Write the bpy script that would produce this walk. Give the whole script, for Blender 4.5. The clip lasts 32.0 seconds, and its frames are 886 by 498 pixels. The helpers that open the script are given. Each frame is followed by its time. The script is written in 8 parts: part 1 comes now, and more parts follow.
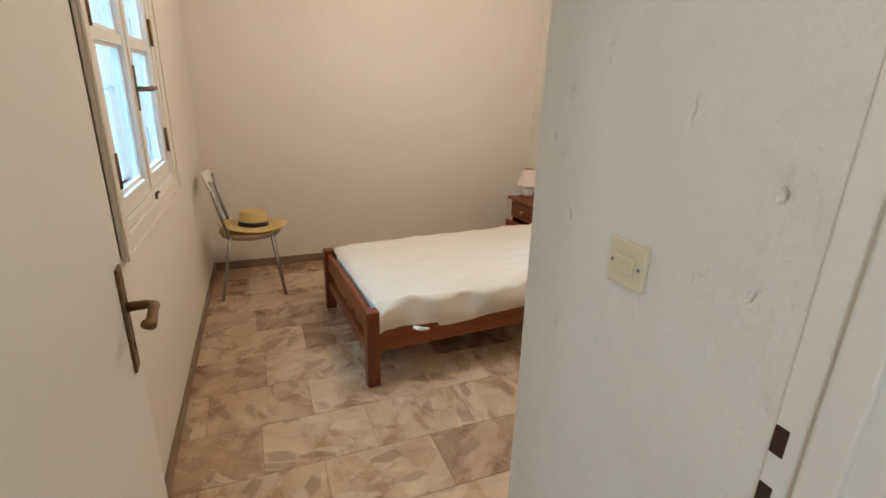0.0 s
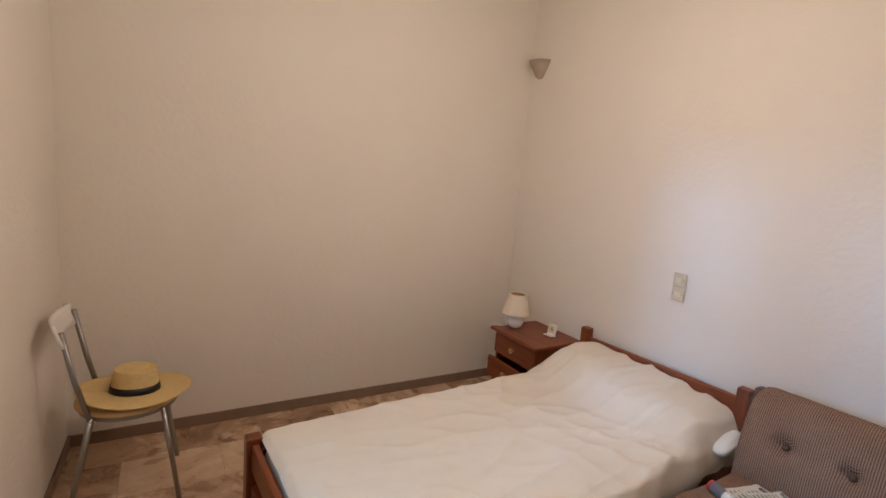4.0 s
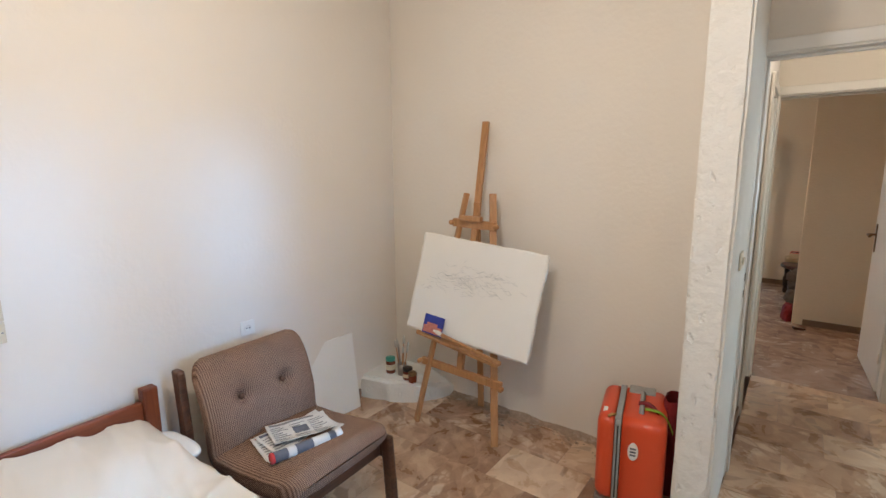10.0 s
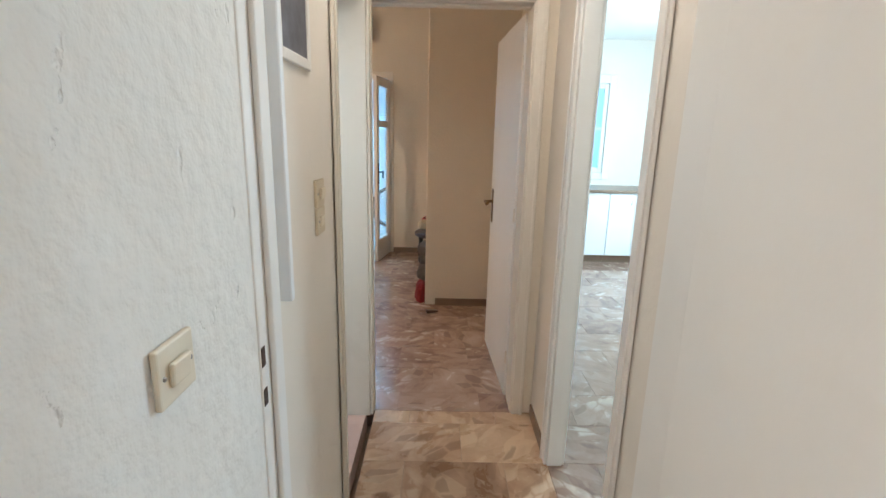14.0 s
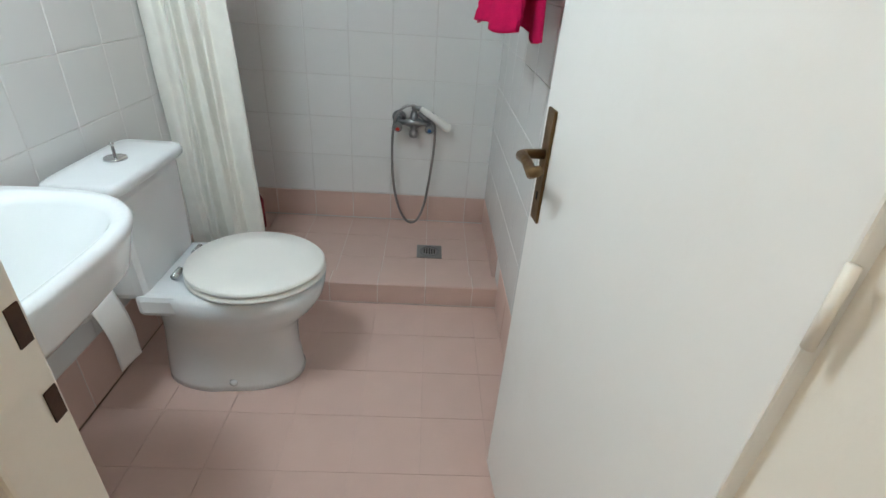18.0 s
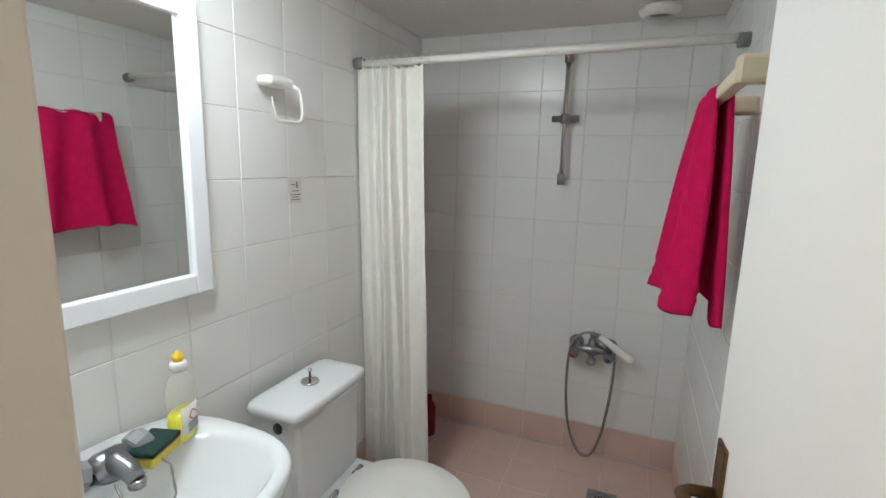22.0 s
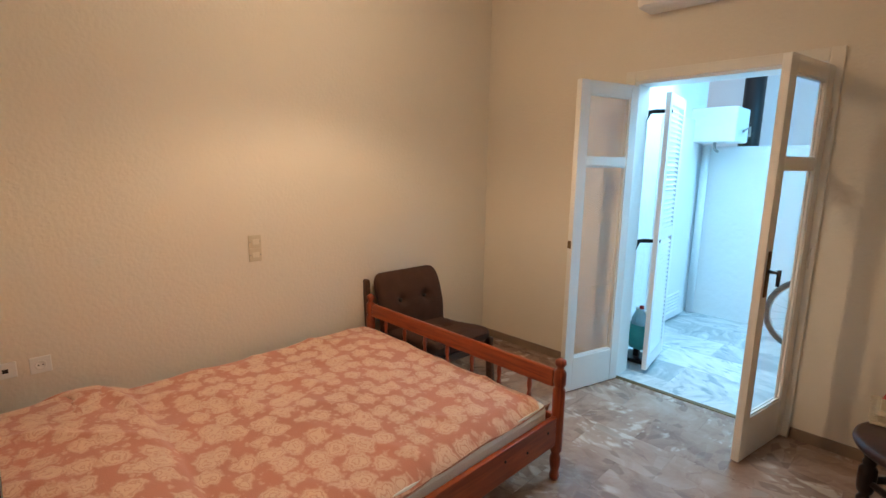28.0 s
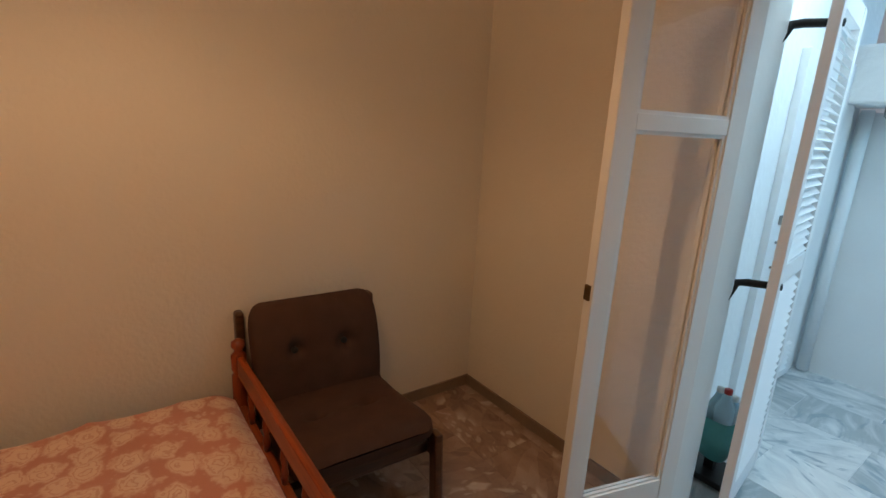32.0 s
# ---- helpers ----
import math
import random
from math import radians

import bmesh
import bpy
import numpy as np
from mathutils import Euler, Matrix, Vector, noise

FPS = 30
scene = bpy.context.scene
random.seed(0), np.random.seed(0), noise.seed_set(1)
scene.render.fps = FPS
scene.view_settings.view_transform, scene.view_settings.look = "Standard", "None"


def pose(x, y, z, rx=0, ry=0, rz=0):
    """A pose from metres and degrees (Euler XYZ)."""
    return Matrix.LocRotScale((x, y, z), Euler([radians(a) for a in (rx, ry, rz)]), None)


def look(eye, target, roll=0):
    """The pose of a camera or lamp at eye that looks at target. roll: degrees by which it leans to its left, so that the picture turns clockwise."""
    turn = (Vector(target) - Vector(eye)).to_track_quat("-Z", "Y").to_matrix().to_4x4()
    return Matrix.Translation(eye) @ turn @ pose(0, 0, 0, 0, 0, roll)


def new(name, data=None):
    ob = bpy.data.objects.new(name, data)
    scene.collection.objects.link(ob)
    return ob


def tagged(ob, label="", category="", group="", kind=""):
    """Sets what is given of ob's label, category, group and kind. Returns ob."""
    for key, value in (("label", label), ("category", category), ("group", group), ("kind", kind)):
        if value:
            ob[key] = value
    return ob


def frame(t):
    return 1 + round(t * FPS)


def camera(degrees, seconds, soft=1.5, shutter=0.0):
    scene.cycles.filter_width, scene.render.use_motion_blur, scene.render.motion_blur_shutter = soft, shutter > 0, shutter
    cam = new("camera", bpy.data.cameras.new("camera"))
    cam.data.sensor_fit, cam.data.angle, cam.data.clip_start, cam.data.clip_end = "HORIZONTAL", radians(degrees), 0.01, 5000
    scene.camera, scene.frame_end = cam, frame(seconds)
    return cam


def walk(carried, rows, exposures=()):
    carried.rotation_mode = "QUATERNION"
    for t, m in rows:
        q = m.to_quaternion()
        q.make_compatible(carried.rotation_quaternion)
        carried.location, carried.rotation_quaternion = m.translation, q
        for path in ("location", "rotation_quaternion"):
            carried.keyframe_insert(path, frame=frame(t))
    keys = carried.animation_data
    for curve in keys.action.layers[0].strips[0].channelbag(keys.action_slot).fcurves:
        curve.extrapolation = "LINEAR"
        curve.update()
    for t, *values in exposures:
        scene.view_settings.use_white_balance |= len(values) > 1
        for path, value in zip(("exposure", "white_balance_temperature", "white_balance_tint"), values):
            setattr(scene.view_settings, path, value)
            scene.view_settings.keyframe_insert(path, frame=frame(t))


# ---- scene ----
cam = camera(85.4, 32.0)
PATH = [
    (0, (0.575, 0.292, 1.430), (-0.135, -1.464, 0.788), 1.6),
    (0.5, (0.524, 0.098, 1.434), (0.051, -1.740, 0.803), 1.3),
    (1, (0.468, -0.131, 1.460), (-0.008, -1.985, 0.903), 1.4),
    (1.5, (0.448, -0.328, 1.469), (-0.130, -2.183, 1.006), 1.6),
    (2, (0.420, -0.441, 1.512), (-0.279, -2.278, 1.146), 2.1),
    (2.5, (0.412, -0.486, 1.554), (-0.377, -2.297, 1.242), 2.6),
    (3, (0.419, -0.516, 1.555), (-0.423, -2.308, 1.272), 3.1),
    (3.5, (0.427, -0.540, 1.558), (-0.450, -2.314, 1.268), 3.8),
    (5.5, (0.670, -1.924, 1.395), (-0.912, -3.118, 1.132), 5.3),
    (6, (0.440, -2.182, 1.303), (-1.277, -3.188, 1.104), 4.3),
    (6.5, (0.310, -2.414, 1.299), (-1.570, -3.069, 1.108), 2.5),
    (7, (0.136, -2.572, 1.449), (-1.831, -2.763, 1.145), 1.4),
    (7.5, (0.065, -2.650, 1.475), (-1.877, -2.319, 1.132), -0.2),
    (8, (0.083, -2.725, 1.548), (-1.750, -2.029, 1.152), -0.5),
    (8.5, (0.141, -2.685, 1.544), (-1.583, -1.742, 1.168), -0.4),
    (9, (0.200, -2.658, 1.552), (-1.378, -1.480, 1.203), -0.4),
    (9.5, (0.218, -2.651, 1.554), (-1.180, -1.261, 1.218), -0.2),
    (10, (0.206, -2.642, 1.562), (-0.974, -1.062, 1.228), -0.3),
    (10.5, (0.233, -2.602, 1.568), (-0.698, -0.867, 1.217), -0.0),
    (11, (0.236, -2.550, 1.568), (-0.414, -0.697, 1.190), 0.4),
    (11.5, (0.252, -2.494, 1.554), (-0.129, -0.571, 1.155), 1.0),
    (12, (0.290, -2.277, 1.508), (0.054, -0.330, 1.115), 1.4),
    (12.5, (0.375, -1.991, 1.517), (0.246, -0.040, 1.095), 1.5),
    (13, (0.343, -1.648, 1.465), (0.325, 0.304, 1.033), 1.6),
    (13.5, (0.345, -1.248, 1.452), (0.378, 0.701, 1.006), 1.6),
    (15.5, (0.308, 0.339, 1.433), (-0.056, 2.216, 0.848), 2.4),
    (16, (0.248, 0.596, 1.367), (-0.476, 2.321, 0.660), 5.3),
    (16.5, (0.303, 0.821, 1.287), (-0.869, 2.197, 0.431), 5.9),
    (17, (0.256, 0.946, 1.256), (-1.199, 1.919, 0.289), 5.8),
    (17.5, (0.163, 1.047, 1.240), (-1.468, 1.611, 0.229), 6.0),
    (18, (0.103, 1.143, 1.232), (-1.631, 1.236, 0.241), 4.3),
    (18.5, (0.069, 1.233, 1.259), (-1.665, 0.933, 0.309), 2.2),
    (19, (0.025, 1.244, 1.275), (-1.708, 0.745, 0.412), 0.6),
    (19.5, (-0.014, 1.268, 1.291), (-1.752, 0.627, 0.537), 0.3),
    (20, (-0.040, 1.214, 1.331), (-1.805, 0.513, 0.702), 0.5),
    (20.5, (-0.047, 1.198, 1.375), (-1.853, 0.430, 0.885), 0.6),
    (21, (-0.043, 1.193, 1.419), (-1.838, 0.407, 1.018), 0.8),
    (21.5, (-0.026, 1.202, 1.444), (-1.832, 0.413, 1.102), 1.0),
    (22, (0.001, 1.218, 1.437), (-1.825, 0.483, 1.081), 1.4),
    (22.5, (0.060, 1.252, 1.398), (-1.841, 0.744, 0.964), 0.8),
    (23, (0.123, 1.286, 1.358), (-1.801, 1.229, 0.818), 1.0),
    (23.5, (0.205, 1.235, 1.350), (-1.599, 1.860, 0.755), 1.1),
    (24, (0.291, 1.194, 1.339), (-1.227, 2.323, 0.692), 1.7),
    (24.5, (0.382, 1.246, 1.341), (-0.888, 2.651, 0.699), 2.2),
    (26.5, (0.239, 1.658, 1.398), (-0.895, 3.245, 0.951), 1.2),
    (27, (0.162, 1.757, 1.460), (-1.073, 3.275, 1.047), 1.0),
    (27.5, (0.144, 1.818, 1.495), (-1.185, 3.263, 1.116), 1.0),
    (28, (0.175, 1.830, 1.523), (-1.225, 3.216, 1.174), 0.9),
    (28.5, (0.191, 1.838, 1.529), (-1.253, 3.183, 1.200), 0.8),
    (29, (0.194, 1.857, 1.527), (-1.269, 3.185, 1.218), 0.9),
    (29.5, (0.208, 1.885, 1.531), (-1.267, 3.202, 1.230), 1.1),
    (30, (0.194, 1.961, 1.514), (-1.268, 3.286, 1.188), 1.1),
    (30.5, (0.035, 2.194, 1.473), (-1.382, 3.557, 1.113), 1.0),
    (31, (-0.154, 2.528, 1.459), (-1.539, 3.918, 1.072), 1.4),
    (31.5, (-0.315, 2.915, 1.488), (-1.729, 4.266, 1.069), 2.4),
    (32, (-0.542, 3.321, 1.498), (-2.098, 4.481, 1.014), 3.2),
]
EXPOSURES = [
    (0, 0.12, 6650, 11), (1, -0.04, 6350, 10), (2, -0.66, 7000, 20), (3.5, -0.36, 6850, 22), (5.5, 0.10, 6400, 10), (7, 0.12, 6200, 10),
    (9, 0.24, 5950, 10), (11, 0.30, 6200, 11), (12, -0.80, 8100, 24), (12.5, -0.35, 7300, 15), (13.1, 0.42, 5950, 10), (15.5, 0.72, 5700, 8), (16.3, 0.50, 6000, 7), (17, 0.38, 6200, 8),
    (18, 0.86, 6100, 8), (19.5, 0.94, 6250, 8), (21, 0.60, 6500, 12), (22, 0.60, 6500, 12), (24, 0.36, 6950, 16), (26.5, 0.54, 6250, 11), (29.5, 0.28, 6600, 12), (31, 0.12, 7050, 14), (32, -0.46, 8350, 26),
]
walk(cam, [(t, look(eye, target, roll)) for t, eye, target, roll in PATH], EXPOSURES)

# ---- world and light ----
world = bpy.data.worlds.new("world")
scene.world = world
world.use_nodes = True
wn = world.node_tree
bg = wn.nodes["Background"]
sky = wn.nodes.new("ShaderNodeTexSky")
sky.sky_type = "NISHITA"
sky.sun_disc = False
sky.sun_elevation = radians(50)
sky.sun_rotation = radians(200)
wn.links.new(sky.outputs[0], bg.inputs[0])
bg.inputs[1].default_value = 0.10


def lamp(name, kind, energy, m, color=(1, 1, 1), size=0.1, size_y=None):
    d = bpy.data.lights.new(name, kind)
    d.energy, d.color = energy, color
    if kind == "AREA":
        d.size = size
        if size_y:
            d.shape, d.size_y = "RECTANGLE", size_y
    elif kind == "SUN":
        d.angle = size
    else:
        d.shadow_soft_size = size
    o = new(name, d)
    o.matrix_world = m
    return o


WARM = (1.0, 0.85, 0.68)
lamp("sun", "SUN", 0.15, look((0, 0, 5), (-0.5, 0.9, 0)), (1, 0.95, 0.88), radians(15))
# area lamps standing in for the sky's light outside the openings
# set far out in the yard to narrow its blue patch on the headboard wall
lamp("window_light", "AREA", 150, look((4.85, -2.06, 2.50), (-1.95, -1.75, 1.0)), (0.24, 0.54, 1.0), 0.55, 0.55)
lamp("well_light", "AREA", 270, look((3.0, -2.5, 3.3), (3.3, -2.5, 0)), (0.36, 0.74, 1.0), 3.0, 3.5)
lamp("french_door_light", "AREA", 52, look((-0.70, 6.05, 2.75), (-0.85, 3.4, 0.1)), (0.40, 0.75, 1.0), 1.2, 0.9)
lamp("yard_light", "AREA", 16, look((-0.3, 6.3, 3.6), (-0.31, 6.3, 0)), (0.12, 0.56, 1.0), 2.6, 1.8)
# added fill that brightens the kitchen through an unseen side opening
lamp("kitchen_fill_light", "AREA", 75, look((3.64, 3.45, 1.55), (1.5, 3.45, 1.2)), (0.66, 0.90, 1.0), 1.0, 1.0)
lamp("kitchen_sky", "AREA", 150, look((2.2, 6.6, 3.2), (2.2, 7.4, 1.2)), (0.10, 0.58, 1.0), 2.2, 1.5)
# ceiling and mirror lamps, with added fills for the pendant and the hall
lamp("ceiling_lamp_bedroom", "POINT", 34, pose(-0.55, -1.95, 2.20), WARM, 0.12)
lamp("pendant_bulb", "POINT", 25, pose(-1.32, 3.24, 2.262), (1.0, 0.745, 0.485), 0.012)
# added point for the glow the opaque shade would pass upwards
lamp("pendant_upper_fill", "POINT", 17, pose(-1.32, 3.24, 2.55), (1.0, 0.745, 0.485), 0.06)
# added fill without a fitting, lifts the hall walls
lamp("hall_fill_light", "POINT", 6.5, pose(0.50, 0.45, 2.40), (1.0, 0.88, 0.74), 0.10)
lamp("lamp_bath", "AREA", 9.0, look((-0.62, 0.50, 2.0), (-1.22, 0.98, 0.1)), (0.87, 0.97, 1.0), 0.34)

# ---- materials ----


def mat(name, color, rough=0.6, metal=0.0, var=0.12, scale=8.0, bump=0.15, bscale=60.0, spec=0.5, stain=0.0, stain_color=(0.3, 0.25, 0.2, 1), stain_scale=2.5, obrand=0.0, island=0.0, pits=0.0):
    m = bpy.data.materials.new(name)
    m.use_nodes = True
    nt = m.node_tree
    b = nt.nodes["Principled BSDF"]
    b.inputs["Roughness"].default_value = rough
    b.inputs["Metallic"].default_value = metal
    b.inputs["Specular IOR Level"].default_value = spec
    co = nt.nodes.new("ShaderNodeTexCoord")
    n1 = nt.nodes.new("ShaderNodeTexNoise")
    n1.inputs["Scale"].default_value = scale
    n1.inputs["Detail"].default_value = 6
    nt.links.new(co.outputs["Object"], n1.inputs["Vector"])
    mx = nt.nodes.new("ShaderNodeMix")
    mx.data_type = "RGBA"
    c = Vector(color)
    mx.inputs["A"].default_value = (*(c * (1 - var)), 1)
    mx.inputs["B"].default_value = (*[min(1, v * (1 + var)) for v in color], 1)
    nt.links.new(n1.outputs["Fac"], mx.inputs["Factor"])
    out = mx.outputs["Result"]
    if stain:
        n3 = nt.nodes.new("ShaderNodeTexNoise")
        n3.inputs["Scale"].default_value = stain_scale
        n3.inputs["Detail"].default_value = 8
        n3.inputs["Roughness"].default_value = 0.65
        nt.links.new(co.outputs["Object"], n3.inputs["Vector"])
        rp = nt.nodes.new("ShaderNodeMapRange")
        rp.inputs["From Min"].default_value = 0.55
        rp.inputs["From Max"].default_value = 0.72
        rp.inputs["To Max"].default_value = stain
        nt.links.new(n3.outputs["Fac"], rp.inputs["Value"])
        m2 = nt.nodes.new("ShaderNodeMix")
        m2.data_type = "RGBA"
        m2.inputs["B"].default_value = stain_color
        nt.links.new(out, m2.inputs["A"])
        nt.links.new(rp.outputs[0], m2.inputs["Factor"])
        out = m2.outputs["Result"]
    if obrand or island:
        src = nt.nodes.new("ShaderNodeObjectInfo" if obrand else "ShaderNodeNewGeometry")
        hsv = nt.nodes.new("ShaderNodeHueSaturation")
        mr = nt.nodes.new("ShaderNodeMapRange")
        a = obrand or island
        mr.inputs["To Min"].default_value = 1 - a
        mr.inputs["To Max"].default_value = 1 + a
        nt.links.new(src.outputs["Random" if obrand else "Random Per Island"], mr.inputs["Value"])
        nt.links.new(mr.outputs[0], hsv.inputs["Value"])
        nt.links.new(out, hsv.inputs["Color"])
        out = hsv.outputs[0]
    nt.links.new(out, b.inputs["Base Color"])
    if bump:
        n2 = nt.nodes.new("ShaderNodeTexNoise")
        n2.inputs["Scale"].default_value = bscale
        n2.inputs["Detail"].default_value = 4
        nt.links.new(co.outputs["Object"], n2.inputs["Vector"])
        bp = nt.nodes.new("ShaderNodeBump")
        bp.inputs["Strength"].default_value = bump
        bp.inputs["Distance"].default_value = 0.01
        hgt = n2.outputs["Fac"]
        if pits:
            # scattered chips and dents in the coat
            vo = nt.nodes.new("ShaderNodeTexVoronoi")
            vo.inputs["Scale"].default_value = 30.0
            nw_ = nt.nodes.new("ShaderNodeTexNoise")
            nw_.inputs["Scale"].default_value = 22.0
            nw_.inputs["Detail"].default_value = 4
            ad = nt.nodes.new("ShaderNodeVectorMath")
            ad.operation = "MULTIPLY_ADD"
            ad.inputs[1].default_value = (0.05, 0.05, 0.05)
            nt.links.new(co.outputs["Object"], nw_.inputs["Vector"])
            nt.links.new(nw_.outputs["Color"], ad.inputs[0])
            nt.links.new(co.outputs["Object"], ad.inputs[2])
            gm = nt.nodes.new("ShaderNodeMapping")
            gm.inputs["Rotation"].default_value = (math.radians(35), 0, 0)
            gm.inputs["Scale"].default_value = (1.0, 1.25, 0.42)
            nt.links.new(ad.outputs[0], gm.inputs["Vector"])
            nt.links.new(gm.outputs[0], vo.inputs["Vector"])
            ds = nt.nodes.new("ShaderNodeMapRange")
            ds.inputs["From Min"].default_value, ds.inputs["From Max"].default_value = 0.04, 0.36
            ds.inputs["To Min"].default_value, ds.inputs["To Max"].default_value = 1.0, 0.0
            nt.links.new(vo.outputs["Distance"], ds.inputs["Value"])
            sp_ = nt.nodes.new("ShaderNodeSeparateColor")
            nt.links.new(vo.outputs["Color"], sp_.inputs[0])
            gt = nt.nodes.new("ShaderNodeMath")
            gt.operation = "GREATER_THAN"
            gt.inputs[1].default_value = 0.66
            nt.links.new(sp_.outputs[0], gt.inputs[0])
            mu = nt.nodes.new("ShaderNodeMath")
            mu.operation = "MULTIPLY"
            nt.links.new(ds.outputs[0], mu.inputs[0])
            nt.links.new(gt.outputs[0], mu.inputs[1])
            sb_ = nt.nodes.new("ShaderNodeMath")
            sb_.operation = "MULTIPLY_ADD"
            sb_.inputs[1].default_value = -0.65
            nt.links.new(mu.outputs[0], sb_.inputs[0])
            nt.links.new(hgt, sb_.inputs[2])
            hgt = sb_.outputs[0]
            # dents also get a slightly darker colour, their shade put into the coat
            dk = nt.nodes.new("ShaderNodeMix")
            dk.data_type = "RGBA"
            dk.inputs["B"].default_value = (*(c * (1 - pits)), 1)
            nt.links.new(out, dk.inputs["A"])
            m4 = nt.nodes.new("ShaderNodeMath")
            m4.operation = "MULTIPLY"
            m4.inputs[1].default_value = pits
            nt.links.new(mu.outputs[0], m4.inputs[0])
            nt.links.new(m4.outputs[0], dk.inputs["Factor"])
            nt.links.new(dk.outputs["Result"], b.inputs["Base Color"])
        nt.links.new(hgt, bp.inputs["Height"])
        nt.links.new(bp.outputs[0], b.inputs["Normal"])
    return m


def wood(name, dark, light, rough=0.45, axis=0, scale=1.0, knots=0.0):
    m = bpy.data.materials.new(name)
    m.use_nodes = True
    nt = m.node_tree
    b = nt.nodes["Principled BSDF"]
    b.inputs["Roughness"].default_value = rough
    co = nt.nodes.new("ShaderNodeTexCoord")
    mp = nt.nodes.new("ShaderNodeMapping")
    s = [22.0 * scale] * 3
    s[axis] = 1.6 * scale
    mp.inputs["Scale"].default_value = s
    oi = nt.nodes.new("ShaderNodeObjectInfo")
    va = nt.nodes.new("ShaderNodeVectorMath")
    va.operation = "ADD"
    nt.links.new(co.outputs["Object"], va.inputs[0])
    nt.links.new(oi.outputs["Random"], va.inputs[1])
    nt.links.new(va.outputs[0], mp.inputs["Vector"])
    n1 = nt.nodes.new("ShaderNodeTexNoise")
    n1.inputs["Scale"].default_value = 2.0
    n1.inputs["Detail"].default_value = 8
    n1.inputs["Distortion"].default_value = 0.8
    nt.links.new(mp.outputs[0], n1.inputs["Vector"])
    cr = nt.nodes.new("ShaderNodeValToRGB")
    cr.color_ramp.elements[0].position, cr.color_ramp.elements[1].position = 0.3, 0.72
    cr.color_ramp.elements[0].color, cr.color_ramp.elements[1].color = (*dark, 1), (*light, 1)
    nt.links.new(n1.outputs["Fac"], cr.inputs["Fac"])
    out = cr.outputs["Color"]
    if knots:
        vo = nt.nodes.new("ShaderNodeTexVoronoi")
        vo.inputs["Scale"].default_value = 5.0
        nt.links.new(va.outputs[0], vo.inputs["Vector"])
        mr = nt.nodes.new("ShaderNodeMapRange")
        mr.inputs["From Min"].default_value, mr.inputs["From Max"].default_value = 0.05, 0.11
        mr.inputs["To Min"].default_value, mr.inputs["To Max"].default_value = knots, 0.0
        nt.links.new(vo.outputs["Distance"], mr.inputs["Value"])
        mk = nt.nodes.new("ShaderNodeMix")
        mk.data_type = "RGBA"
        mk.inputs["B"].default_value = (*(Vector(dark) * 0.35), 1)
        nt.links.new(out, mk.inputs["A"])
        nt.links.new(mr.outputs[0], mk.inputs["Factor"])
        out = mk.outputs["Result"]
    nt.links.new(out, b.inputs["Base Color"])
    bp = nt.nodes.new("ShaderNodeBump")
    bp.inputs["Strength"].default_value = 0.12
    bp.inputs["Distance"].default_value = 0.004
    nt.links.new(n1.outputs["Fac"], bp.inputs["Height"])
    nt.links.new(bp.outputs[0], b.inputs["Normal"])
    return m


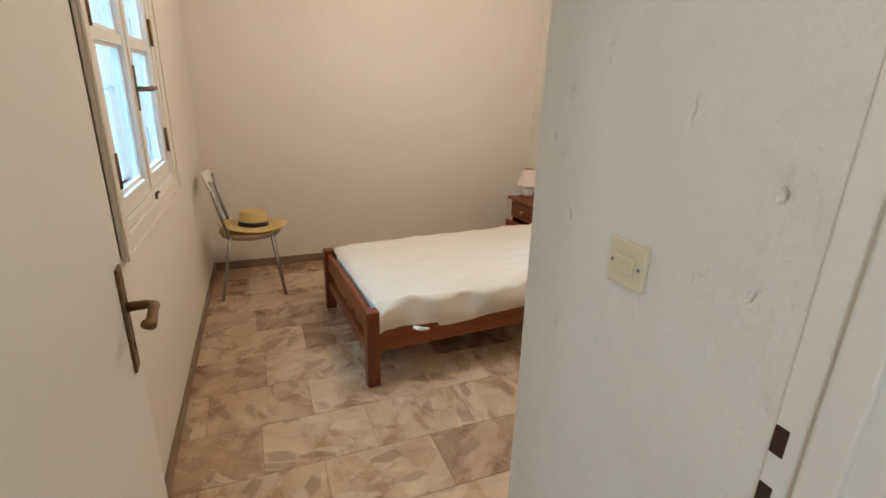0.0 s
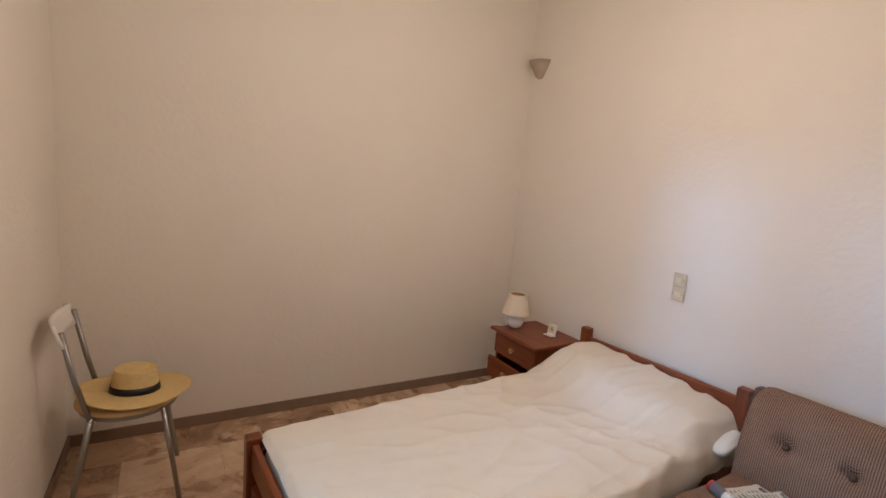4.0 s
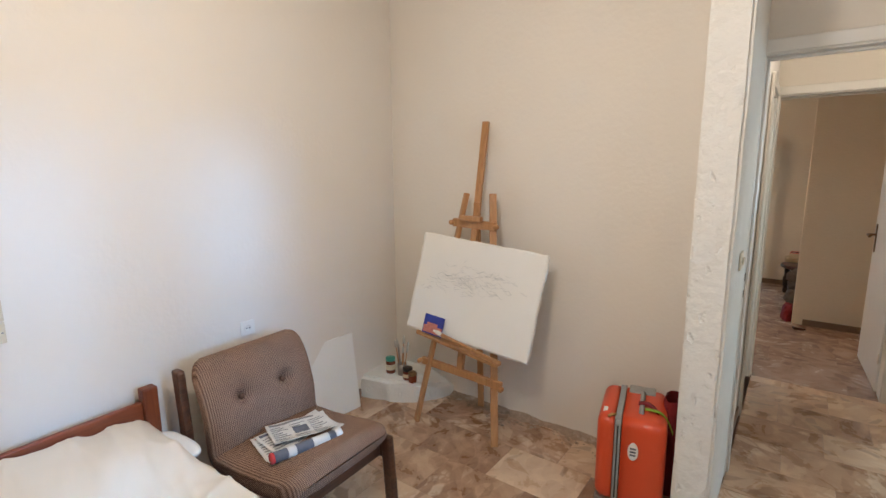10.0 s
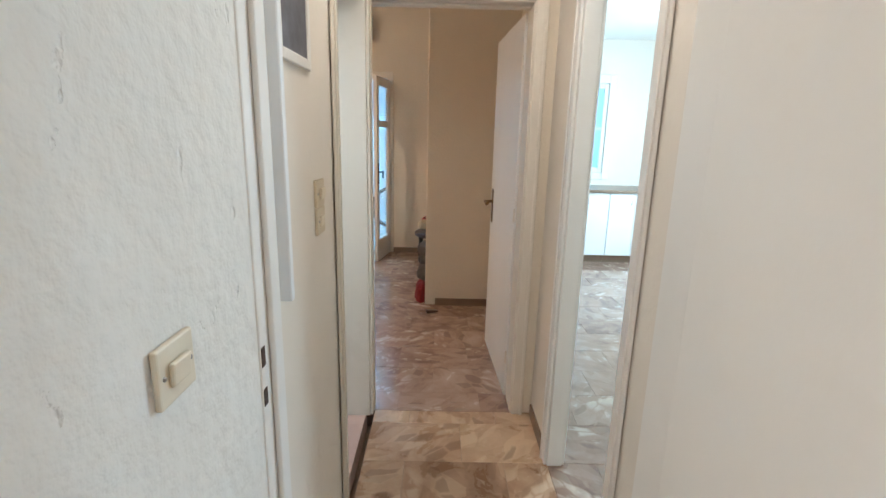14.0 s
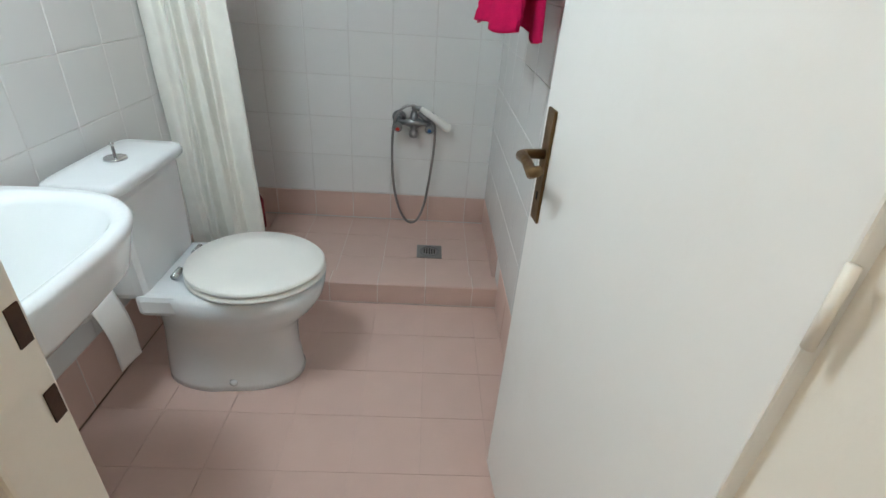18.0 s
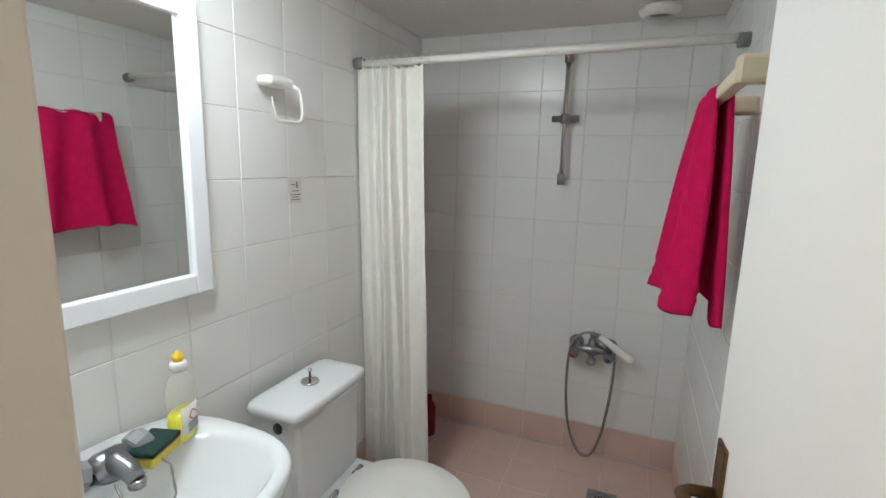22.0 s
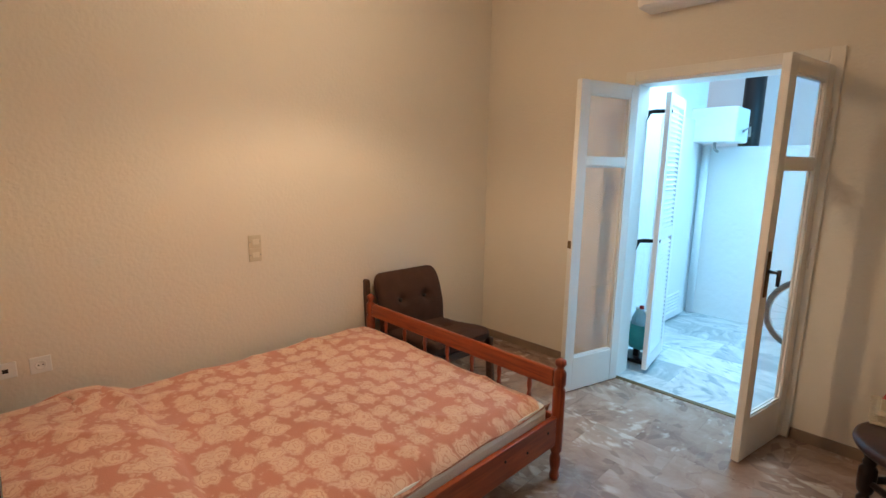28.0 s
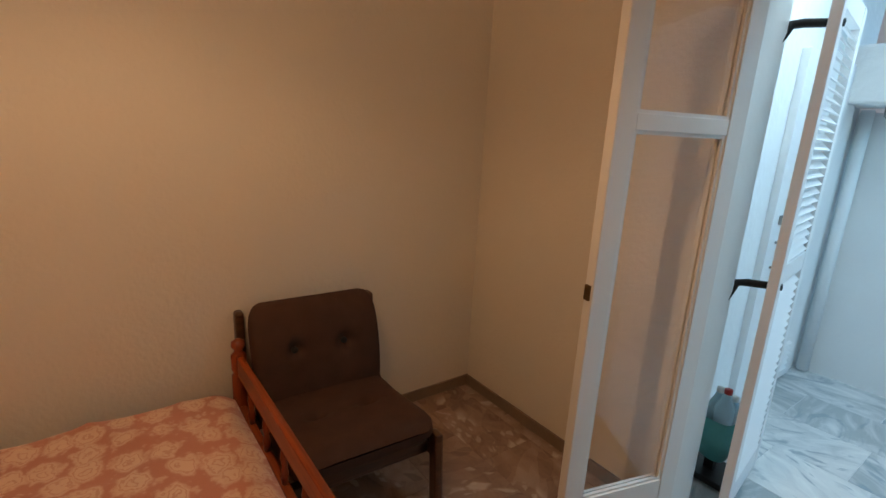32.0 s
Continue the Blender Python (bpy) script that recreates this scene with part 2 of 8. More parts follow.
def marble(name, dark, mid, pale, rough=0.28, vein=(0.75, 0.7, 0.62), lo=0.60, hi=0.70, vscale=5.0, amount=0.75):
    """Polished veined stone, each tile with its own offset, tone and turn."""
    m = bpy.data.materials.new(name)
    m.use_nodes = True
    nt = m.node_tree
    b = nt.nodes["Principled BSDF"]
    co = nt.nodes.new("ShaderNodeTexCoord")
    oi = nt.nodes.new("ShaderNodeObjectInfo")
    mul = nt.nodes.new("ShaderNodeMath")
    mul.operation = "MULTIPLY"
    mul.inputs[1].default_value = 37.0
    nt.links.new(oi.outputs["Random"], mul.inputs[0])
    rot = nt.nodes.new("ShaderNodeVectorRotate")
    rot.rotation_type = "Z_AXIS"
    nt.links.new(co.outputs["Object"], rot.inputs["Vector"])
    nt.links.new(mul.outputs[0], rot.inputs["Angle"])
    va = nt.nodes.new("ShaderNodeVectorMath")
    va.operation = "ADD"
    nt.links.new(rot.outputs[0], va.inputs[0])
    nt.links.new(mul.outputs[0], va.inputs[1])
    st = nt.nodes.new("ShaderNodeMapping")
    st.inputs["Scale"].default_value = (1.0, 2.3, 1.0)
    nt.links.new(va.outputs[0], st.inputs["Vector"])
    n1 = nt.nodes.new("ShaderNodeTexNoise")
    n1.inputs["Scale"].default_value = 3.2
    n1.inputs["Detail"].default_value = 9
    n1.inputs["Roughness"].default_value = 0.62
    n1.inputs["Distortion"].default_value = 1.4
    nt.links.new(st.outputs[0], n1.inputs["Vector"])
    ad = nt.nodes.new("ShaderNodeMath")
    ad.operation = "MULTIPLY_ADD"
    ad.inputs[1].default_value = 0.40
    nt.links.new(oi.outputs["Random"], ad.inputs[0])
    sb = nt.nodes.new("ShaderNodeMath")
    sb.operation = "SUBTRACT"
    sb.inputs[1].default_value = 0.20
    nt.links.new(n1.outputs["Fac"], sb.inputs[0])
    nt.links.new(sb.outputs[0], ad.inputs[2])
    cr = nt.nodes.new("ShaderNodeValToRGB")
    e = cr.color_ramp.elements
    e[0].position, e[0].color = 0.28, (*dark, 1)
    e[1].position, e[1].color = 0.74, (*pale, 1)
    k = e.new(0.5)
    k.color = (*mid, 1)
    nt.links.new(ad.outputs[0], cr.inputs["Fac"])
    n2 = nt.nodes.new("ShaderNodeTexNoise")
    n2.inputs["Scale"].default_value = vscale
    n2.inputs["Detail"].default_value = 5
    n2.inputs["Distortion"].default_value = 2.5
    nt.links.new(st.outputs[0], n2.inputs["Vector"])
    mr = nt.nodes.new("ShaderNodeMapRange")
    mr.inputs["From Min"].default_value, mr.inputs["From Max"].default_value = lo, hi
    mr.inputs["To Max"].default_value = amount
    nt.links.new(n2.outputs["Fac"], mr.inputs["Value"])
    mx = nt.nodes.new("ShaderNodeMix")
    mx.data_type = "RGBA"
    mx.inputs["B"].default_value = (*vein, 1)
    nt.links.new(cr.outputs["Color"], mx.inputs["A"])
    nt.links.new(mr.outputs[0], mx.inputs["Factor"])
    nt.links.new(mx.outputs["Result"], b.inputs["Base Color"])
    n3 = nt.nodes.new("ShaderNodeTexNoise")
    n3.inputs["Scale"].default_value = 9.0
    n3.inputs["Detail"].default_value = 6
    nt.links.new(va.outputs[0], n3.inputs["Vector"])
    m3 = nt.nodes.new("ShaderNodeMapRange")
    m3.inputs["To Min"].default_value, m3.inputs["To Max"].default_value = rough - 0.08, rough + 0.16
    nt.links.new(n3.outputs["Fac"], m3.inputs["Value"])
    nt.links.new(m3.outputs[0], b.inputs["Roughness"])
    bp = nt.nodes.new("ShaderNodeBump")
    bp.inputs["Strength"].default_value = 0.06
    bp.inputs["Distance"].default_value = 0.004
    nt.links.new(n3.outputs["Fac"], bp.inputs["Height"])
    nt.links.new(bp.outputs[0], b.inputs["Normal"])
    return m


def breccia(name, dark, mid, pale, rough, shard, tone):
    """Polished stone of broken angular fragments, each tile with its own offset, turn and tone."""
    m = bpy.data.materials.new(name)
    m.use_nodes = True
    nt = m.node_tree
    b = nt.nodes["Principled BSDF"]

    def node(kind, **vals):
        n = nt.nodes.new(kind)
        for k, v in vals.items():
            n.inputs[k].default_value = v
        return n

    def math_(op, a, c=None, d=None):
        n = nt.nodes.new("ShaderNodeMath")
        n.operation = op
        for i, v in enumerate((a, c, d)):
            if v is None:
                continue
            if isinstance(v, (int, float)):
                n.inputs[i].default_value = v
            else:
                nt.links.new(v, n.inputs[i])
        return n.outputs[0]

    def ranged(v, lo, hi, a=0.0, c=1.0):
        n = node("ShaderNodeMapRange", **{"From Min": lo, "From Max": hi, "To Min": a, "To Max": c})
        nt.links.new(v, n.inputs["Value"])
        return n.outputs[0]

    def blend(fac, a, colour):
        n = nt.nodes.new("ShaderNodeMix")
        n.data_type = "RGBA"
        nt.links.new(fac, n.inputs["Factor"])
        nt.links.new(a, n.inputs["A"])
        n.inputs["B"].default_value = (*colour, 1)
        return n.outputs["Result"]
    co, oi = nt.nodes.new("ShaderNodeTexCoord"), nt.nodes.new("ShaderNodeObjectInfo")
    rnd = oi.outputs["Random"]
    big = math_("MULTIPLY", rnd, 41.0)
    rot = nt.nodes.new("ShaderNodeVectorRotate")
    rot.rotation_type = "Z_AXIS"
    nt.links.new(co.outputs["Object"], rot.inputs["Vector"])
    nt.links.new(big, rot.inputs["Angle"])
    va = nt.nodes.new("ShaderNodeVectorMath")
    nt.links.new(rot.outputs[0], va.inputs[0])
    nt.links.new(big, va.inputs[1])
    wob = node("ShaderNodeTexNoise", Scale=7.0, Detail=4.0)
    nt.links.new(va.outputs[0], wob.inputs["Vector"])
    wp = nt.nodes.new("ShaderNodeVectorMath")
    wp.operation = "MULTIPLY_ADD"
    wp.inputs[1].default_value = (0.05, 0.05, 0.05)
    nt.links.new(wob.outputs["Color"], wp.inputs[0])
    nt.links.new(va.outputs[0], wp.inputs[2])

    def cells(scale, stretch):
        mp = node("ShaderNodeMapping", Scale=(1.0, stretch, 1.0))
        nt.links.new(wp.outputs[0], mp.inputs["Vector"])
        v1 = node("ShaderNodeTexVoronoi", Scale=scale)
        v2 = node("ShaderNodeTexVoronoi", Scale=scale)
        v2.feature = "DISTANCE_TO_EDGE"
        nt.links.new(mp.outputs[0], v1.inputs["Vector"])
        nt.links.new(mp.outputs[0], v2.inputs["Vector"])
        sp = nt.nodes.new("ShaderNodeSeparateColor")
        nt.links.new(v1.outputs["Color"], sp.inputs[0])
        return sp.outputs[0], sp.outputs[1], v2.outputs["Distance"]
    r1, _, _ = cells(6.0, 1.6)
    r2, g2, e2 = cells(9.0, 2.2)
    r3, g3, e3 = cells(24.0, 1.8)
    cloud = node("ShaderNodeTexNoise", Scale=5.0, Detail=8.0, Roughness=0.62, Distortion=0.7)
    nt.links.new(wp.outputs[0], cloud.inputs["Vector"])
    t = math_("MULTIPLY_ADD", r1, 0.14, math_("MULTIPLY_ADD", cloud.outputs["Fac"], 0.75, -0.02))
    t = math_("MULTIPLY_ADD", r2, 0.12, t)
    t = math_("MULTIPLY_ADD", rnd, tone, math_("SUBTRACT", t, tone / 2))
    cr = nt.nodes.new("ShaderNodeValToRGB")
    e = cr.color_ramp.elements
    e[0].position, e[0].color = 0.26, (*dark, 1)
    e[1].position, e[1].color = 0.76, (*pale, 1)
    e.new(0.5).color = (*mid, 1)
    nt.links.new(t, cr.inputs["Fac"])
    out = cr.outputs["Color"]
    where = node("ShaderNodeTexNoise", Scale=3.4, Detail=2.0)
    nt.links.new(va.outputs[0], where.inputs["Vector"])
    near = ranged(where.outputs["Fac"], 0.50, 0.60)
    for r, edge, cut, wide, amount in ((r2, e2, 0.76, 0.14, 0.62), (r3, e3, 0.82, 0.18, 0.48)):
        k = math_("MULTIPLY", ranged(r, cut, cut + 0.02), ranged(edge, 0.01, wide))
        k = math_("MULTIPLY", math_("MULTIPLY", k, near), amount)
        out = blend(k, out, shard)
    k = math_("MULTIPLY", ranged(g2, 0.86, 0.90), ranged(e2, 0.0, 0.12, 0.0, 0.5))
    out = blend(k, out, Vector(dark) * 0.72)
    nt.links.new(out, b.inputs["Base Color"])
    nt.links.new(ranged(cloud.outputs["Fac"], 0.2, 0.8, rough - 0.07, rough + 0.14), b.inputs["Roughness"])
    bp = node("ShaderNodeBump", Strength=0.05, Distance=0.004)
    nt.links.new(cloud.outputs["Fac"], bp.inputs["Height"])
    nt.links.new(bp.outputs[0], b.inputs["Normal"])
    return m


def floral(name, base, flower):
    """Woven bedspread with pale flower heads scattered over a coloured ground."""
    m = bpy.data.materials.new(name)
    m.use_nodes = True
    nt = m.node_tree
    b = nt.nodes["Principled BSDF"]
    b.inputs["Roughness"].default_value = 0.85
    b.inputs["Specular IOR Level"].default_value = 0.2
    b.inputs["Sheen Weight"].default_value = 0.3
    co = nt.nodes.new("ShaderNodeTexCoord")
    wa = nt.nodes.new("ShaderNodeTexNoise")
    wa.inputs["Scale"].default_value = 26.0
    wa.inputs["Detail"].default_value = 3
    nt.links.new(co.outputs["UV"], wa.inputs["Vector"])
    va = nt.nodes.new("ShaderNodeVectorMath")
    va.operation = "MULTIPLY_ADD"
    va.inputs[1].default_value = (0.075, 0.075, 0.075)
    nt.links.new(wa.outputs["Color"], va.inputs[0])
    nt.links.new(co.outputs["UV"], va.inputs[2])
    fac = None
    for sc, lo, hi in ((9.5, 0.54, 0.36), (22.0, 0.42, 0.24)):
        vo = nt.nodes.new("ShaderNodeTexVoronoi")
        vo.inputs["Scale"].default_value = sc
        vo.inputs["Randomness"].default_value = 0.55
        nt.links.new(va.outputs[0], vo.inputs["Vector"])
        mr = nt.nodes.new("ShaderNodeMapRange")
        mr.inputs["From Min"].default_value, mr.inputs["From Max"].default_value = lo, hi
        nt.links.new(vo.outputs["Distance"], mr.inputs["Value"])
        if fac is None:
            wv = nt.nodes.new("ShaderNodeMath")
            wv.operation = "MULTIPLY"
            wv.inputs[1].default_value = 34.0
            nt.links.new(vo.outputs["Distance"], wv.inputs[0])
            sn = nt.nodes.new("ShaderNodeMath")
            sn.operation = "SINE"
            nt.links.new(wv.outputs[0], sn.inputs[0])
            ab = nt.nodes.new("ShaderNodeMapRange")
            ab.inputs["From Min"].default_value, ab.inputs["From Max"].default_value = -1.0, -0.2
            ab.inputs["To Min"].default_value = 0.42
            nt.links.new(sn.outputs[0], ab.inputs["Value"])
            mm = nt.nodes.new("ShaderNodeMath")
            mm.operation = "MULTIPLY"
            nt.links.new(mr.outputs[0], mm.inputs[0])
            nt.links.new(ab.outputs[0], mm.inputs[1])
            fac = mm.outputs[0]
        else:
            sc2 = nt.nodes.new("ShaderNodeMath")
            sc2.operation = "MULTIPLY"
            sc2.inputs[1].default_value = 0.6
            nt.links.new(mr.outputs[0], sc2.inputs[0])
            mm = nt.nodes.new("ShaderNodeMath")
            mm.operation = "MAXIMUM"
            nt.links.new(fac, mm.inputs[0])
            nt.links.new(sc2.outputs[0], mm.inputs[1])
            fac = mm.outputs[0]
    n4 = nt.nodes.new("ShaderNodeTexNoise")
    n4.inputs["Scale"].default_value = 3.0
    n4.inputs["Detail"].default_value = 5
    nt.links.new(co.outputs["UV"], n4.inputs["Vector"])
    g = nt.nodes.new("ShaderNodeMix")
    g.data_type = "RGBA"
    g.inputs["A"].default_value = (*(Vector(base) * 0.85), 1)
    g.inputs["B"].default_value = (*(Vector(base) * 1.15), 1)
    nt.links.new(n4.outputs["Fac"], g.inputs["Factor"])
    mx = nt.nodes.new("ShaderNodeMix")
    mx.data_type = "RGBA"
    mx.inputs["B"].default_value = (*flower, 1)
    nt.links.new(g.outputs["Result"], mx.inputs["A"])
    nt.links.new(fac, mx.inputs["Factor"])
    nt.links.new(mx.outputs["Result"], b.inputs["Base Color"])
    n5 = nt.nodes.new("ShaderNodeTexNoise")
    n5.inputs["Scale"].default_value = 220.0
    nt.links.new(co.outputs["UV"], n5.inputs["Vector"])
    ad = nt.nodes.new("ShaderNodeMath")
    ad.operation = "MULTIPLY_ADD"
    ad.inputs[1].default_value = 0.4
    nt.links.new(n5.outputs["Fac"], ad.inputs[0])
    nt.links.new(fac, ad.inputs[2])
    bp = nt.nodes.new("ShaderNodeBump")
    bp.inputs["Strength"].default_value = 0.35
    bp.inputs["Distance"].default_value = 0.006
    nt.links.new(ad.outputs[0], bp.inputs["Height"])
    nt.links.new(bp.outputs[0], b.inputs["Normal"])
    return m


def weave(name, c1, c2, scale=150.0):
    """Coarse two-tone upholstery."""
    m = bpy.data.materials.new(name)
    m.use_nodes = True
    nt = m.node_tree
    b = nt.nodes["Principled BSDF"]
    b.inputs["Roughness"].default_value = 0.95
    b.inputs["Specular IOR Level"].default_value = 0.15
    co = nt.nodes.new("ShaderNodeTexCoord")
    vo = nt.nodes.new("ShaderNodeTexChecker")
    vo.inputs["Scale"].default_value = scale
    vo.inputs["Color1"].default_value = (*c1, 1)
    vo.inputs["Color2"].default_value = (*c2, 1)
    mp = nt.nodes.new("ShaderNodeMapping")
    mp.inputs["Rotation"].default_value = (0, 0, 0.78)
    nt.links.new(co.outputs["UV"], mp.inputs["Vector"])
    nt.links.new(mp.outputs[0], vo.inputs["Vector"])
    n1 = nt.nodes.new("ShaderNodeTexNoise")
    n1.inputs["Scale"].default_value = 6.0
    n1.inputs["Detail"].default_value = 6
    nt.links.new(co.outputs["UV"], n1.inputs["Vector"])
    hs = nt.nodes.new("ShaderNodeHueSaturation")
    mr = nt.nodes.new("ShaderNodeMapRange")
    mr.inputs["To Min"].default_value, mr.inputs["To Max"].default_value = 0.7, 1.3
    nt.links.new(n1.outputs["Fac"], mr.inputs["Value"])
    nt.links.new(mr.outputs[0], hs.inputs["Value"])
    nt.links.new(vo.outputs["Color"], hs.inputs["Color"])
    nt.links.new(hs.outputs[0], b.inputs["Base Color"])
    bp = nt.nodes.new("ShaderNodeBump")
    bp.inputs["Strength"].default_value = 0.5
    bp.inputs["Distance"].default_value = 0.003
    nt.links.new(vo.outputs["Fac"], bp.inputs["Height"])
    nt.links.new(bp.outputs[0], b.inputs["Normal"])
    return m


def glass_mat(name, color=(1, 1, 1), rough=0.0):
    m = bpy.data.materials.new(name)
    m.use_nodes = True
    b = m.node_tree.nodes["Principled BSDF"]
    b.inputs["Base Color"].default_value = (*color, 1)
    b.inputs["Roughness"].default_value = rough
    b.inputs["Transmission Weight"].default_value = 1.0
    b.inputs["IOR"].default_value = 1.45
    return m


PLASTER = mat("plaster_cream", (0.80, 0.745, 0.67), 0.9, var=0.03, scale=2.2, bump=0.17, bscale=40, spec=0.25, stain=0.10, stain_color=(0.62, 0.55, 0.46, 1), stain_scale=1.3)
PLASTER_B = mat("plaster_ochre", (0.78, 0.70, 0.585), 0.9, var=0.03, scale=2.2, bump=0.25, bscale=55, spec=0.25)
PLASTER_R = mat("plaster_rough_white", (0.79, 0.775, 0.735), 0.9, var=0.05, scale=5, bump=0.95, bscale=22, spec=0.25, pits=0.05)
CEIL = mat("ceiling_white", (0.82, 0.80, 0.76), 0.95, var=0.02, bump=0.1)
LIME = mat("limewash_white", (0.84, 0.86, 0.87), 0.95, var=0.03, scale=3, bump=0.5, bscale=18, spec=0.2, stain=0.12, stain_color=(0.6, 0.62, 0.6, 1))
PAINT = mat("white_gloss_paint", (0.82, 0.80, 0.765), 0.38, var=0.025, scale=4, bump=0.07, bscale=30, stain=0.10, stain_color=(0.6, 0.53, 0.42, 1), stain_scale=3.0)
PAINT_C = mat("cream_gloss_paint", (0.80, 0.745, 0.655), 0.4, var=0.03, scale=5, bump=0.08, bscale=35, stain=0.16, stain_color=(0.5, 0.4, 0.28, 1), stain_scale=5.0)
BRASS = mat("aged_brass", (0.20, 0.125, 0.06), 0.42, 0.85, var=0.4, scale=40, bump=0.15, bscale=120)
BRASS_B = mat("bright_brass", (0.52, 0.36, 0.14), 0.35, 0.9, var=0.25, scale=40, bump=0.1)
IVORY = mat("ivory_plastic", (0.64, 0.55, 0.40), 0.4, var=0.04, bump=0.02)
IVORY_L = mat("pale_ivory_plastic", (0.74, 0.66, 0.52), 0.4, var=0.04, bump=0.02)
IVORY_W = mat("white_plastic", (0.82, 0.80, 0.75), 0.35, var=0.03, bump=0.02)
DARK = mat("dark_hole", (0.02, 0.017, 0.015), 0.8, var=0.2, bump=0.0)
FLOOR = breccia("brown_marble", (0.28, 0.160, 0.096), (0.51, 0.335, 0.215), (0.69, 0.52, 0.36), 0.26, (0.70, 0.56, 0.42), 0.34)
FLOOR_B = breccia("rosy_brown_marble", (0.222, 0.134, 0.098), (0.36, 0.240, 0.182), (0.48, 0.362, 0.290), 0.17, (0.66, 0.56, 0.46), 0.16)
FLOOR_C = marble("blue_grey_marble", (0.36, 0.42, 0.44), (0.60, 0.63, 0.64), (0.76, 0.78, 0.77), 0.4, (0.24, 0.33, 0.38), 0.56, 0.66, 2.6, 0.8)
GROUT = mat("grout", (0.40, 0.29, 0.21), 0.9, var=0.2, scale=30)
SKIRT = mat("marble_skirting", (0.24, 0.165, 0.115), 0.35, var=0.25, scale=9, bump=0.05)
TILE_W = mat("white_wall_tile", (0.80, 0.795, 0.775), 0.26, var=0.015, scale=6, bump=0.012, bscale=14, obrand=0.015)
GROUT_F = mat("fine_stone_grout", (0.30, 0.215, 0.165), 0.7, var=0.25, scale=30)
GROUT_W = mat("wall_grout", (0.70, 0.68, 0.655), 0.9, var=0.12, scale=20)
TILE_P = mat("pink_tile", (0.67, 0.475, 0.405), 0.36, var=0.05, scale=9, bump=0.02, bscale=40, obrand=0.012, stain=0.12, stain_color=(0.62, 0.5, 0.44, 1), stain_scale=6)
GROUT_S = mat("scaled_pale_grout", (0.74, 0.63, 0.57), 0.9, var=0.2, scale=20)
GROUT_P = mat("pink_grout", (0.66, 0.49, 0.42), 0.9, var=0.12, scale=20)
CERAMIC = mat("white_ceramic", (0.76, 0.78, 0.785), 0.08, var=0.01, bump=0.0)
CHROME = mat("chrome", (0.62, 0.62, 0.62), 0.14, 1.0, var=0.05, bump=0.0)
STEEL_G = mat("grey_metal", (0.34, 0.33, 0.32), 0.35, 0.9, var=0.1, bump=0.03)
PINE = wood("stained_pine", (0.19, 0.043, 0.011), (0.31, 0.086, 0.022), 0.36, 0, 1.0, 0.8)
PINE_Y = wood("stained_pine_upright", (0.13, 0.028, 0.009), (0.24, 0.062, 0.018), 0.36, 2, 1.0, 0.5)
PINE_D = wood("stained_pine_cross", (0.155, 0.031, 0.009), (0.255, 0.062, 0.017), 0.36, 1, 1.0, 0.6)
CHERRY = wood("cherry_stain", (0.19, 0.029, 0.008), (0.40, 0.078, 0.018), 0.3, 1, 1.0, 0.5)
CHERRY_U = wood("cherry_stain_upright", (0.17, 0.025, 0.008), (0.36, 0.064, 0.016), 0.3, 2, 1.0, 0.2)
WALNUT = wood("dark_walnut", (0.045, 0.018, 0.010), (0.11, 0.045, 0.022), 0.35, 1, 1.2)
BEECH = wood("easel_beech", (0.36, 0.17, 0.065), (0.52, 0.28, 0.12), 0.45, 2, 1.0)
BLANKET = mat("cream_blanket", (0.78, 0.715, 0.62), 0.95, var=0.03, scale=14, bump=0.35, bscale=260, spec=0.15)
SHEET = mat("white_sheet", (0.82, 0.81, 0.78), 0.9, var=0.03, scale=20, bump=0.2, bscale=200, spec=0.2)
SPREAD = floral("floral_spread", (0.60, 0.250, 0.172), (0.78, 0.535, 0.395))
WEAVE_A = weave("brown_woven", (0.33, 0.21, 0.140), (0.115, 0.062, 0.042), 170.0)
VELVET = mat("dark_brown_velvet", (0.075, 0.036, 0.024), 0.9, var=0.3, scale=14, bump=0.2, bscale=180, spec=0.2)
CANVAS = mat("primed_canvas", (0.86, 0.84, 0.79), 0.9, var=0.02, scale=9, bump=0.2, bscale=240)
STRAW = mat("straw", (0.70, 0.50, 0.22), 0.75, var=0.15, scale=60, bump=0.5, bscale=150)
RED = mat("orange_red_shell", (0.66, 0.075, 0.022), 0.3, var=0.06, scale=9, bump=0.05, bscale=160)
TOWEL = mat("magenta_towel", (0.66, 0.012, 0.10), 0.97, var=0.2, scale=40, bump=0.8, bscale=300, spec=0.1)
CURTAIN = mat("cream_shower_curtain", (0.88, 0.865, 0.80), 0.6, var=0.08, scale=18, bump=0.45, bscale=32)
GLASS = glass_mat("window_glass")
MIRROR = mat("mirror_silver", (0.86, 0.88, 0.86), 0.02, 1.0, var=0.0, bump=0.0)
BLACK = mat("black_metal", (0.015, 0.015, 0.016), 0.45, 0.3, var=0.2, bump=0.05)

# ---- building helpers ----


def bm_box(bm, lo, hi, bevel=0.0):
    """A box between two corners, added to bm."""
    r = bmesh.ops.create_cube(bm, size=1.0)
    c = [(a + b) / 2 for a, b in zip(lo, hi)]
    s = [abs(b - a) for a, b in zip(lo, hi)]
    bmesh.ops.scale(bm, vec=s, verts=r["verts"])
    bmesh.ops.translate(bm, vec=c, verts=r["verts"])
    if bevel:
        es = list({e for v in r["verts"] for e in v.link_edges})
        bmesh.ops.bevel(bm, geom=es, offset=bevel, segments=2, affect="EDGES", profile=0.5)
    return r["verts"]


def box(lo, hi, bevel=0.0):
    bm = bmesh.new()
    bm_box(bm, lo, hi, bevel)
    return bm


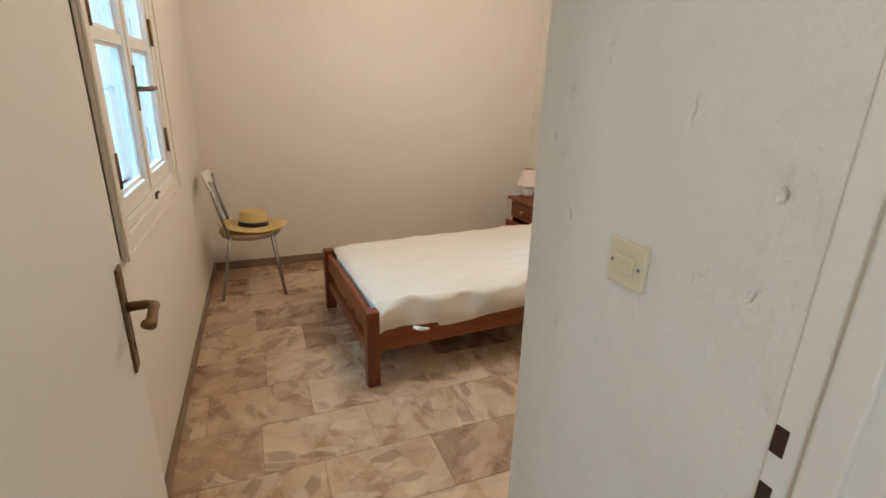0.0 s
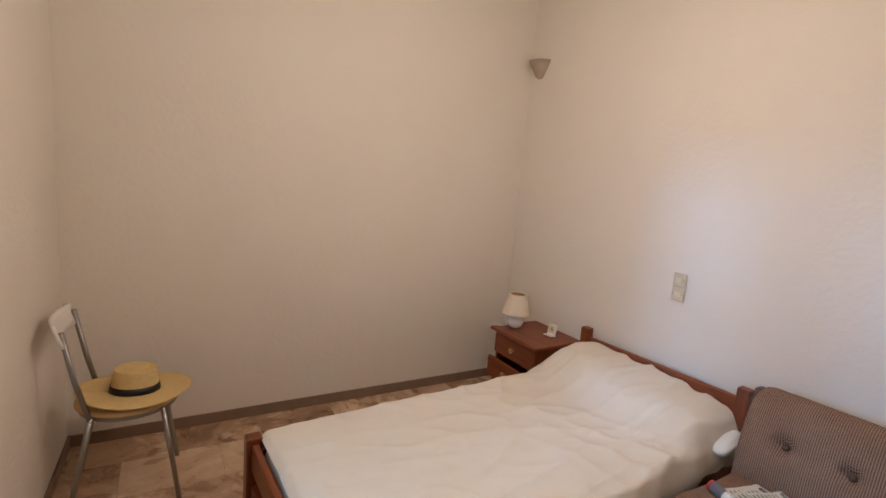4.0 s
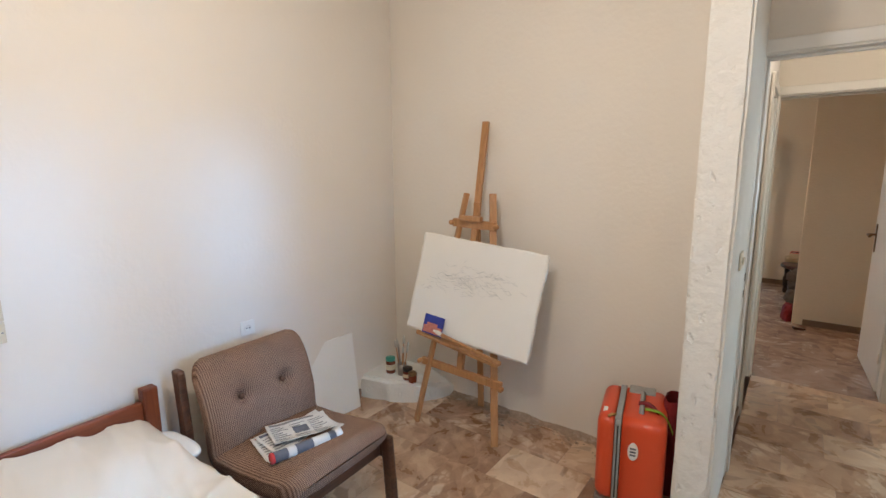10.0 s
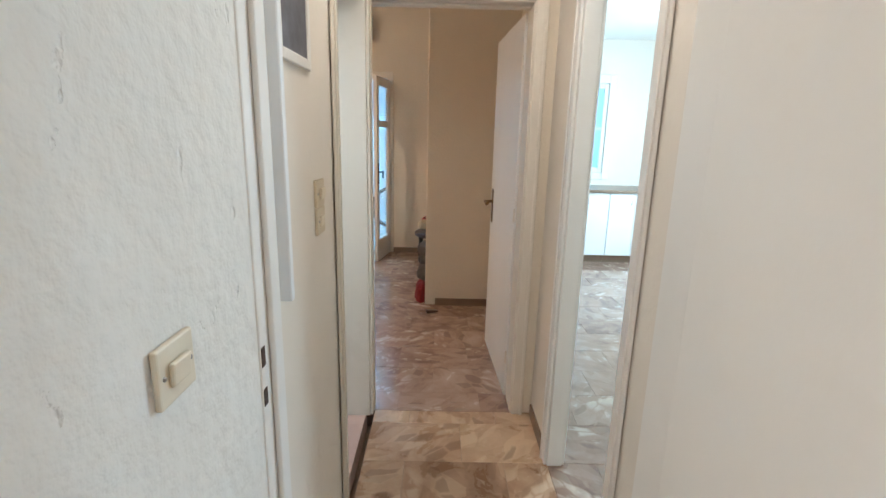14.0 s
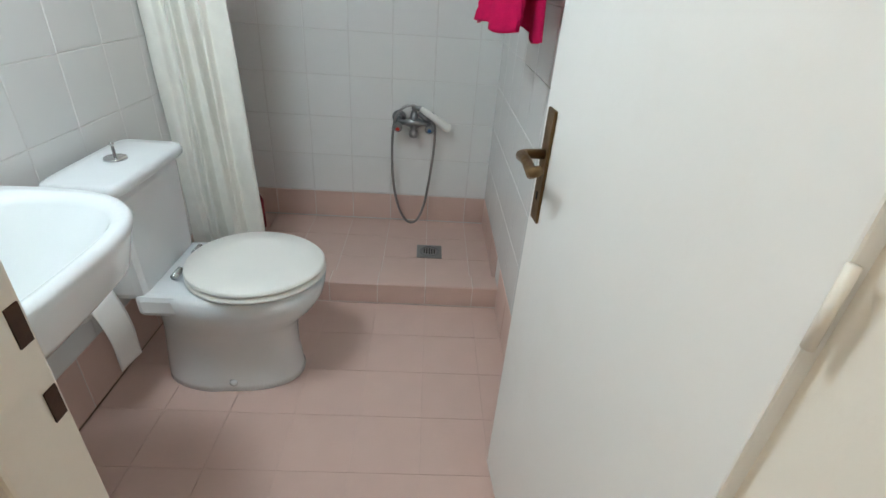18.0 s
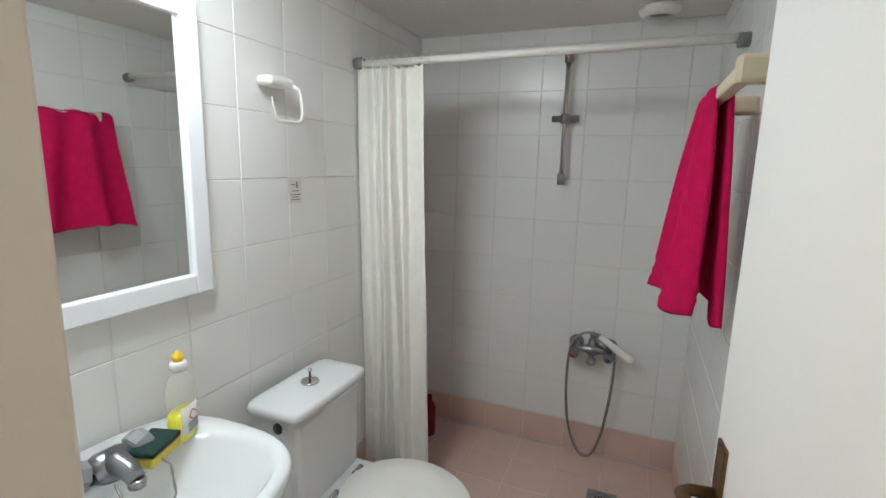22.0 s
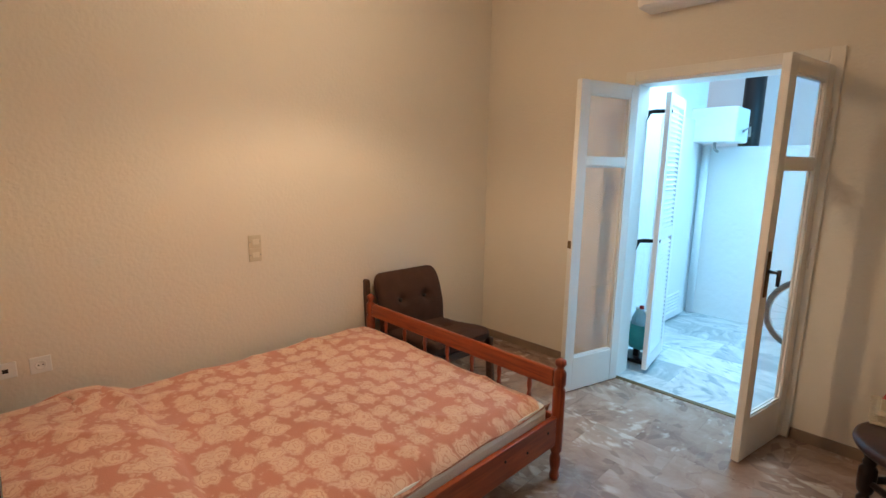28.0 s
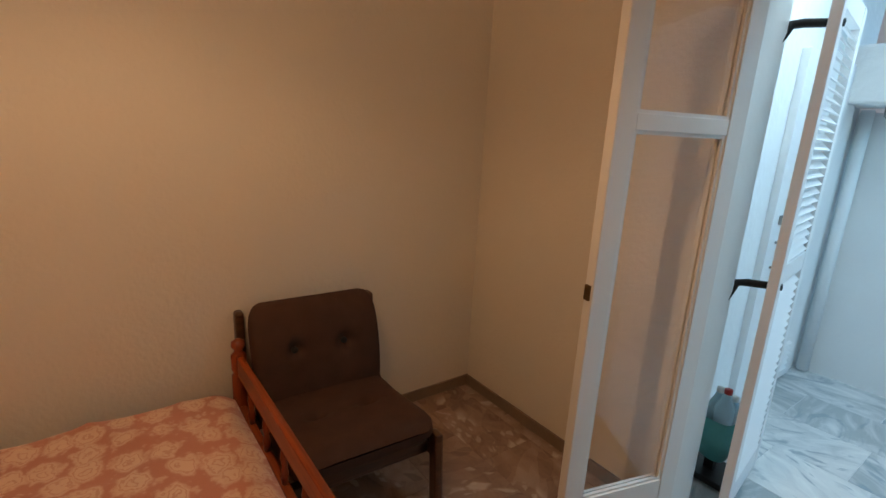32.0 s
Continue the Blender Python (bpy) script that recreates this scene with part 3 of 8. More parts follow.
def boxes(*items):
    bm = bmesh.new()
    for it in items:
        bm_box(bm, *it)
    return bm


def lathe(profile, segs=24, cap=True):
    """Turned shape round z from (radius, height) pairs."""
    bm = bmesh.new()
    rings = []
    for r, z in profile:
        rings.append([bm.verts.new((max(r, 1e-4) * math.cos(2 * math.pi * i / segs), max(r, 1e-4) * math.sin(2 * math.pi * i / segs), z)) for i in range(segs)])
    for a, b in zip(rings, rings[1:]):
        for i in range(segs):
            bm.faces.new((a[i], a[(i + 1) % segs], b[(i + 1) % segs], b[i]))
    if cap:
        bm.faces.new(list(reversed(rings[0])))
        bm.faces.new(rings[-1])
    for f in bm.faces:
        f.smooth = True
    return bm


def tube(points, radius, segs=10, closed=False):
    """A round bar swept along points."""
    bm = bmesh.new()
    pts = [Vector(p) for p in points]
    rings = []
    n = len(pts)
    up = Vector((0.03, 0.02, 1)).normalized()
    for i, p in enumerate(pts):
        d = (pts[(i + 1) % n] - pts[i - 1]) if closed else (pts[min(i + 1, n - 1)] - pts[max(i - 1, 0)])
        d.normalize()
        s = d.cross(up)
        if s.length < 0.05:
            s = d.cross(Vector((1, 0, 0)))
        s.normalize()
        u = s.cross(d)
        rr = radius[i] if isinstance(radius, (list, tuple)) else radius
        rings.append([bm.verts.new(p + (s * math.cos(2 * math.pi * k / segs) + u * math.sin(2 * math.pi * k / segs)) * rr) for k in range(segs)])
    pairs = list(zip(rings, rings[1:])) + ([(rings[-1], rings[0])] if closed else [])
    for a, b in pairs:
        for k in range(segs):
            bm.faces.new((a[k], b[k], b[(k + 1) % segs], a[(k + 1) % segs]))
    if not closed:
        bm.faces.new(rings[0])
        bm.faces.new(list(reversed(rings[-1])))
    for f in bm.faces:
        f.smooth = True
    return bm


def sheet(fn, nu, nv, thick=0.0):
    """A surface fn(u, v) with u, v in 0..1 and UVs in metres along it."""
    bm = bmesh.new()
    uvl = bm.loops.layers.uv.new("UVMap")
    g = [[bm.verts.new(fn(i / nu, j / nv)) for j in range(nv + 1)] for i in range(nu + 1)]
    lu = sum((g[i + 1][nv // 2].co - g[i][nv // 2].co).length for i in range(nu))
    lv = sum((g[nu // 2][j + 1].co - g[nu // 2][j].co).length for j in range(nv))
    for i in range(nu):
        for j in range(nv):
            f = bm.faces.new((g[i][j], g[i + 1][j], g[i + 1][j + 1], g[i][j + 1]))
            f.smooth = True
            for l, (a, b) in zip(f.loops, ((i, j), (i + 1, j), (i + 1, j + 1), (i, j + 1))):
                l[uvl].uv = (a / nu * lu, b / nv * lv)
    if thick:
        bmesh.ops.recalc_face_normals(bm, faces=bm.faces)
        bmesh.ops.solidify(bm, geom=list(bm.faces), thickness=thick)
        for f in bm.faces:
            f.smooth = True
    return bm


def moved(bm, m):
    bm.transform(m)
    return bm


def joined(*bms):
    out = bmesh.new()
    for b in bms:
        me = bpy.data.meshes.new("tmp")
        b.to_mesh(me)
        out.from_mesh(me)
        bpy.data.meshes.remove(me)
        b.free()
    return out


def part(name, bm, material, parent=None, label="", m=None, fix=True):
    """Links a bmesh as one mesh object under its thing."""
    if fix:
        bmesh.ops.recalc_face_normals(bm, faces=bm.faces)
    me = bpy.data.meshes.new(name)
    bm.to_mesh(me)
    bm.free()
    me.materials.append(material)
    o = new(name, me)
    if m is not None:
        o.matrix_basis = m
    if parent is not None:
        o.parent = parent
    if label:
        o["label"] = label
    return o


def thing(name, m, label, category, group="", kind=""):
    o = new(name)
    o.empty_display_size = 0.1
    o.matrix_basis = m
    return tagged(o, label, category, group, kind)


def structure(name, bm, material, label="", category=""):
    return tagged(part(name, bm, material), label or name.replace("_", " "), category or name.split("_")[0], kind="structure")


def n2(x, y, s=1.0, k=0.0):
    return noise.noise(Vector((x * s, y * s, k)))


# ---- plan, metres: +y runs from the first bedroom through the hall to the second ----
WX, HX, BY, EY = 0.925, -1.98, -3.66, -0.08   # first bedroom: window wall, headboard wall, back wall, easel wall
H1, HH, HB = 2.95, 2.60, 2.03                # ceilings: bedrooms, hall, bathroom
BX, MY, TY = -2.36, 0.17, 1.49              # bathroom: shower wall, mirror wall, towel wall
RX, RN, RF = -2.66, 1.645, 5.06               # second bedroom: bed wall, near wall, far wall
RR = 0.95
WY = -1.90                                   # middle of the window
WINDOW_M = pose(0.962, WY, 0, 0, 0, -1.3)    # the window wall slants a little


def hx(y):
    """The headboard wall is not square to the room."""
    return HX - 0.075 * (y + 2.3)


def prism(pts, z0, z1):
    bm = bmesh.new()
    lo = [bm.verts.new((x, y, z0)) for x, y in pts]
    hi = [bm.verts.new((x, y, z1)) for x, y in pts]
    n = len(pts)
    bm.faces.new(list(reversed(lo)))
    bm.faces.new(hi)
    for i in range(n):
        bm.faces.new((lo[i], lo[(i + 1) % n], hi[(i + 1) % n], hi[i]))
    return bm


# ---- large structure ----
structure("wall_window_side", moved(boxes(
    ((0, BY - 0.2 - WY, 0), (0.2, -0.50, H1)), ((0, 0.50, 0), (0.2, 0.0 - WY, H1)),
    ((0, -0.50, 0), (0.2, 0.50, 0.965)), ((0, -0.50, 2.16), (0.2, 0.50, H1))), WINDOW_M), PLASTER, "cream rough-plastered bedroom wall with the window", "wall")
structure("wall_back", box((HX - 0.4, BY - 0.2, 0), (WX, BY, H1)), PLASTER, "cream rough-plastered bedroom back wall", "wall")
structure("wall_headboard", prism([(-2.5, BY), (hx(BY), BY), (hx(EY), EY), (-2.5, EY)], 0, H1), PLASTER, "cream plastered wall behind the single bed", "wall")
structure("wall_easel", box((-2.5, EY, 0), (-0.13, MY - 0.105, H1)), PLASTER, "cream plastered wall behind the easel", "wall")
# short wall beside the door, slightly wavy corner
bm = bmesh.new()
bm_box(bm, (-0.125, -0.585, 0), (0.018, 0.0, H1))
bmesh.ops.subdivide_edges(bm, edges=[e for e in bm.edges if abs(e.verts[0].co.z - e.verts[1].co.z) > 1], cuts=40, use_grid_fill=True)
for v in bm.verts:
    if v.co.y < -0.57:
        v.co.x += 0.006 * n2(v.co.z, 0, 2.3, 1.0)
        v.co.y += 0.006 * n2(v.co.z, 3, 3.1, v.co.x)
bmesh.ops.bevel(bm, geom=[e for e in bm.edges if e.verts[0].co.y < -0.56 and e.verts[1].co.y < -0.56 and abs(e.verts[0].co.z - e.verts[1].co.z) > 0.01], offset=0.012, segments=2, affect="EDGES")
structure("wall_stub", bm, PLASTER_R, "rough white plaster end wall beside the bedroom door", "wall")
structure("wall_over_door", boxes(((-0.13, 0.0, 2.06), (WX + 0.2, 0.12, H1)), ((0.84, 0.0, 0), (WX + 0.2, 0.12, 2.06)), ((-0.13, 0.0, 0), (-0.02, 0.12, 2.06))), PLASTER, "plastered wall round the bedroom door", "wall")
structure("wall_hall_left", boxes(((-0.14, 0.12, 0), (0.0, 0.78, HH)), ((-0.14, 0.78, 2.05), (0.0, 1.475, HH)), ((-0.14, 1.475, 0), (0.0, 1.50, HH))), PLASTER, "white plaster hall wall beside the bathroom door", "wall")
structure("wall_hall_right", boxes(((0.86, 0.12, 0), (0.92, 0.36, HH)), ((0.86, 0.36, 2.06), (0.92, 1.105, HH)), ((0.86, 1.105, 0), (0.92, 1.50, HH))), PLASTER, "white plaster hall wall beside the kitchen door", "wall")
structure("wall_near_second", boxes(((BX - 0.2, TY, 0), (-0.07, RN, H1)), ((-0.07, 1.50, 2.06), (0.78, RN, H1)), ((0.78, 1.50, 0), (0.965, RN, H1))), PLASTER_B, "cream plastered wall round the second bedroom door", "wall")
structure("wall_bed_side", box((RX - 0.2, RN - 0.2, 0), (RX, RF + 0.2, H1)), PLASTER_B, "cream plastered wall along the second bed", "wall")
structure("wall_far", boxes(((RX, RF, 0), (-1.42, RF + 0.2, H1)), ((-1.42, RF, 2.08), (-0.34, RF + 0.2, H1)), ((-0.34, RF, 0), (0.865, RF + 0.2, H1))), PLASTER_B, "cream plastered wall with the french door", "wall")
structure("wall_partition", box((0.235, 3.16, 0), (RR, 3.30, H1), 0.008), PLASTER_B, "cream plastered short partition wall", "wall")
structure("wall_right_second", box((RR - 0.004, RN, 0), (RR + 0.015, RF, H1)), PLASTER_B, "cream plastered side wall", "wall")
structure("ceiling_bedroom", box((-2.5, BY - 0.2, H1), (WX + 0.2, 0.12, H1 + 0.1)), CEIL, "plain white bedroom ceiling", "ceiling")
structure("ceiling_hall", box((-0.12, 0.12, HH), (0.98, 1.5, HH + 0.1)), CEIL, "plain white hall ceiling", "ceiling")
structure("ceiling_second", box((RX - 0.2, 1.5, H1), (1.1, RF + 0.2, H1 + 0.1)), CEIL, "plain white second bedroom ceiling", "ceiling")
structure("ceiling_bath", box((BX - 0.2, MY, HB), (-0.12, TY, HB + 0.1)), CEIL, "low white bathroom ceiling", "ceiling")
structure("wall_shower", box((BX - 0.2, MY - 0.1, 0), (BX - 0.006, TY, HB + 0.05)), GROUT_W, "grouted shower end wall under the tiles", "wall")
structure("wall_mirror_side", box((BX - 0.006, MY - 0.1, 0), (-0.245, MY - 0.006, HB)), GROUT_W, "grouted bathroom wall under the tiles", "wall")
# kitchen shell
structure("wall_kitchen_end", boxes(((0.965, 5.06, 0), (1.46, 5.5, HH)), ((2.41, 5.30, 0), (3.7, 5.5, HH)), ((1.46, 5.30, 0), (2.41, 5.5, 0.98)), ((1.46, 5.30, 2.15), (2.41, 5.5, HH))), PLASTER, "white kitchen wall with a window", "wall")
# the opening in this wall is added, unseen, to let the kitchen fill in
structure("wall_kitchen_right", boxes(((3.6, -0.2, 0), (3.7, 2.95, HH)), ((3.6, 3.95, 0), (3.7, 5.3, HH)), ((3.6, 2.95, 0), (3.7, 3.95, 1.05)), ((3.6, 2.95, 2.05), (3.7, 3.95, HH))), PLASTER, "white kitchen side wall", "wall")
structure("wall_kitchen_near", box((0.98, -0.2, 0), (3.6, 0.12, HH)), PLASTER, "white kitchen near wall", "wall")
structure("ceiling_kitchen", box((0.985, -0.2, HH), (3.7, 5.5, HH + 0.1)), CEIL, "white kitchen ceiling", "ceiling")

# courtyard shell
structure("wall_yard_left", box((-1.92, RF + 0.2, -0.05), (-1.66, 7.3, 3.2)), LIME, "whitewashed courtyard side wall", "wall")
structure("wall_yard_back", box((-1.92, 7.3, -0.05), (1.4, 7.5, 1.74), 0.02), LIME, "low whitewashed courtyard back wall", "wall")
structure("wall_yard_right", box((1.2, RF + 0.2, -0.05), (1.4, 7.3, 2.6)), LIME, "whitewashed courtyard side wall", "wall")
structure("wall_neighbour", box((-4.5, 9.0, -0.05), (4.5, 9.2, 4.5)), LIME, "tall whitewashed neighbouring wall", "wall")
structure("ground", box((-40, -40, -0.30), (40, 40, -0.12)), GROUT, "bare ground round the house", "ground")
structure("roof_slab", box((HX - 0.3, BY - 0.3, H1 + 0.1), (1.2, RF + 0.25, H1 + 0.25)), CEIL, "flat concrete roof", "roof")
# light well outside the first window
structure("wall_well", boxes(((5.0, -5.2, -0.05), (5.15, -0.2, 3.0)), ((1.12, -5.2, -0.05), (5.0, -5.05, 3.0)), ((3.7, -0.35, -0.05), (5.0, -0.2, 3.0))), LIME, "whitewashed wall of the side yard outside the window", "wall")


def tiled_floor(name, x0, x1, y0, y1, sx, sy, material, base, label, oy=0.0, gap=0.002, z=0.0, shift=0.5, edge=0.0012):
    """A bedding slab with separate stone tiles laid on it in broken bond."""
    fl = tagged(part(name, box((x0, y0, z - 0.10), (x1, y1, z - 0.0022)), base), label, "floor", kind="structure")
    meshes = {}
    r = 0
    y = oy - math.ceil((oy - y0) / sy) * sy
    rnd = random.Random(sum(map(ord, name)))
    while y < y1 - 0.004:
        x = x0 - (r % 2) * shift * sx - (rnd.choice((0.0, 0.08, 0.16)) * sx if shift else 0.0)
        while x < x1 - 0.004:
            a0, a1, b0, b1 = max(x, x0), min(x + sx, x1), max(y, y0), min(y + sy, y1)
            w, d = round(a1 - a0 - gap, 3), round(b1 - b0 - gap, 3)
            if w > 0.012 and d > 0.012:
                if (w, d) not in meshes:
                    bm = box((-w / 2, -d / 2, -0.012), (w / 2, d / 2, 0.0))
                    bmesh.ops.bevel(bm, geom=[e for e in bm.edges if e.verts[0].co.z > -0.001 and e.verts[1].co.z > -0.001], offset=edge, segments=1, affect="EDGES")
                    me = bpy.data.meshes.new("tile")
                    bm.to_mesh(me)
                    bm.free()
                    me.materials.append(material)
                    meshes[(w, d)] = me
                o = new("tile", meshes[(w, d)])
                o.location = ((a0 + a1) / 2, (b0 + b1) / 2, z + rnd.uniform(-0.5, 0.5) * edge)
                o.parent = fl
            x += sx
        y += sy
        r += 1
    return fl


def wall_tiles(parent, u0, u1, z0, z1, su, sz, place, material, gap=0.0025, ou=0.0, depth=0.0018):
    """Separate glazed tiles on a wall; place(u, z) gives each one's pose."""
    meshes = {}
    u = u0 + ou
    while u < u1 - 0.004:
        z = z0
        while z < z1 - 0.004:
            a1, c1 = min(u + su, u1), min(z + sz, z1)
            w, d = round(a1 - u - gap, 3), round(c1 - z - gap, 3)
            if w > 0.01 and d > 0.01:
                if (w, d) not in meshes:
                    bm = box((-w / 2, -d / 2, -0.004), (w / 2, d / 2, depth))
                    bmesh.ops.bevel(bm, geom=[e for e in bm.edges if e.verts[0].co.z > 0 and e.verts[1].co.z > 0], offset=0.0016, segments=1, affect="EDGES")
                    me = bpy.data.meshes.new("tile")
                    bm.to_mesh(me)
                    bm.free()
                    me.materials.append(material)
                    meshes[(w, d)] = me
                o = new("tile", meshes[(w, d)])
                o.matrix_basis = place((u + a1) / 2, (z + c1) / 2)
                o.parent = parent
            z += sz
        u += su


def skirting(name, runs, material, h=0.064, t=0.012):
    bm = bmesh.new()
    for (xa, ya, xb, yb) in runs:
        bm_box(bm, (min(xa, xb), min(ya, yb), 0.0), (max(xa, xb), max(ya, yb), h), 0.002)
    return structure(name, bm, material, "brown marble skirting along the wall", "baseboard")


skirting("baseboard_bedroom", [
    (HX, BY, WX, BY + 0.012)], SKIRT)
structure("baseboard_window_side", moved(box((-0.012, BY + 0.012 - WY, 0), (-0.001, -0.02 - WY, 0.064), 0.002), WINDOW_M), SKIRT, "brown marble skirting under the window", "baseboard")
structure("baseboard_headboard", prism([(hx(BY), BY + 0.012), (hx(BY) + 0.012, BY + 0.012), (hx(-0.5) + 0.012, -0.5), (hx(-0.5), -0.5)], 0, 0.064), SKIRT, "brown marble skirting behind the bed", "baseboard")
skirting("baseboard_second", [
    (RX, RN, RX + 0.012, RF), (RX + 0.012, RF - 0.012, -1.465, RF), (-0.32, RF - 0.012, RR, RF), (0.235, 3.148, RR, 3.16), (0.223, 3.148, 0.235, 3.30)], SKIRT)
skirting("baseboard_hall", [(-0.001, 0.20, 0.011, 0.74), (0.848, 1.14, 0.86, 1.48)], SKIRT)


def door_frame(name, x0, x1, y0, y1, top, depth_axis, label, trim=0.065, mat_=PAINT, sides=(1, 1)):
    """Jambs, head and flat architraves round an opening. depth_axis 'y': the wall runs along x."""
    fr = thing(name, pose(0, 0, 0), label, "door frame", kind="structure")
    J = 0.03

    def bx(u0, u1, d0, d1, z0, z1, bev=0.004):
        return box((u0, d0, z0), (u1, d1, z1), bev) if depth_axis == "y" else box((d0, u0, z0), (d1, u1, z1), bev)
    if depth_axis == "y":
        u0, u1, d0, d1 = x0, x1, y0, y1
    else:
        u0, u1, d0, d1 = y0, y1, x0, x1
    part("jamb", bx(u0 - J, u0, d0 - 0.004, d1 + 0.004, 0, top), mat_, fr)
    part("jamb", bx(u1, u1 + J, d0 - 0.004, d1 + 0.004, 0, top), mat_, fr)
    part("head", bx(u0 - J, u1 + J, d0 - 0.004, d1 + 0.004, top, top + J), mat_, fr)
    dm = (d0 + d1) / 2
    part("stop", bx(u0, u0 + 0.012, dm - 0.02, dm + 0.02, 0, top - 0.012), mat_, fr)
    part("stop", bx(u0, u1, dm - 0.02, dm + 0.02, top - 0.012, top), mat_, fr)
    for k, (e, s) in enumerate(((d0, -1), (d1, 1))):
        if not sides[k]:
            continue
        a, b = (e - 0.018, e - 0.004) if s < 0 else (e + 0.004, e + 0.018)
        for q0, q1, zz0, zz1 in ((u0 - trim, u0 - 0.008, 0, top + trim), (u1 + 0.008, u1 + trim, 0, top + trim), (u0 - 0.008, u1 + 0.008, top + 0.008, top + trim)):
            part("architrave", bx(q0, q1, a, b, zz0, zz1, 0.005), mat_, fr)
        a2, b2 = (e - 0.024, e - 0.018) if s < 0 else (e + 0.018, e + 0.024)
        for q0, q1, zz0, zz1 in ((u0 - trim, u0 - trim + 0.018, 0, top + trim), (u1 + trim - 0.018, u1 + trim, 0, top + trim)):
            part("moulding", bx(q0, q1, a2, b2, zz0, zz1, 0.003), mat_, fr)
    return fr


def lever_handle(parent, y, z, face, side, material=BRASS, plate=(0.04, 0.22)):
    """Long back plate with a curved lever. face: the leaf's x surface; side: -1 or 1 along x; the lever points to -y of the leaf."""
    s = side
    pl = bmesh.new()
    bm_box(pl, (min(face, face + s * 0.006), y - plate[0] / 2, z - plate[1] * 0.62), (max(face, face + s * 0.006), y + plate[0] / 2, z + plate[1] * 0.38), 0.0028)
    h = part("handle_plate", pl, material, parent, "aged brass handle plate")
    part("lever", tube([(face + s * 0.004, y, z), (face + s * 0.04, y, z), (face + s * 0.052, y + 0.012, z), (face + s * 0.054, y + 0.05, z + 0.004), (face + s * 0.052, y + 0.085, z - 0.006), (face + s * 0.048, y + 0.105, z + 0.006)], [0.010, 0.009, 0.011, 0.009, 0.011, 0.009], 10), material, h, "curved brass lever")
    part("keyhole", box((min(face + s * 0.0045, face + s * 0.0068), y - 0.004, z - plate[1] * 0.42), (max(face + s * 0.0045, face + s * 0.0068), y + 0.004, z - plate[1] * 0.34), 0.001), DARK, h)


def door_leaf(name, m, width, height, label, material=PAINT, lock=True, z0=0.012, hz=1.03, hy=0.075):
    """A flat leaf hinged at its local origin; it runs along local -y, 40 mm thick about x."""
    d = thing(name, m, label, "door", kind="structure")
    part("leaf", box((-0.015, -width, z0), (0.015, 0, height), 0.003), material, d)
    for s in (-1, 1):
        lever_handle(d, -width + hy, hz, s * 0.015, s)
    part("lock_plate", box((-0.010, -width - 0.0025, hz - 0.13), (0.010, -width + 0.001, hz + 0.09), 0.001), BRASS_B, d, "bright brass lock face plate")
    part("latch", box((-0.007, -width - 0.014, hz - 0.02), (0.007, -width, hz + 0.01), 0.002), BRASS_B, d)
    for z in (0.25, 1.05, 1.80):
        part("hinge", tube([(0.017, 0.005, z - 0.035), (0.017, 0.005, z + 0.035)], 0.005, 8), PAINT_C, d)
    return d


door_frame("door_frame_1", 0.022, 0.80, 0.0, 0.12, 2.04, "y", "white gloss frame of the first bedroom door")
door_leaf("door_1", pose(0.803, -0.006, 0, 0, 0, 3.4), 0.765, 2.03, "white painted flush bedroom door standing open", hz=1.01, hy=0.06)
door_frame("door_frame_2", -0.205, 0.0, 0.80, 1.445, 2.02, "x", "cream painted frame of the bathroom door", mat_=PAINT_C)
door_leaf("door_2", pose(-0.165, 1.442, 0, 0, 0, -84.4), 0.64, 2.01, "white painted flush bathroom door opened inwards", hz=0.955, hy=0.045)
part("rebate", box((-0.212, 0.797, 0), (-0.135, 0.830, 2.015), 0.004), PAINT_C, bpy.data.objects["door_frame_2"])
door_frame("door_frame_3", -0.035, 0.745, 1.50, 1.645, 2.03, "y", "cream painted frame of the second bedroom door", mat_=PAINT_C)
door_leaf("door_3", pose(0.748, 1.655, 0, 0, 0, 183.0), 0.765, 2.02, "white painted flush door of the second bedroom standing open")
door_frame("door_frame_4", 0.86, 0.92, 0.40, 1.07, 2.03, "x", "white painted frame of the kitchen doorway")
# strike plates let into the jambs
RUST = mat("rusty_hole", (0.055, 0.025, 0.014), 0.7, 0.2, var=0.6, scale=60, bump=0.2)
for nm, bmx in (("strike_plate", boxes(((0.019, 0.000, 1.022), (0.0236, 0.016, 1.060)), ((0.019, 0.000, 0.942), (0.0236, 0.016, 0.976)))),
                ("strike_plate", boxes(((-0.2065, 0.824, 0.952), (-0.193, 0.8316, 0.990)), ((-0.2065, 0.824, 0.868), (-0.193, 0.8316, 0.902)))),
                ("strike_plate", boxes(((-0.038, 1.622, 0.95), (-0.0335, 1.638, 0.985)), ((-0.038, 1.622, 0.865), (-0.0335, 1.638, 0.895))))):
    tagged(part(nm, bmx, RUST), "two dark lock openings cut into the door jamb", "strike plate", kind="structure")

# old crack between the plaster and the bathroom architrave
crk = random.Random(3)
bm = bmesh.new()
zs = [0.05 + i * 0.02 for i in range(101)]
pts = [(0.731 + 0.004 * n2(z_, 1.0, 3.0) + 0.0012 * n2(z_, 4.0, 22.0), 0.0010 + 0.0009 * n2(z_, 9.0, 9.0) + crk.uniform(0, 0.0004), z_) for z_ in zs]
rows = [[bm.verts.new((0.0012, y - w, z_)), bm.verts.new((0.0012, y + w, z_))] for y, w, z_ in pts]
for p, q in zip(rows, rows[1:]):
    bm.faces.new((p[0], p[1], q[1], q[0]))
part("crack", bm, mat("crack_brown", (0.24, 0.16, 0.10), 0.9, var=0.4, scale=60), bpy.data.objects["wall_hall_left"], "dark crack beside the architrave")

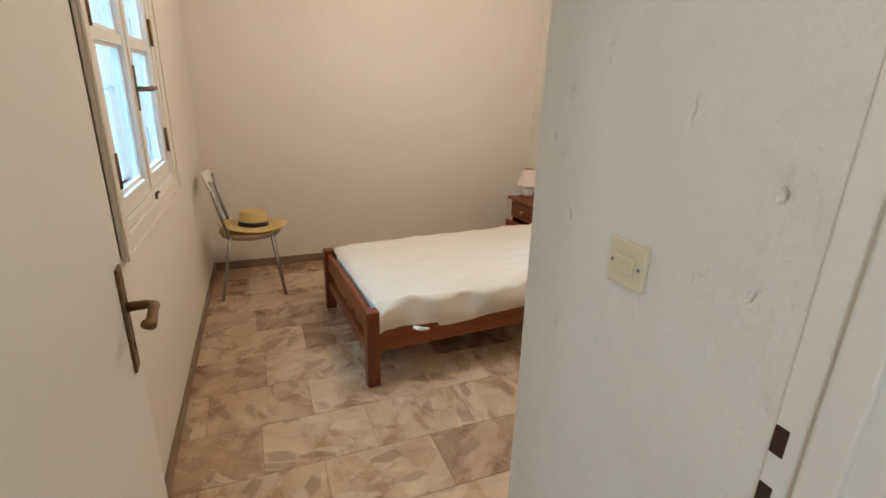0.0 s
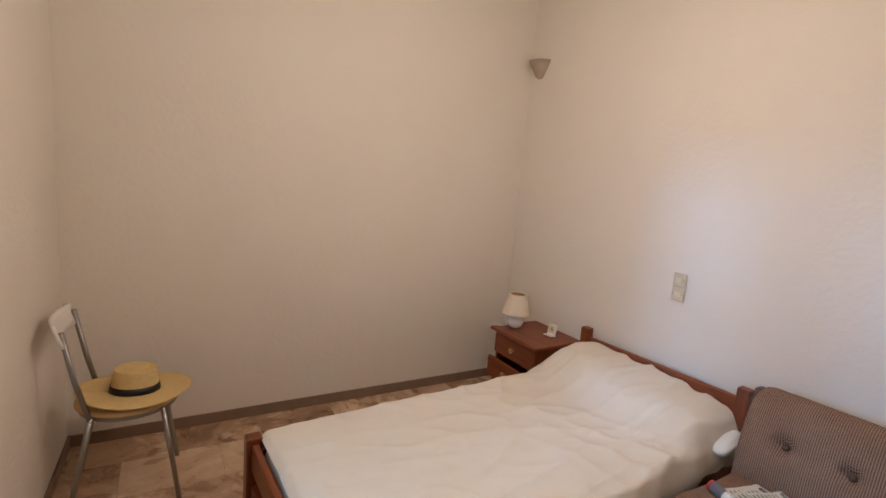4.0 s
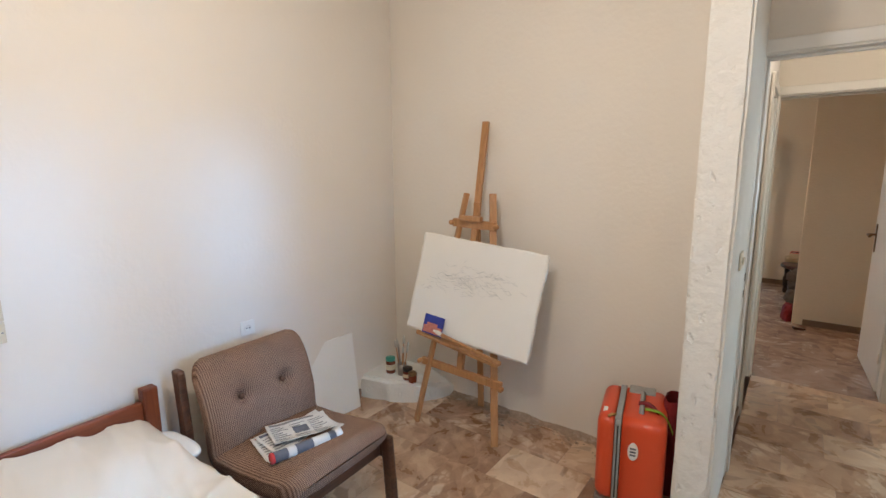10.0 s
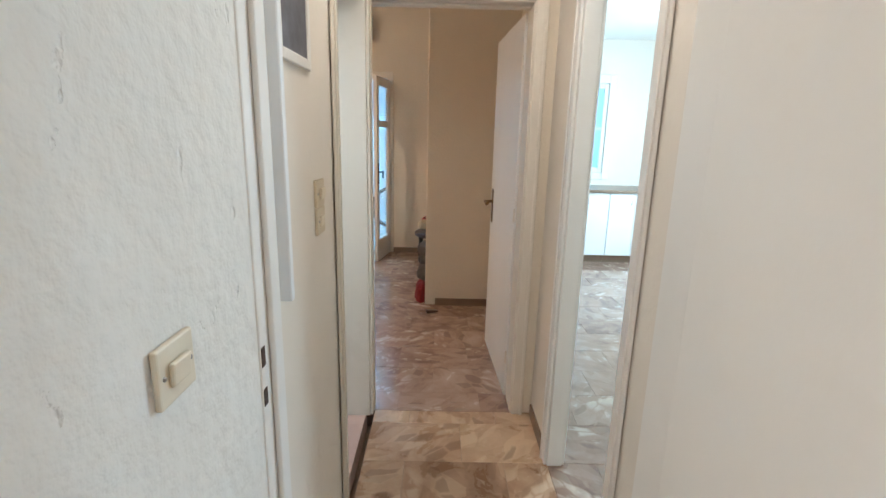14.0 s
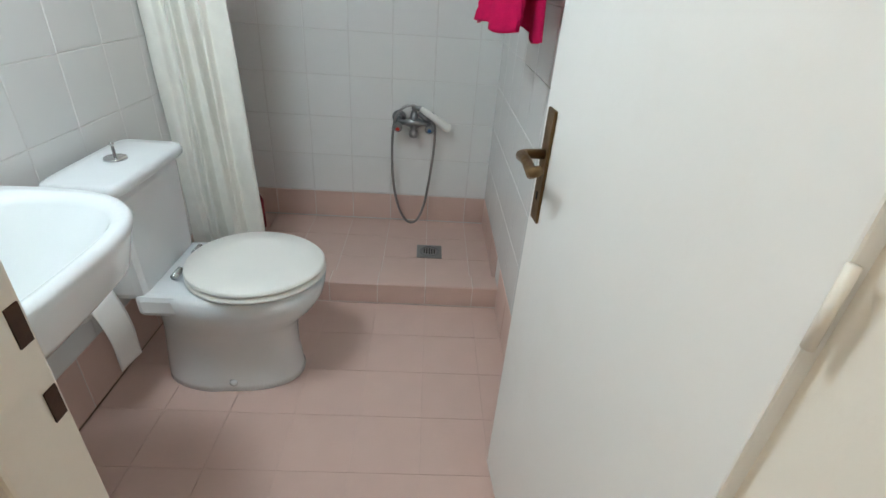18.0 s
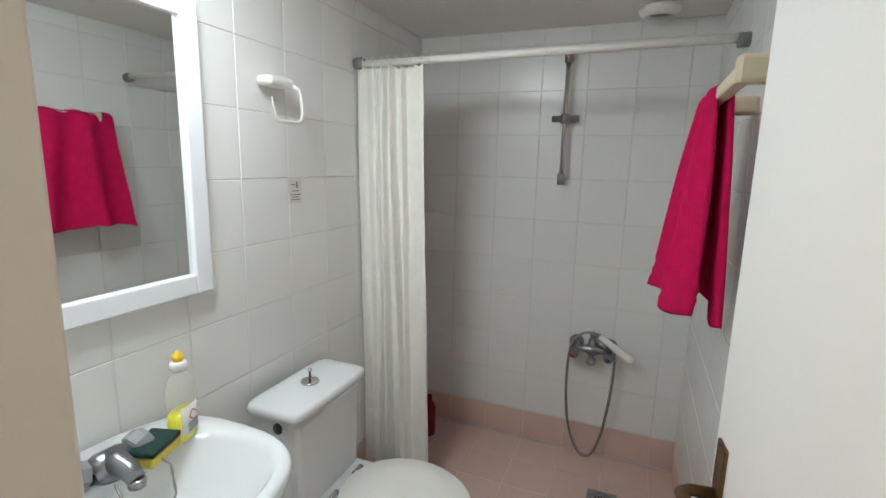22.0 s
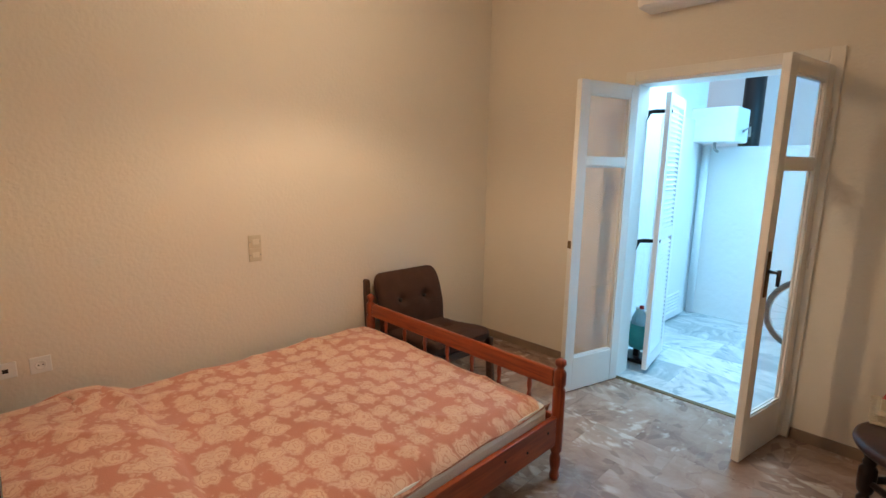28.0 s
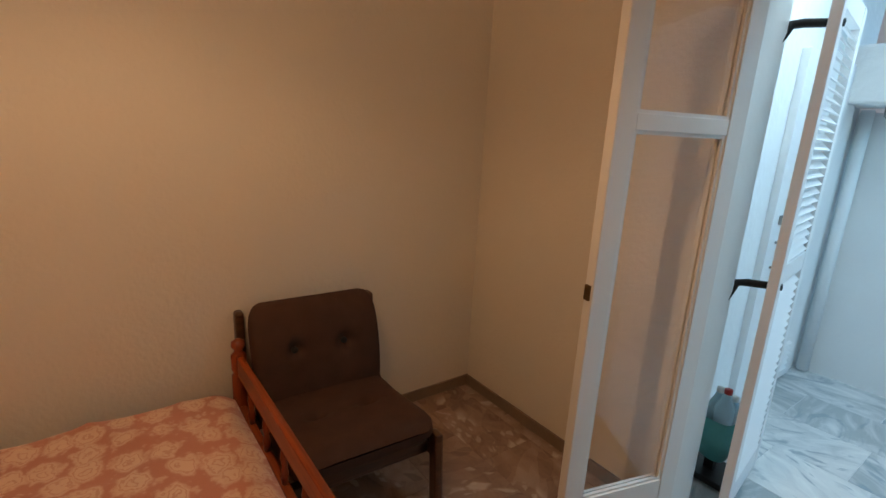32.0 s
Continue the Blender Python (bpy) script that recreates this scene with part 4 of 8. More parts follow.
# ---- first bedroom ----
tiled_floor("floor_bedroom", -2.25, 1.02, BY, EY, 0.45, 0.30, FLOOR, GROUT, "polished brown veined marble tile floor", oy=1.39)
tiled_floor("floor_doorway", 0.022, 0.86, EY, 1.5, 0.45, 0.30, FLOOR, GROUT, "polished brown veined marble tile floor of the hall", oy=1.39)


def window_unit():
    """Two-leaf casement with a glazing bar in each leaf, architrave, sill, espagnolette handle."""
    w = thing("window_1", WINDOW_M, "white painted two-leaf casement window, closed", "window", kind="structure")
    for a, b, c, d in ((-0.56, -0.49, 0.90, 2.23), (0.49, 0.56, 0.90, 2.23), (-0.49, 0.49, 2.16, 2.23), (-0.49, 0.49, 0.90, 0.965)):
        part("architrave", box((-0.022, a, c), (-0.004, b, d), 0.006), PAINT_C, w)
    for a, b, c, d in ((-0.565, -0.548, 0.895, 2.235), (0.548, 0.565, 0.895, 2.235), (-0.548, 0.548, 0.895, 0.912), (-0.548, 0.548, 2.218, 2.235)):
        part("moulding", box((-0.030, a, c), (-0.022, b, d), 0.003), PAINT_C, w)
    for a, b, c, d in ((-0.495, -0.457, 0.965, 2.16), (0.457, 0.495, 0.965, 2.16), (-0.457, 0.457, 0.965, 0.998), (-0.457, 0.457, 2.12, 2.16)):
        part("window_frame", box((-0.012, a, c), (0.10, b, d), 0.004), PAINT, w)
    for s in (-1, 1):
        lo, hi = (0.004, 0.455) if s > 0 else (-0.455, -0.004)
        lf = part("casement", boxes(((-0.006, lo, 1.0), (0.042, lo + 0.052, 2.118), 0.004), ((-0.006, hi - 0.052, 1.0), (0.042, hi, 2.118), 0.004),
                                    ((-0.006, lo + 0.052, 1.0), (0.042, hi - 0.052, 1.062), 0.004), ((-0.006, lo + 0.052, 2.055), (0.042, hi - 0.052, 2.118), 0.004),
                                    ((-0.002, lo + 0.052, 1.536), (0.039, hi - 0.052, 1.574), 0.004)), PAINT, w)
        for z0, z1 in ((1.062, 1.536), (1.574, 2.055)):
            g = part("pane", box((0.020, lo + 0.049, z0 - 0.003), (0.024, hi - 0.049, z1 + 0.003)), GLASS, lf)
            g.visible_shadow = False
            part("glazing_bead", boxes(((0.010, lo + 0.052, z0), (0.019, lo + 0.064, z1)), ((0.010, hi - 0.064, z0), (0.019, hi - 0.052, z1)),
                                       ((0.010, lo + 0.064, z0), (0.019, hi - 0.064, z0 + 0.012)), ((0.010, lo + 0.064, z1 - 0.012), (0.019, hi - 0.064, z1))), PAINT, lf)
        for z in (1.155, 1.62, 1.97):
            e = hi if s > 0 else lo
            part("hinge", tube([(-0.015, e, z - 0.055), (-0.015, e, z + 0.055)], 0.0065, 8), BRASS, lf, "dark bronze window hinge")
    hp = part("handle_plate", box((-0.016, -0.012, 1.31), (-0.006, 0.012, 1.475), 0.004), BRASS, w, "dark bronze espagnolette plate")
    part("lever", tube([(-0.012, 0.0, 1.39), (-0.05, 0.0, 1.39), (-0.060, -0.025, 1.392), (-0.060, -0.105, 1.393)], [0.010, 0.009, 0.010, 0.008], 10), BRASS, hp)
    part("meeting_bead", box((-0.012, -0.014, 1.01), (-0.006, 0.014, 2.11), 0.002), PAINT, w)
    part("catch", tube([(-0.016, -0.018, 0.935), (-0.016, -0.018, 0.985), (-0.028, -0.018, 0.995)], 0.006, 6), BRASS, w)
    part("sill", box((0.10, -0.52, 0.92), (0.26, 0.52, 0.965), 0.006), LIME, w)
    return w


window_unit()
# chair and railings seen dimly through the window
well = thing("garden_chair", pose(1.75, -2.75, 0.0), "grey plastic garden chair outside the window", "chair")
part("seat", box((-0.22, -0.22, 0.94), (0.22, 0.22, 0.98), 0.015), STEEL_G, well)
part("backrest", box((0.18, -0.22, 0.98), (0.22, 0.22, 1.38), 0.015), STEEL_G, well)
for dx in (-0.2, 0.2):
    for dy in (-0.2, 0.2):
        part("leg", box((dx - 0.02, dy - 0.02, 0.50), (dx + 0.02, dy + 0.02, 0.94), 0.004), STEEL_G, well)
structure("terrace", box((1.2, -5.05, -0.1), (2.3, -0.2, 0.50)), LIME, "whitewashed terrace step outside the window", "terrace")


def switch_plate(name, m, n, label, w=0.078, material=IVORY_W, sock=False):
    """n modules stacked; local x right, y up, z out of the wall."""
    t = thing(name, m, label, "switch")
    for i in range(n):
        y = (i - (n - 1) / 2) * 0.078
        part("plate", box((-w / 2, y - 0.0382, 0), (w / 2, y + 0.0382, 0.009), 0.003), material, t)
        if sock:
            part("socket", moved(lathe([(0.021, 0.009), (0.021, 0.012), (0.018, 0.012), (0.016, 0.010)], 20), pose(0, y, 0)), material, t)
            part("contact", joined(moved(lathe([(0.003, 0.010), (0.003, 0.0128)], 8), pose(-0.008, y, 0)), moved(lathe([(0.003, 0.010), (0.003, 0.0128)], 8), pose(0.008, y, 0))), DARK, t)
        else:
            bm = box((-0.021, y - 0.016, 0.009), (0.021, y + 0.016, 0.016), 0.003)
            part("rocker", moved(bm, pose(0, 0, 0, 4, 0, 0)), IVORY_L, t)
            for s in (-1, 1):
                part("screw", moved(lathe([(0.0032, 0.009), (0.0032, 0.0105)], 10), pose(s * 0.030, y, 0)), STEEL_G, t)
    return t


# poses that turn local z to the wall's normal, local y up
def on_wall(x, y, z, normal):
    return {"+x": pose(x, y, z, 90, 0, 90), "-x": pose(x, y, z, 90, 0, -90), "-y": pose(x, y, z, 90, 0, 0), "+y": pose(x, y, z, 90, 0, 180)}[normal]


switch_plate("light_switch", pose(hx(-2.31) + 0.001, -2.31, 1.045, 90, 0, 85.7), 2, "double cream light switch above the single bed", material=IVORY)
switch_plate("light_switch", on_wall(0.018, -0.275, 1.165, "+x"), 1, "ivory rocker light switch on rough white plaster", 0.082, IVORY_L)
switch_plate("wall_socket", pose(hx(-1.33) + 0.001, -1.33, 0.745, 90, 0, 85.7), 1, "white wall socket behind the armchair", sock=True)
switch_plate("wall_socket", pose(hx(-3.48) + 0.001, -3.48, 0.675, 90, 0, 85.7), 1, "white wall socket beside the table lamp", 0.11, sock=True)
switch_plate("light_switch", on_wall(0.0, 0.538, 1.245, "+x"), 2, "double ivory light switch on the hall wall", 0.085, IVORY)


def sconce(x, y, z, normal, label):
    """Half-cone plaster wall light, open at the top."""
    s = thing("wall_lamp", on_wall(x, y, z, normal) @ Matrix.Diagonal((0.8, 0.8, 0.8, 1)), label, "wall lamp", "wall lamps")
    bm = bmesh.new()
    n = 16
    prof = ((0.016, -0.155), (0.045, -0.13), (0.085, -0.06), (0.118, 0.0), (0.112, 0.0), (0.080, -0.055), (0.040, -0.12), (0.008, -0.14))
    rings = [[bm.verts.new((r * math.cos(math.pi * i / n), zz, r * math.sin(math.pi * i / n))) for i in range(n + 1)] for r, zz in prof]
    for a, b in zip(rings, rings[1:]):
        for i in range(n):
            bm.faces.new((a[i], a[i + 1], b[i + 1], b[i])).smooth = True
    part("shade", bm, CLAY, s)
    part("bulb_holder", moved(lathe([(0.016, -0.05), (0.018, -0.01), (0.012, 0.0)], 12), pose(0, -0.05, 0.045, -90, 0, 0)), IVORY_W, s)
    return s


CLAY = mat("clay_shade", (0.42, 0.345, 0.27), 0.9, var=0.12, scale=18, bump=0.3, bscale=70)
sconce(hx(-3.56) - 0.002, -3.56, 2.41, "+x", "brown half-cone clay wall lamp near the corner")


BED_M = pose(-1.91, -2.345, 0, 0, 0, 3.2) @ pose(1.91, 2.345, 0)   # the bed stands square to the slanting wall


def bed_a():
    b = thing("single_bed", BED_M, "pine-stained wooden single bed with cream blanket", "bed")
    y0, y1 = -2.86, -1.835
    for y in (y0, y1 - 0.06):
        part("head_post", box((-1.937, y, 0), (-1.885, y + 0.06, 0.655), 0.006), PINE_Y, b)
        part("foot_post", box((0.105, y, 0), (0.17, y + 0.06, 0.41), 0.006), PINE_Y, b)
    for z0, z1 in ((0.50, 0.60), (0.33, 0.43)):
        part("head_rail", box((-1.925, y0 + 0.06, z0), (-1.898, y1 - 0.06, z1), 0.005), PINE_D, b)
    part("foot_rail", box((0.12, y0 + 0.06, 0.27), (0.15, y1 - 0.06, 0.385), 0.005), PINE_D, b)
    part("foot_rail", box((0.12, y0 + 0.06, 0.14), (0.15, y1 - 0.06, 0.20), 0.005), PINE_D, b)
    for y in (y0 + 0.016, y1 - 0.044):
        part("side_rail", box((-1.885, y, 0.185), (0.105, y + 0.028, 0.325), 0.004), PINE, b)
    for x in (-1.6, -1.25, -0.9, -0.55, -0.2):
        part("slat", box((x, y0 + 0.05, 0.235), (x + 0.08, y1 - 0.05, 0.252)), PINE_D, b)
    return b


bed_a()
mt = thing("mattress", BED_M @ pose(0, 0, 0.255), "white mattress on the pine bed", "mattress")
part("cover", box((-1.875, -2.80, 0.0), (0.105, -1.90, 0.125), 0.035), SHEET, mt)


def blanket_a(u, v):
    """u along the bed from head to foot, v across from wall side to room side."""
    x = -1.89 + u * 2.0
    s = (v - 0.5) * 1.30
    half = 0.487
    y = max(-half, min(half, s))
    drop = abs(s) - half
    h = 0.418
    pil = math.exp(-(max(0.0, x + 1.70) / 0.22) ** 3) * max(0.0, 1 - (abs(y + 0.01) / 0.498) ** 16)
    h += 0.165 * pil * (1.0 - 0.34 * max(0.0, (y + 0.2) / 0.69))
    wr = 0.018 * n2(x * 2.2 + 0.5 * s, s * 3.0, 1.0, 2.0) + 0.009 * n2(x * 5 - s * 2, s * 8, 1.0, 4.0) + 0.010 * (1 - abs(n2(x * 3.2 + s * 1.2, s * 5.5, 1.0, 7.0))) ** 6
    fold = 0.010 * math.sin(s * 14 + x * 9 + 3 * n2(x, s, 1.5)) * max(0, min(1, (0.3 + x + 1.4) / -0.6 + 1.2)) if x < -1.0 else 0.0
    # creases running off the pillow and slack ridges along the room side
    cr = max(0.0, min(1.0, (x + 1.55) / 0.2)) * max(0.0, min(1.0, (-0.75 - x) / 0.5)) * max(0.0, (s + 0.25) / 0.7)
    fold += 0.016 * cr * (1 - abs(math.sin(x * 21 + s * 6 + 1.5 * n2(x * 2, s * 2)))) ** 1.5
    fold += 0.013 * (1 - abs(n2(x * 1.6 + 4, s * 6.5, 1.0, 12.0)) * 2.2) ** 3 * max(0.0, min(1.0, s / 0.3))
    # fine ridged wrinkles, mostly along the slack room side
    fold += 0.011 * max(0.0, 1 - abs(n2(x * 1.1 - s * 0.8, s * 6.0 + x, 1.0, 21.0)) * 3.0) ** 2 * max(0.25, min(1.0, 0.5 + s)) + 0.0025 * max(0.0, 1 - abs(n2(x * 5.0 + s * 2.0, s * 7.0, 1.0, 25.0)) * 3.0) ** 2
    z = h + wr + fold
    if drop > 0:
        side = 1 if s > 0 else -1
        lim = 0.128 + 0.05 * n2(x * 2.0, side, 1.0, 6.0) - (0.02 if x > -0.2 else 0.0)
        dd = min(drop, lim)
        z = 0.418 + 0.165 * pil - dd * 1.02 + 0.004 * n2(x * 9, 2, 1.0)
        y = side * (half + 0.008 + 0.020 * math.sin(min(1, dd / lim) * 2.2) + 0.026 * n2(x * 7.0, side * 3 + dd * 6, 1.0, 9.0))
        y = max(-0.52, min(0.545, y))
    if u > 0.985:
        z -= 0.02 * (u - 0.985) / 0.015
    return Vector((x, -2.345 + y, z))


bl = thing("blanket", BED_M, "crumpled cream blanket drawn over bed and pillow", "blanket")
part("cloth", sheet(blanket_a, 190, 130), BLANKET, bl)
part("tie_cord", tube([(-0.05, -1.80, 0.316), (-0.08, -1.785, 0.308), (-0.11, -1.788, 0.300), (-0.13, -1.785, 0.300)], [0.008, 0.012, 0.009, 0.006], 8), SHEET, bl, "knotted white cord at the edge")
pw = thing("pillow", BED_M @ pose(-1.76, -1.838, 0.425, 8, 6, 8), "white pillow end poking from under the blanket", "pillow")
bm = bmesh.new()
bmesh.ops.create_uvsphere(bm, u_segments=24, v_segments=14, radius=1.0)
for v in bm.verts:
    v.co = Vector((math.copysign(abs(v.co.x) ** 0.7, v.co.x) * 0.12, math.copysign(abs(v.co.y) ** 0.75, v.co.y) * 0.042, v.co.z * 0.030 + 0.006 * n2(v.co.x * 2, v.co.y * 3)))
for f in bm.faces:
    f.smooth = True
part("cushion", bm, SHEET, pw)


def nightstand():
    x0, x1, y0, y1 = -1.895, -1.52, -3.315, -2.895
    n = thing("nightstand", Matrix.Diagonal((1, 1, 0.945, 1)), "stained pine nightstand with three drawers, one half open", "nightstand")
    part("top", box((x0 - 0.01, y0 - 0.025, 0.548), (x1 + 0.03, y1 + 0.025, 0.572), 0.006), PINE_D, n)
    for y in (y0, y1 - 0.018):
        part("side_panel", box((x0, y, 0.03), (x1 - 0.02, y + 0.018, 0.548), 0.002), PINE_Y, n)
    part("back_panel", box((x0, y0 + 0.018, 0.03), (x0 + 0.008, y1 - 0.018, 0.548)), PINE_Y, n)
    part("plinth", box((x0, y0 + 0.018, 0.0), (x1 - 0.045, y1 - 0.018, 0.06)), PINE_D, n)
    for z0, z1, out in ((0.385, 0.530, 0.0), (0.215, 0.362, 0.05), (0.062, 0.195, 0.0)):
        d = part("drawer", boxes(((x1 - 0.022 + out, y0 + 0.004, z0), (x1 + out, y1 - 0.004, z1), 0.004),
                                 ((x0 + 0.05 + out, y0 + 0.026, z0 + 0.01), (x1 - 0.022 + out, y0 + 0.036, z1 - 0.03)), ((x0 + 0.05 + out, y1 - 0.036, z0 + 0.01), (x1 - 0.022 + out, y1 - 0.026, z1 - 0.03)),
                                 ((x0 + 0.05 + out, y0 + 0.036, z0 + 0.01), (x1 - 0.022 + out, y1 - 0.036, z0 + 0.018))), PINE_D, n)
        part("knob", moved(lathe([(0.009, 0.0), (0.008, 0.010), (0.017, 0.018), (0.019, 0.026), (0.012, 0.034), (0.002, 0.036)], 16), pose(x1 + out, (y0 + y1) / 2, (z0 + z1) / 2 + 0.005, 0, 90, 0)), BEECH, d, "turned beech knob")


nightstand()
LAMPSHADE = mat("lampshade_cream", (0.80, 0.70, 0.58), 0.85, var=0.04, scale=30, bump=0.15, bscale=160)
tl = thing("table_lamp", pose(-1.640, -3.262, 0.541) @ Matrix.Diagonal((0.9, 0.9, 0.9, 1)), "white ceramic table lamp with cream shade", "table lamp")
part("base", lathe([(0.038, 0.0), (0.056, 0.018), (0.067, 0.052), (0.060, 0.085), (0.038, 0.108), (0.018, 0.115), (0.012, 0.14)], 28), CERAMIC, tl)
part("shade", lathe([(0.108, 0.110), (0.060, 0.262)], 28, False), LAMPSHADE, tl)
part("shade_lining", lathe([(0.106, 0.1105), (0.058, 0.2615)], 28, False), mat("amber_lining", (0.52, 0.27, 0.10), 0.8, var=0.08, scale=20), tl, "amber lining of the shade")
part("bulb", moved(lathe([(0.014, 0.0), (0.016, 0.02), (0.026, 0.05), (0.024, 0.07), (0.010, 0.085)], 16), pose(0, 0, 0.135)), IVORY_W, tl)
part("rim", tube([(0.0575 * math.cos(a / 16 * math.pi), 0.0575 * math.sin(a / 16 * math.pi), 0.262) for a in range(32)], 0.002, 6, True), LAMPSHADE, tl)
part("cord", tube([(0.045, -0.03, 0.014), (0.08, -0.045, 0.006), (0.125, -0.068, 0.004), (0.158, -0.085, 0.003), (0.172, -0.092, -0.012), (0.172, -0.096, -0.06), (0.15, -0.10, -0.25), (0.14, -0.105, -0.34)], 0.0035, 6), IVORY_W, tl, "thin white lamp cord")
part("cord_switch", box((0.13, -0.12, -0.36), (0.15, -0.09, -0.30), 0.005), IVORY_W, tl)
ck = thing("clock", pose(-1.77, -3.03, 0.542, 0, -12, 8), "small white folding travel clock", "clock")
part("case", box((-0.006, -0.032, 0.0), (0.010, 0.032, 0.075), 0.004), IVORY_W, ck)
part("dial", box((0.010, -0.022, 0.02), (0.0115, 0.022, 0.064), 0.0005), IVORY, ck)
part("pointer", boxes(((0.0115, -0.002, 0.04), (0.013, 0.002, 0.058)), ((0.0115, -0.002, 0.040), (0.013, 0.014, 0.044))), BLACK, ck)
part("foot", box((-0.02, -0.032, -0.003), (0.045, 0.032, 0.004), 0.002), IVORY_W, ck)


def armchair(name, m, label, fabric, frame_mat, w=0.60, buttons=1):
    """Low lounge chair: bent wooden side frames, one-piece buttoned seat and back. Local +x faces forward."""
    c = thing(name, m, label, "armchair", "armchairs")

    def prof(s):
        # seat and back in one sweep, from the front edge (s=0) to the top of the back (s=1)
        if s < 0.52:
            k = s / 0.52
            return 0.62 - 0.50 * k, 0.385 - 0.055 * k - 0.02 * math.sin(k * math.pi)
        if s < 0.62:
            k = (s - 0.52) / 0.10
            return 0.12 - 0.035 * math.sin(k * 1.57), 0.33 + 0.03 * k * k + 0.02 * k
        k = (s - 0.62) / 0.38
        return 0.085 - 0.115 * k + 0.03 * math.sin(k * 3.14), 0.38 + 0.375 * k
    def fn(u, v):
        # closed cross-section: v goes round the cushion
        x, z = prof(u)
        x2, z2 = prof(min(1.0, u + 0.01))
        x1, z1 = prof(max(0.0, u - 0.01))
        t = Vector((x2 - x1, 0, z2 - z1)).normalized()
        nrm = Vector((t.z, 0, -t.x))
        if nrm.z < 0 and u < 0.5:
            nrm = -nrm
        if u >= 0.5 and nrm.x < 0:
            nrm = -nrm
        wy = math.sin((1 - 4 * v if v < 0.5 else 4 * v - 3) * math.pi / 2)
        hy = (1 if v < 0.5 else -1) * max(0.0, 1 - wy ** 4) ** 0.25
        endr = 1.0
        for q in (u / 0.06, (1 - u) / 0.07):
            if q < 1:
                endr = min(endr, math.sqrt(max(0.0, 1 - (1 - q) ** 2)))
        corner = 1.0
        for q in (u / 0.13, (1 - u) / 0.12):
            if q < 1:
                corner = min(corner, math.sqrt(max(0.0, 1 - (1 - q) ** 2.4)))
        half = w / 2 * (0.80 + 0.20 * corner)
        th = (0.056 + 0.012 * math.sin(min(1.0, u / 0.5) * math.pi)) * max(0.05, endr)
        p = Vector((x, wy * half, z)) + nrm * (hy * th)
        if hy > 0.5:
            for bu, by in ((0.80, -0.11), (0.80, 0.11), (0.30, -0.11), (0.30, 0.11)):
                d2 = ((u - bu) * 1.1) ** 2 + (wy * half - by) ** 2
                p -= nrm * 0.046 * math.exp(-d2 / 0.0011)
            p -= nrm * 0.007 * math.exp(-((u - (0.80 if u > 0.57 else 0.30)) * 1.1) ** 2 / 0.0016) * (1 if abs(wy * half) < 0.13 else 0.25)
            p += nrm * 0.004 * n2(u * 9, wy * 3, 1.0, 14.0)
        return p
    bm = sheet(fn, 100, 84)
    uvl = bm.loops.layers.uv.active
    for f in bm.faces:
        for l in f.loops:
            l[uvl].uv = (l.vert.co.y, l.vert.co.z - l.vert.co.x)
    part("cushion", bm, fabric, c)
    for bu in (0.80, 0.30):
        for by in (-0.11, 0.11):
            x, z = prof(bu)
            n = Vector((1, 0, 0.25)) if bu > 0.5 else Vector((0.1, 0, 1))
            # on velvet the buttons are near black, painting in the shade of the pits
            part("button", moved(lathe([(0.014, -0.008), (0.014, 0.000), (0.007, 0.005)], 12), Matrix.Translation(Vector((x, by, z)) + n.normalized() * 0.022) @ n.to_track_quat("Z", "Y").to_matrix().to_4x4()), DARK if fabric is VELVET else fabric, c)
    for s in (-1, 1):
        y = s * (w / 2 + 0.016)
        part("side_rail", boxes(((0.02, y - 0.016, 0.215), (0.60, y + 0.016, 0.285), 0.012)), frame_mat, c)
        bmx = bmesh.new()
        bm_box(bmx, (0.54, y - 0.018, 0.0), (0.60, y + 0.018, 0.33), 0.012)
        for v in bmx.verts:
            if v.co.z < 0.2:
                v.co.x += (0.2 - v.co.z) * 0.12
        part("leg", bmx, frame_mat, c)
        bmx = bmesh.new()
        bm_box(bmx, (-0.02, y - 0.018, 0.0), (0.04, y + 0.018, 0.715), 0.012)
        for v in bmx.verts:
            v.co.x -= (v.co.z - 0.3) * 0.22 if v.co.z > 0.3 else (0.3 - v.co.z) * 0.10
        part("back_post", bmx, frame_mat, c)
    part("cross_rail", box((0.50, -w / 2, 0.225), (0.54, w / 2, 0.275), 0.004), frame_mat, c)
    part("cross_rail", box((0.03, -w / 2, 0.225), (0.07, w / 2, 0.275), 0.004), frame_mat, c)
    return c


armchair("armchair", pose(-1.80, -1.47, 0, 0, 0, 3), "low walnut armchair with brown woven buttoned cushion", WEAVE_A, WALNUT, 0.56)

# newspapers on the armchair
PAPER = mat("newsprint", (0.66, 0.63, 0.58), 0.9, var=0.05, scale=20, bump=0.05)
PAPER_D = mat("printed_photo", (0.12, 0.12, 0.14), 0.7, var=0.6, scale=24, bump=0.0)
INK = mat("ink_grey", (0.22, 0.21, 0.20), 0.8, var=0.2)
INK_R = mat("ink_red", (0.55, 0.05, 0.05), 0.8)
nw = thing("newspaper", pose(-1.46, -1.48, 0.392, 0, 2, 76), "folded newspapers lying on the armchair seat", "newspaper")


def page(w, d, k, z0):
    """One slack sheet of newsprint with curling corners."""
    def fn(u, v):
        c = max(0.0, u - 0.72) ** 1.4 * 0.10 * (1 if k % 2 else 0.5) + max(0.0, 0.25 - v) ** 1.5 * 0.12 + 0.02 * max(0.0, v - 0.85)
        return Vector(((u - 0.5) * w, (v - 0.5) * d, z0 + 0.005 * n2(u * 4, v * 4, 1.0, k) + 0.003 * n2(u * 11, v * 9, 1.0, k + 3) + c))
    return fn


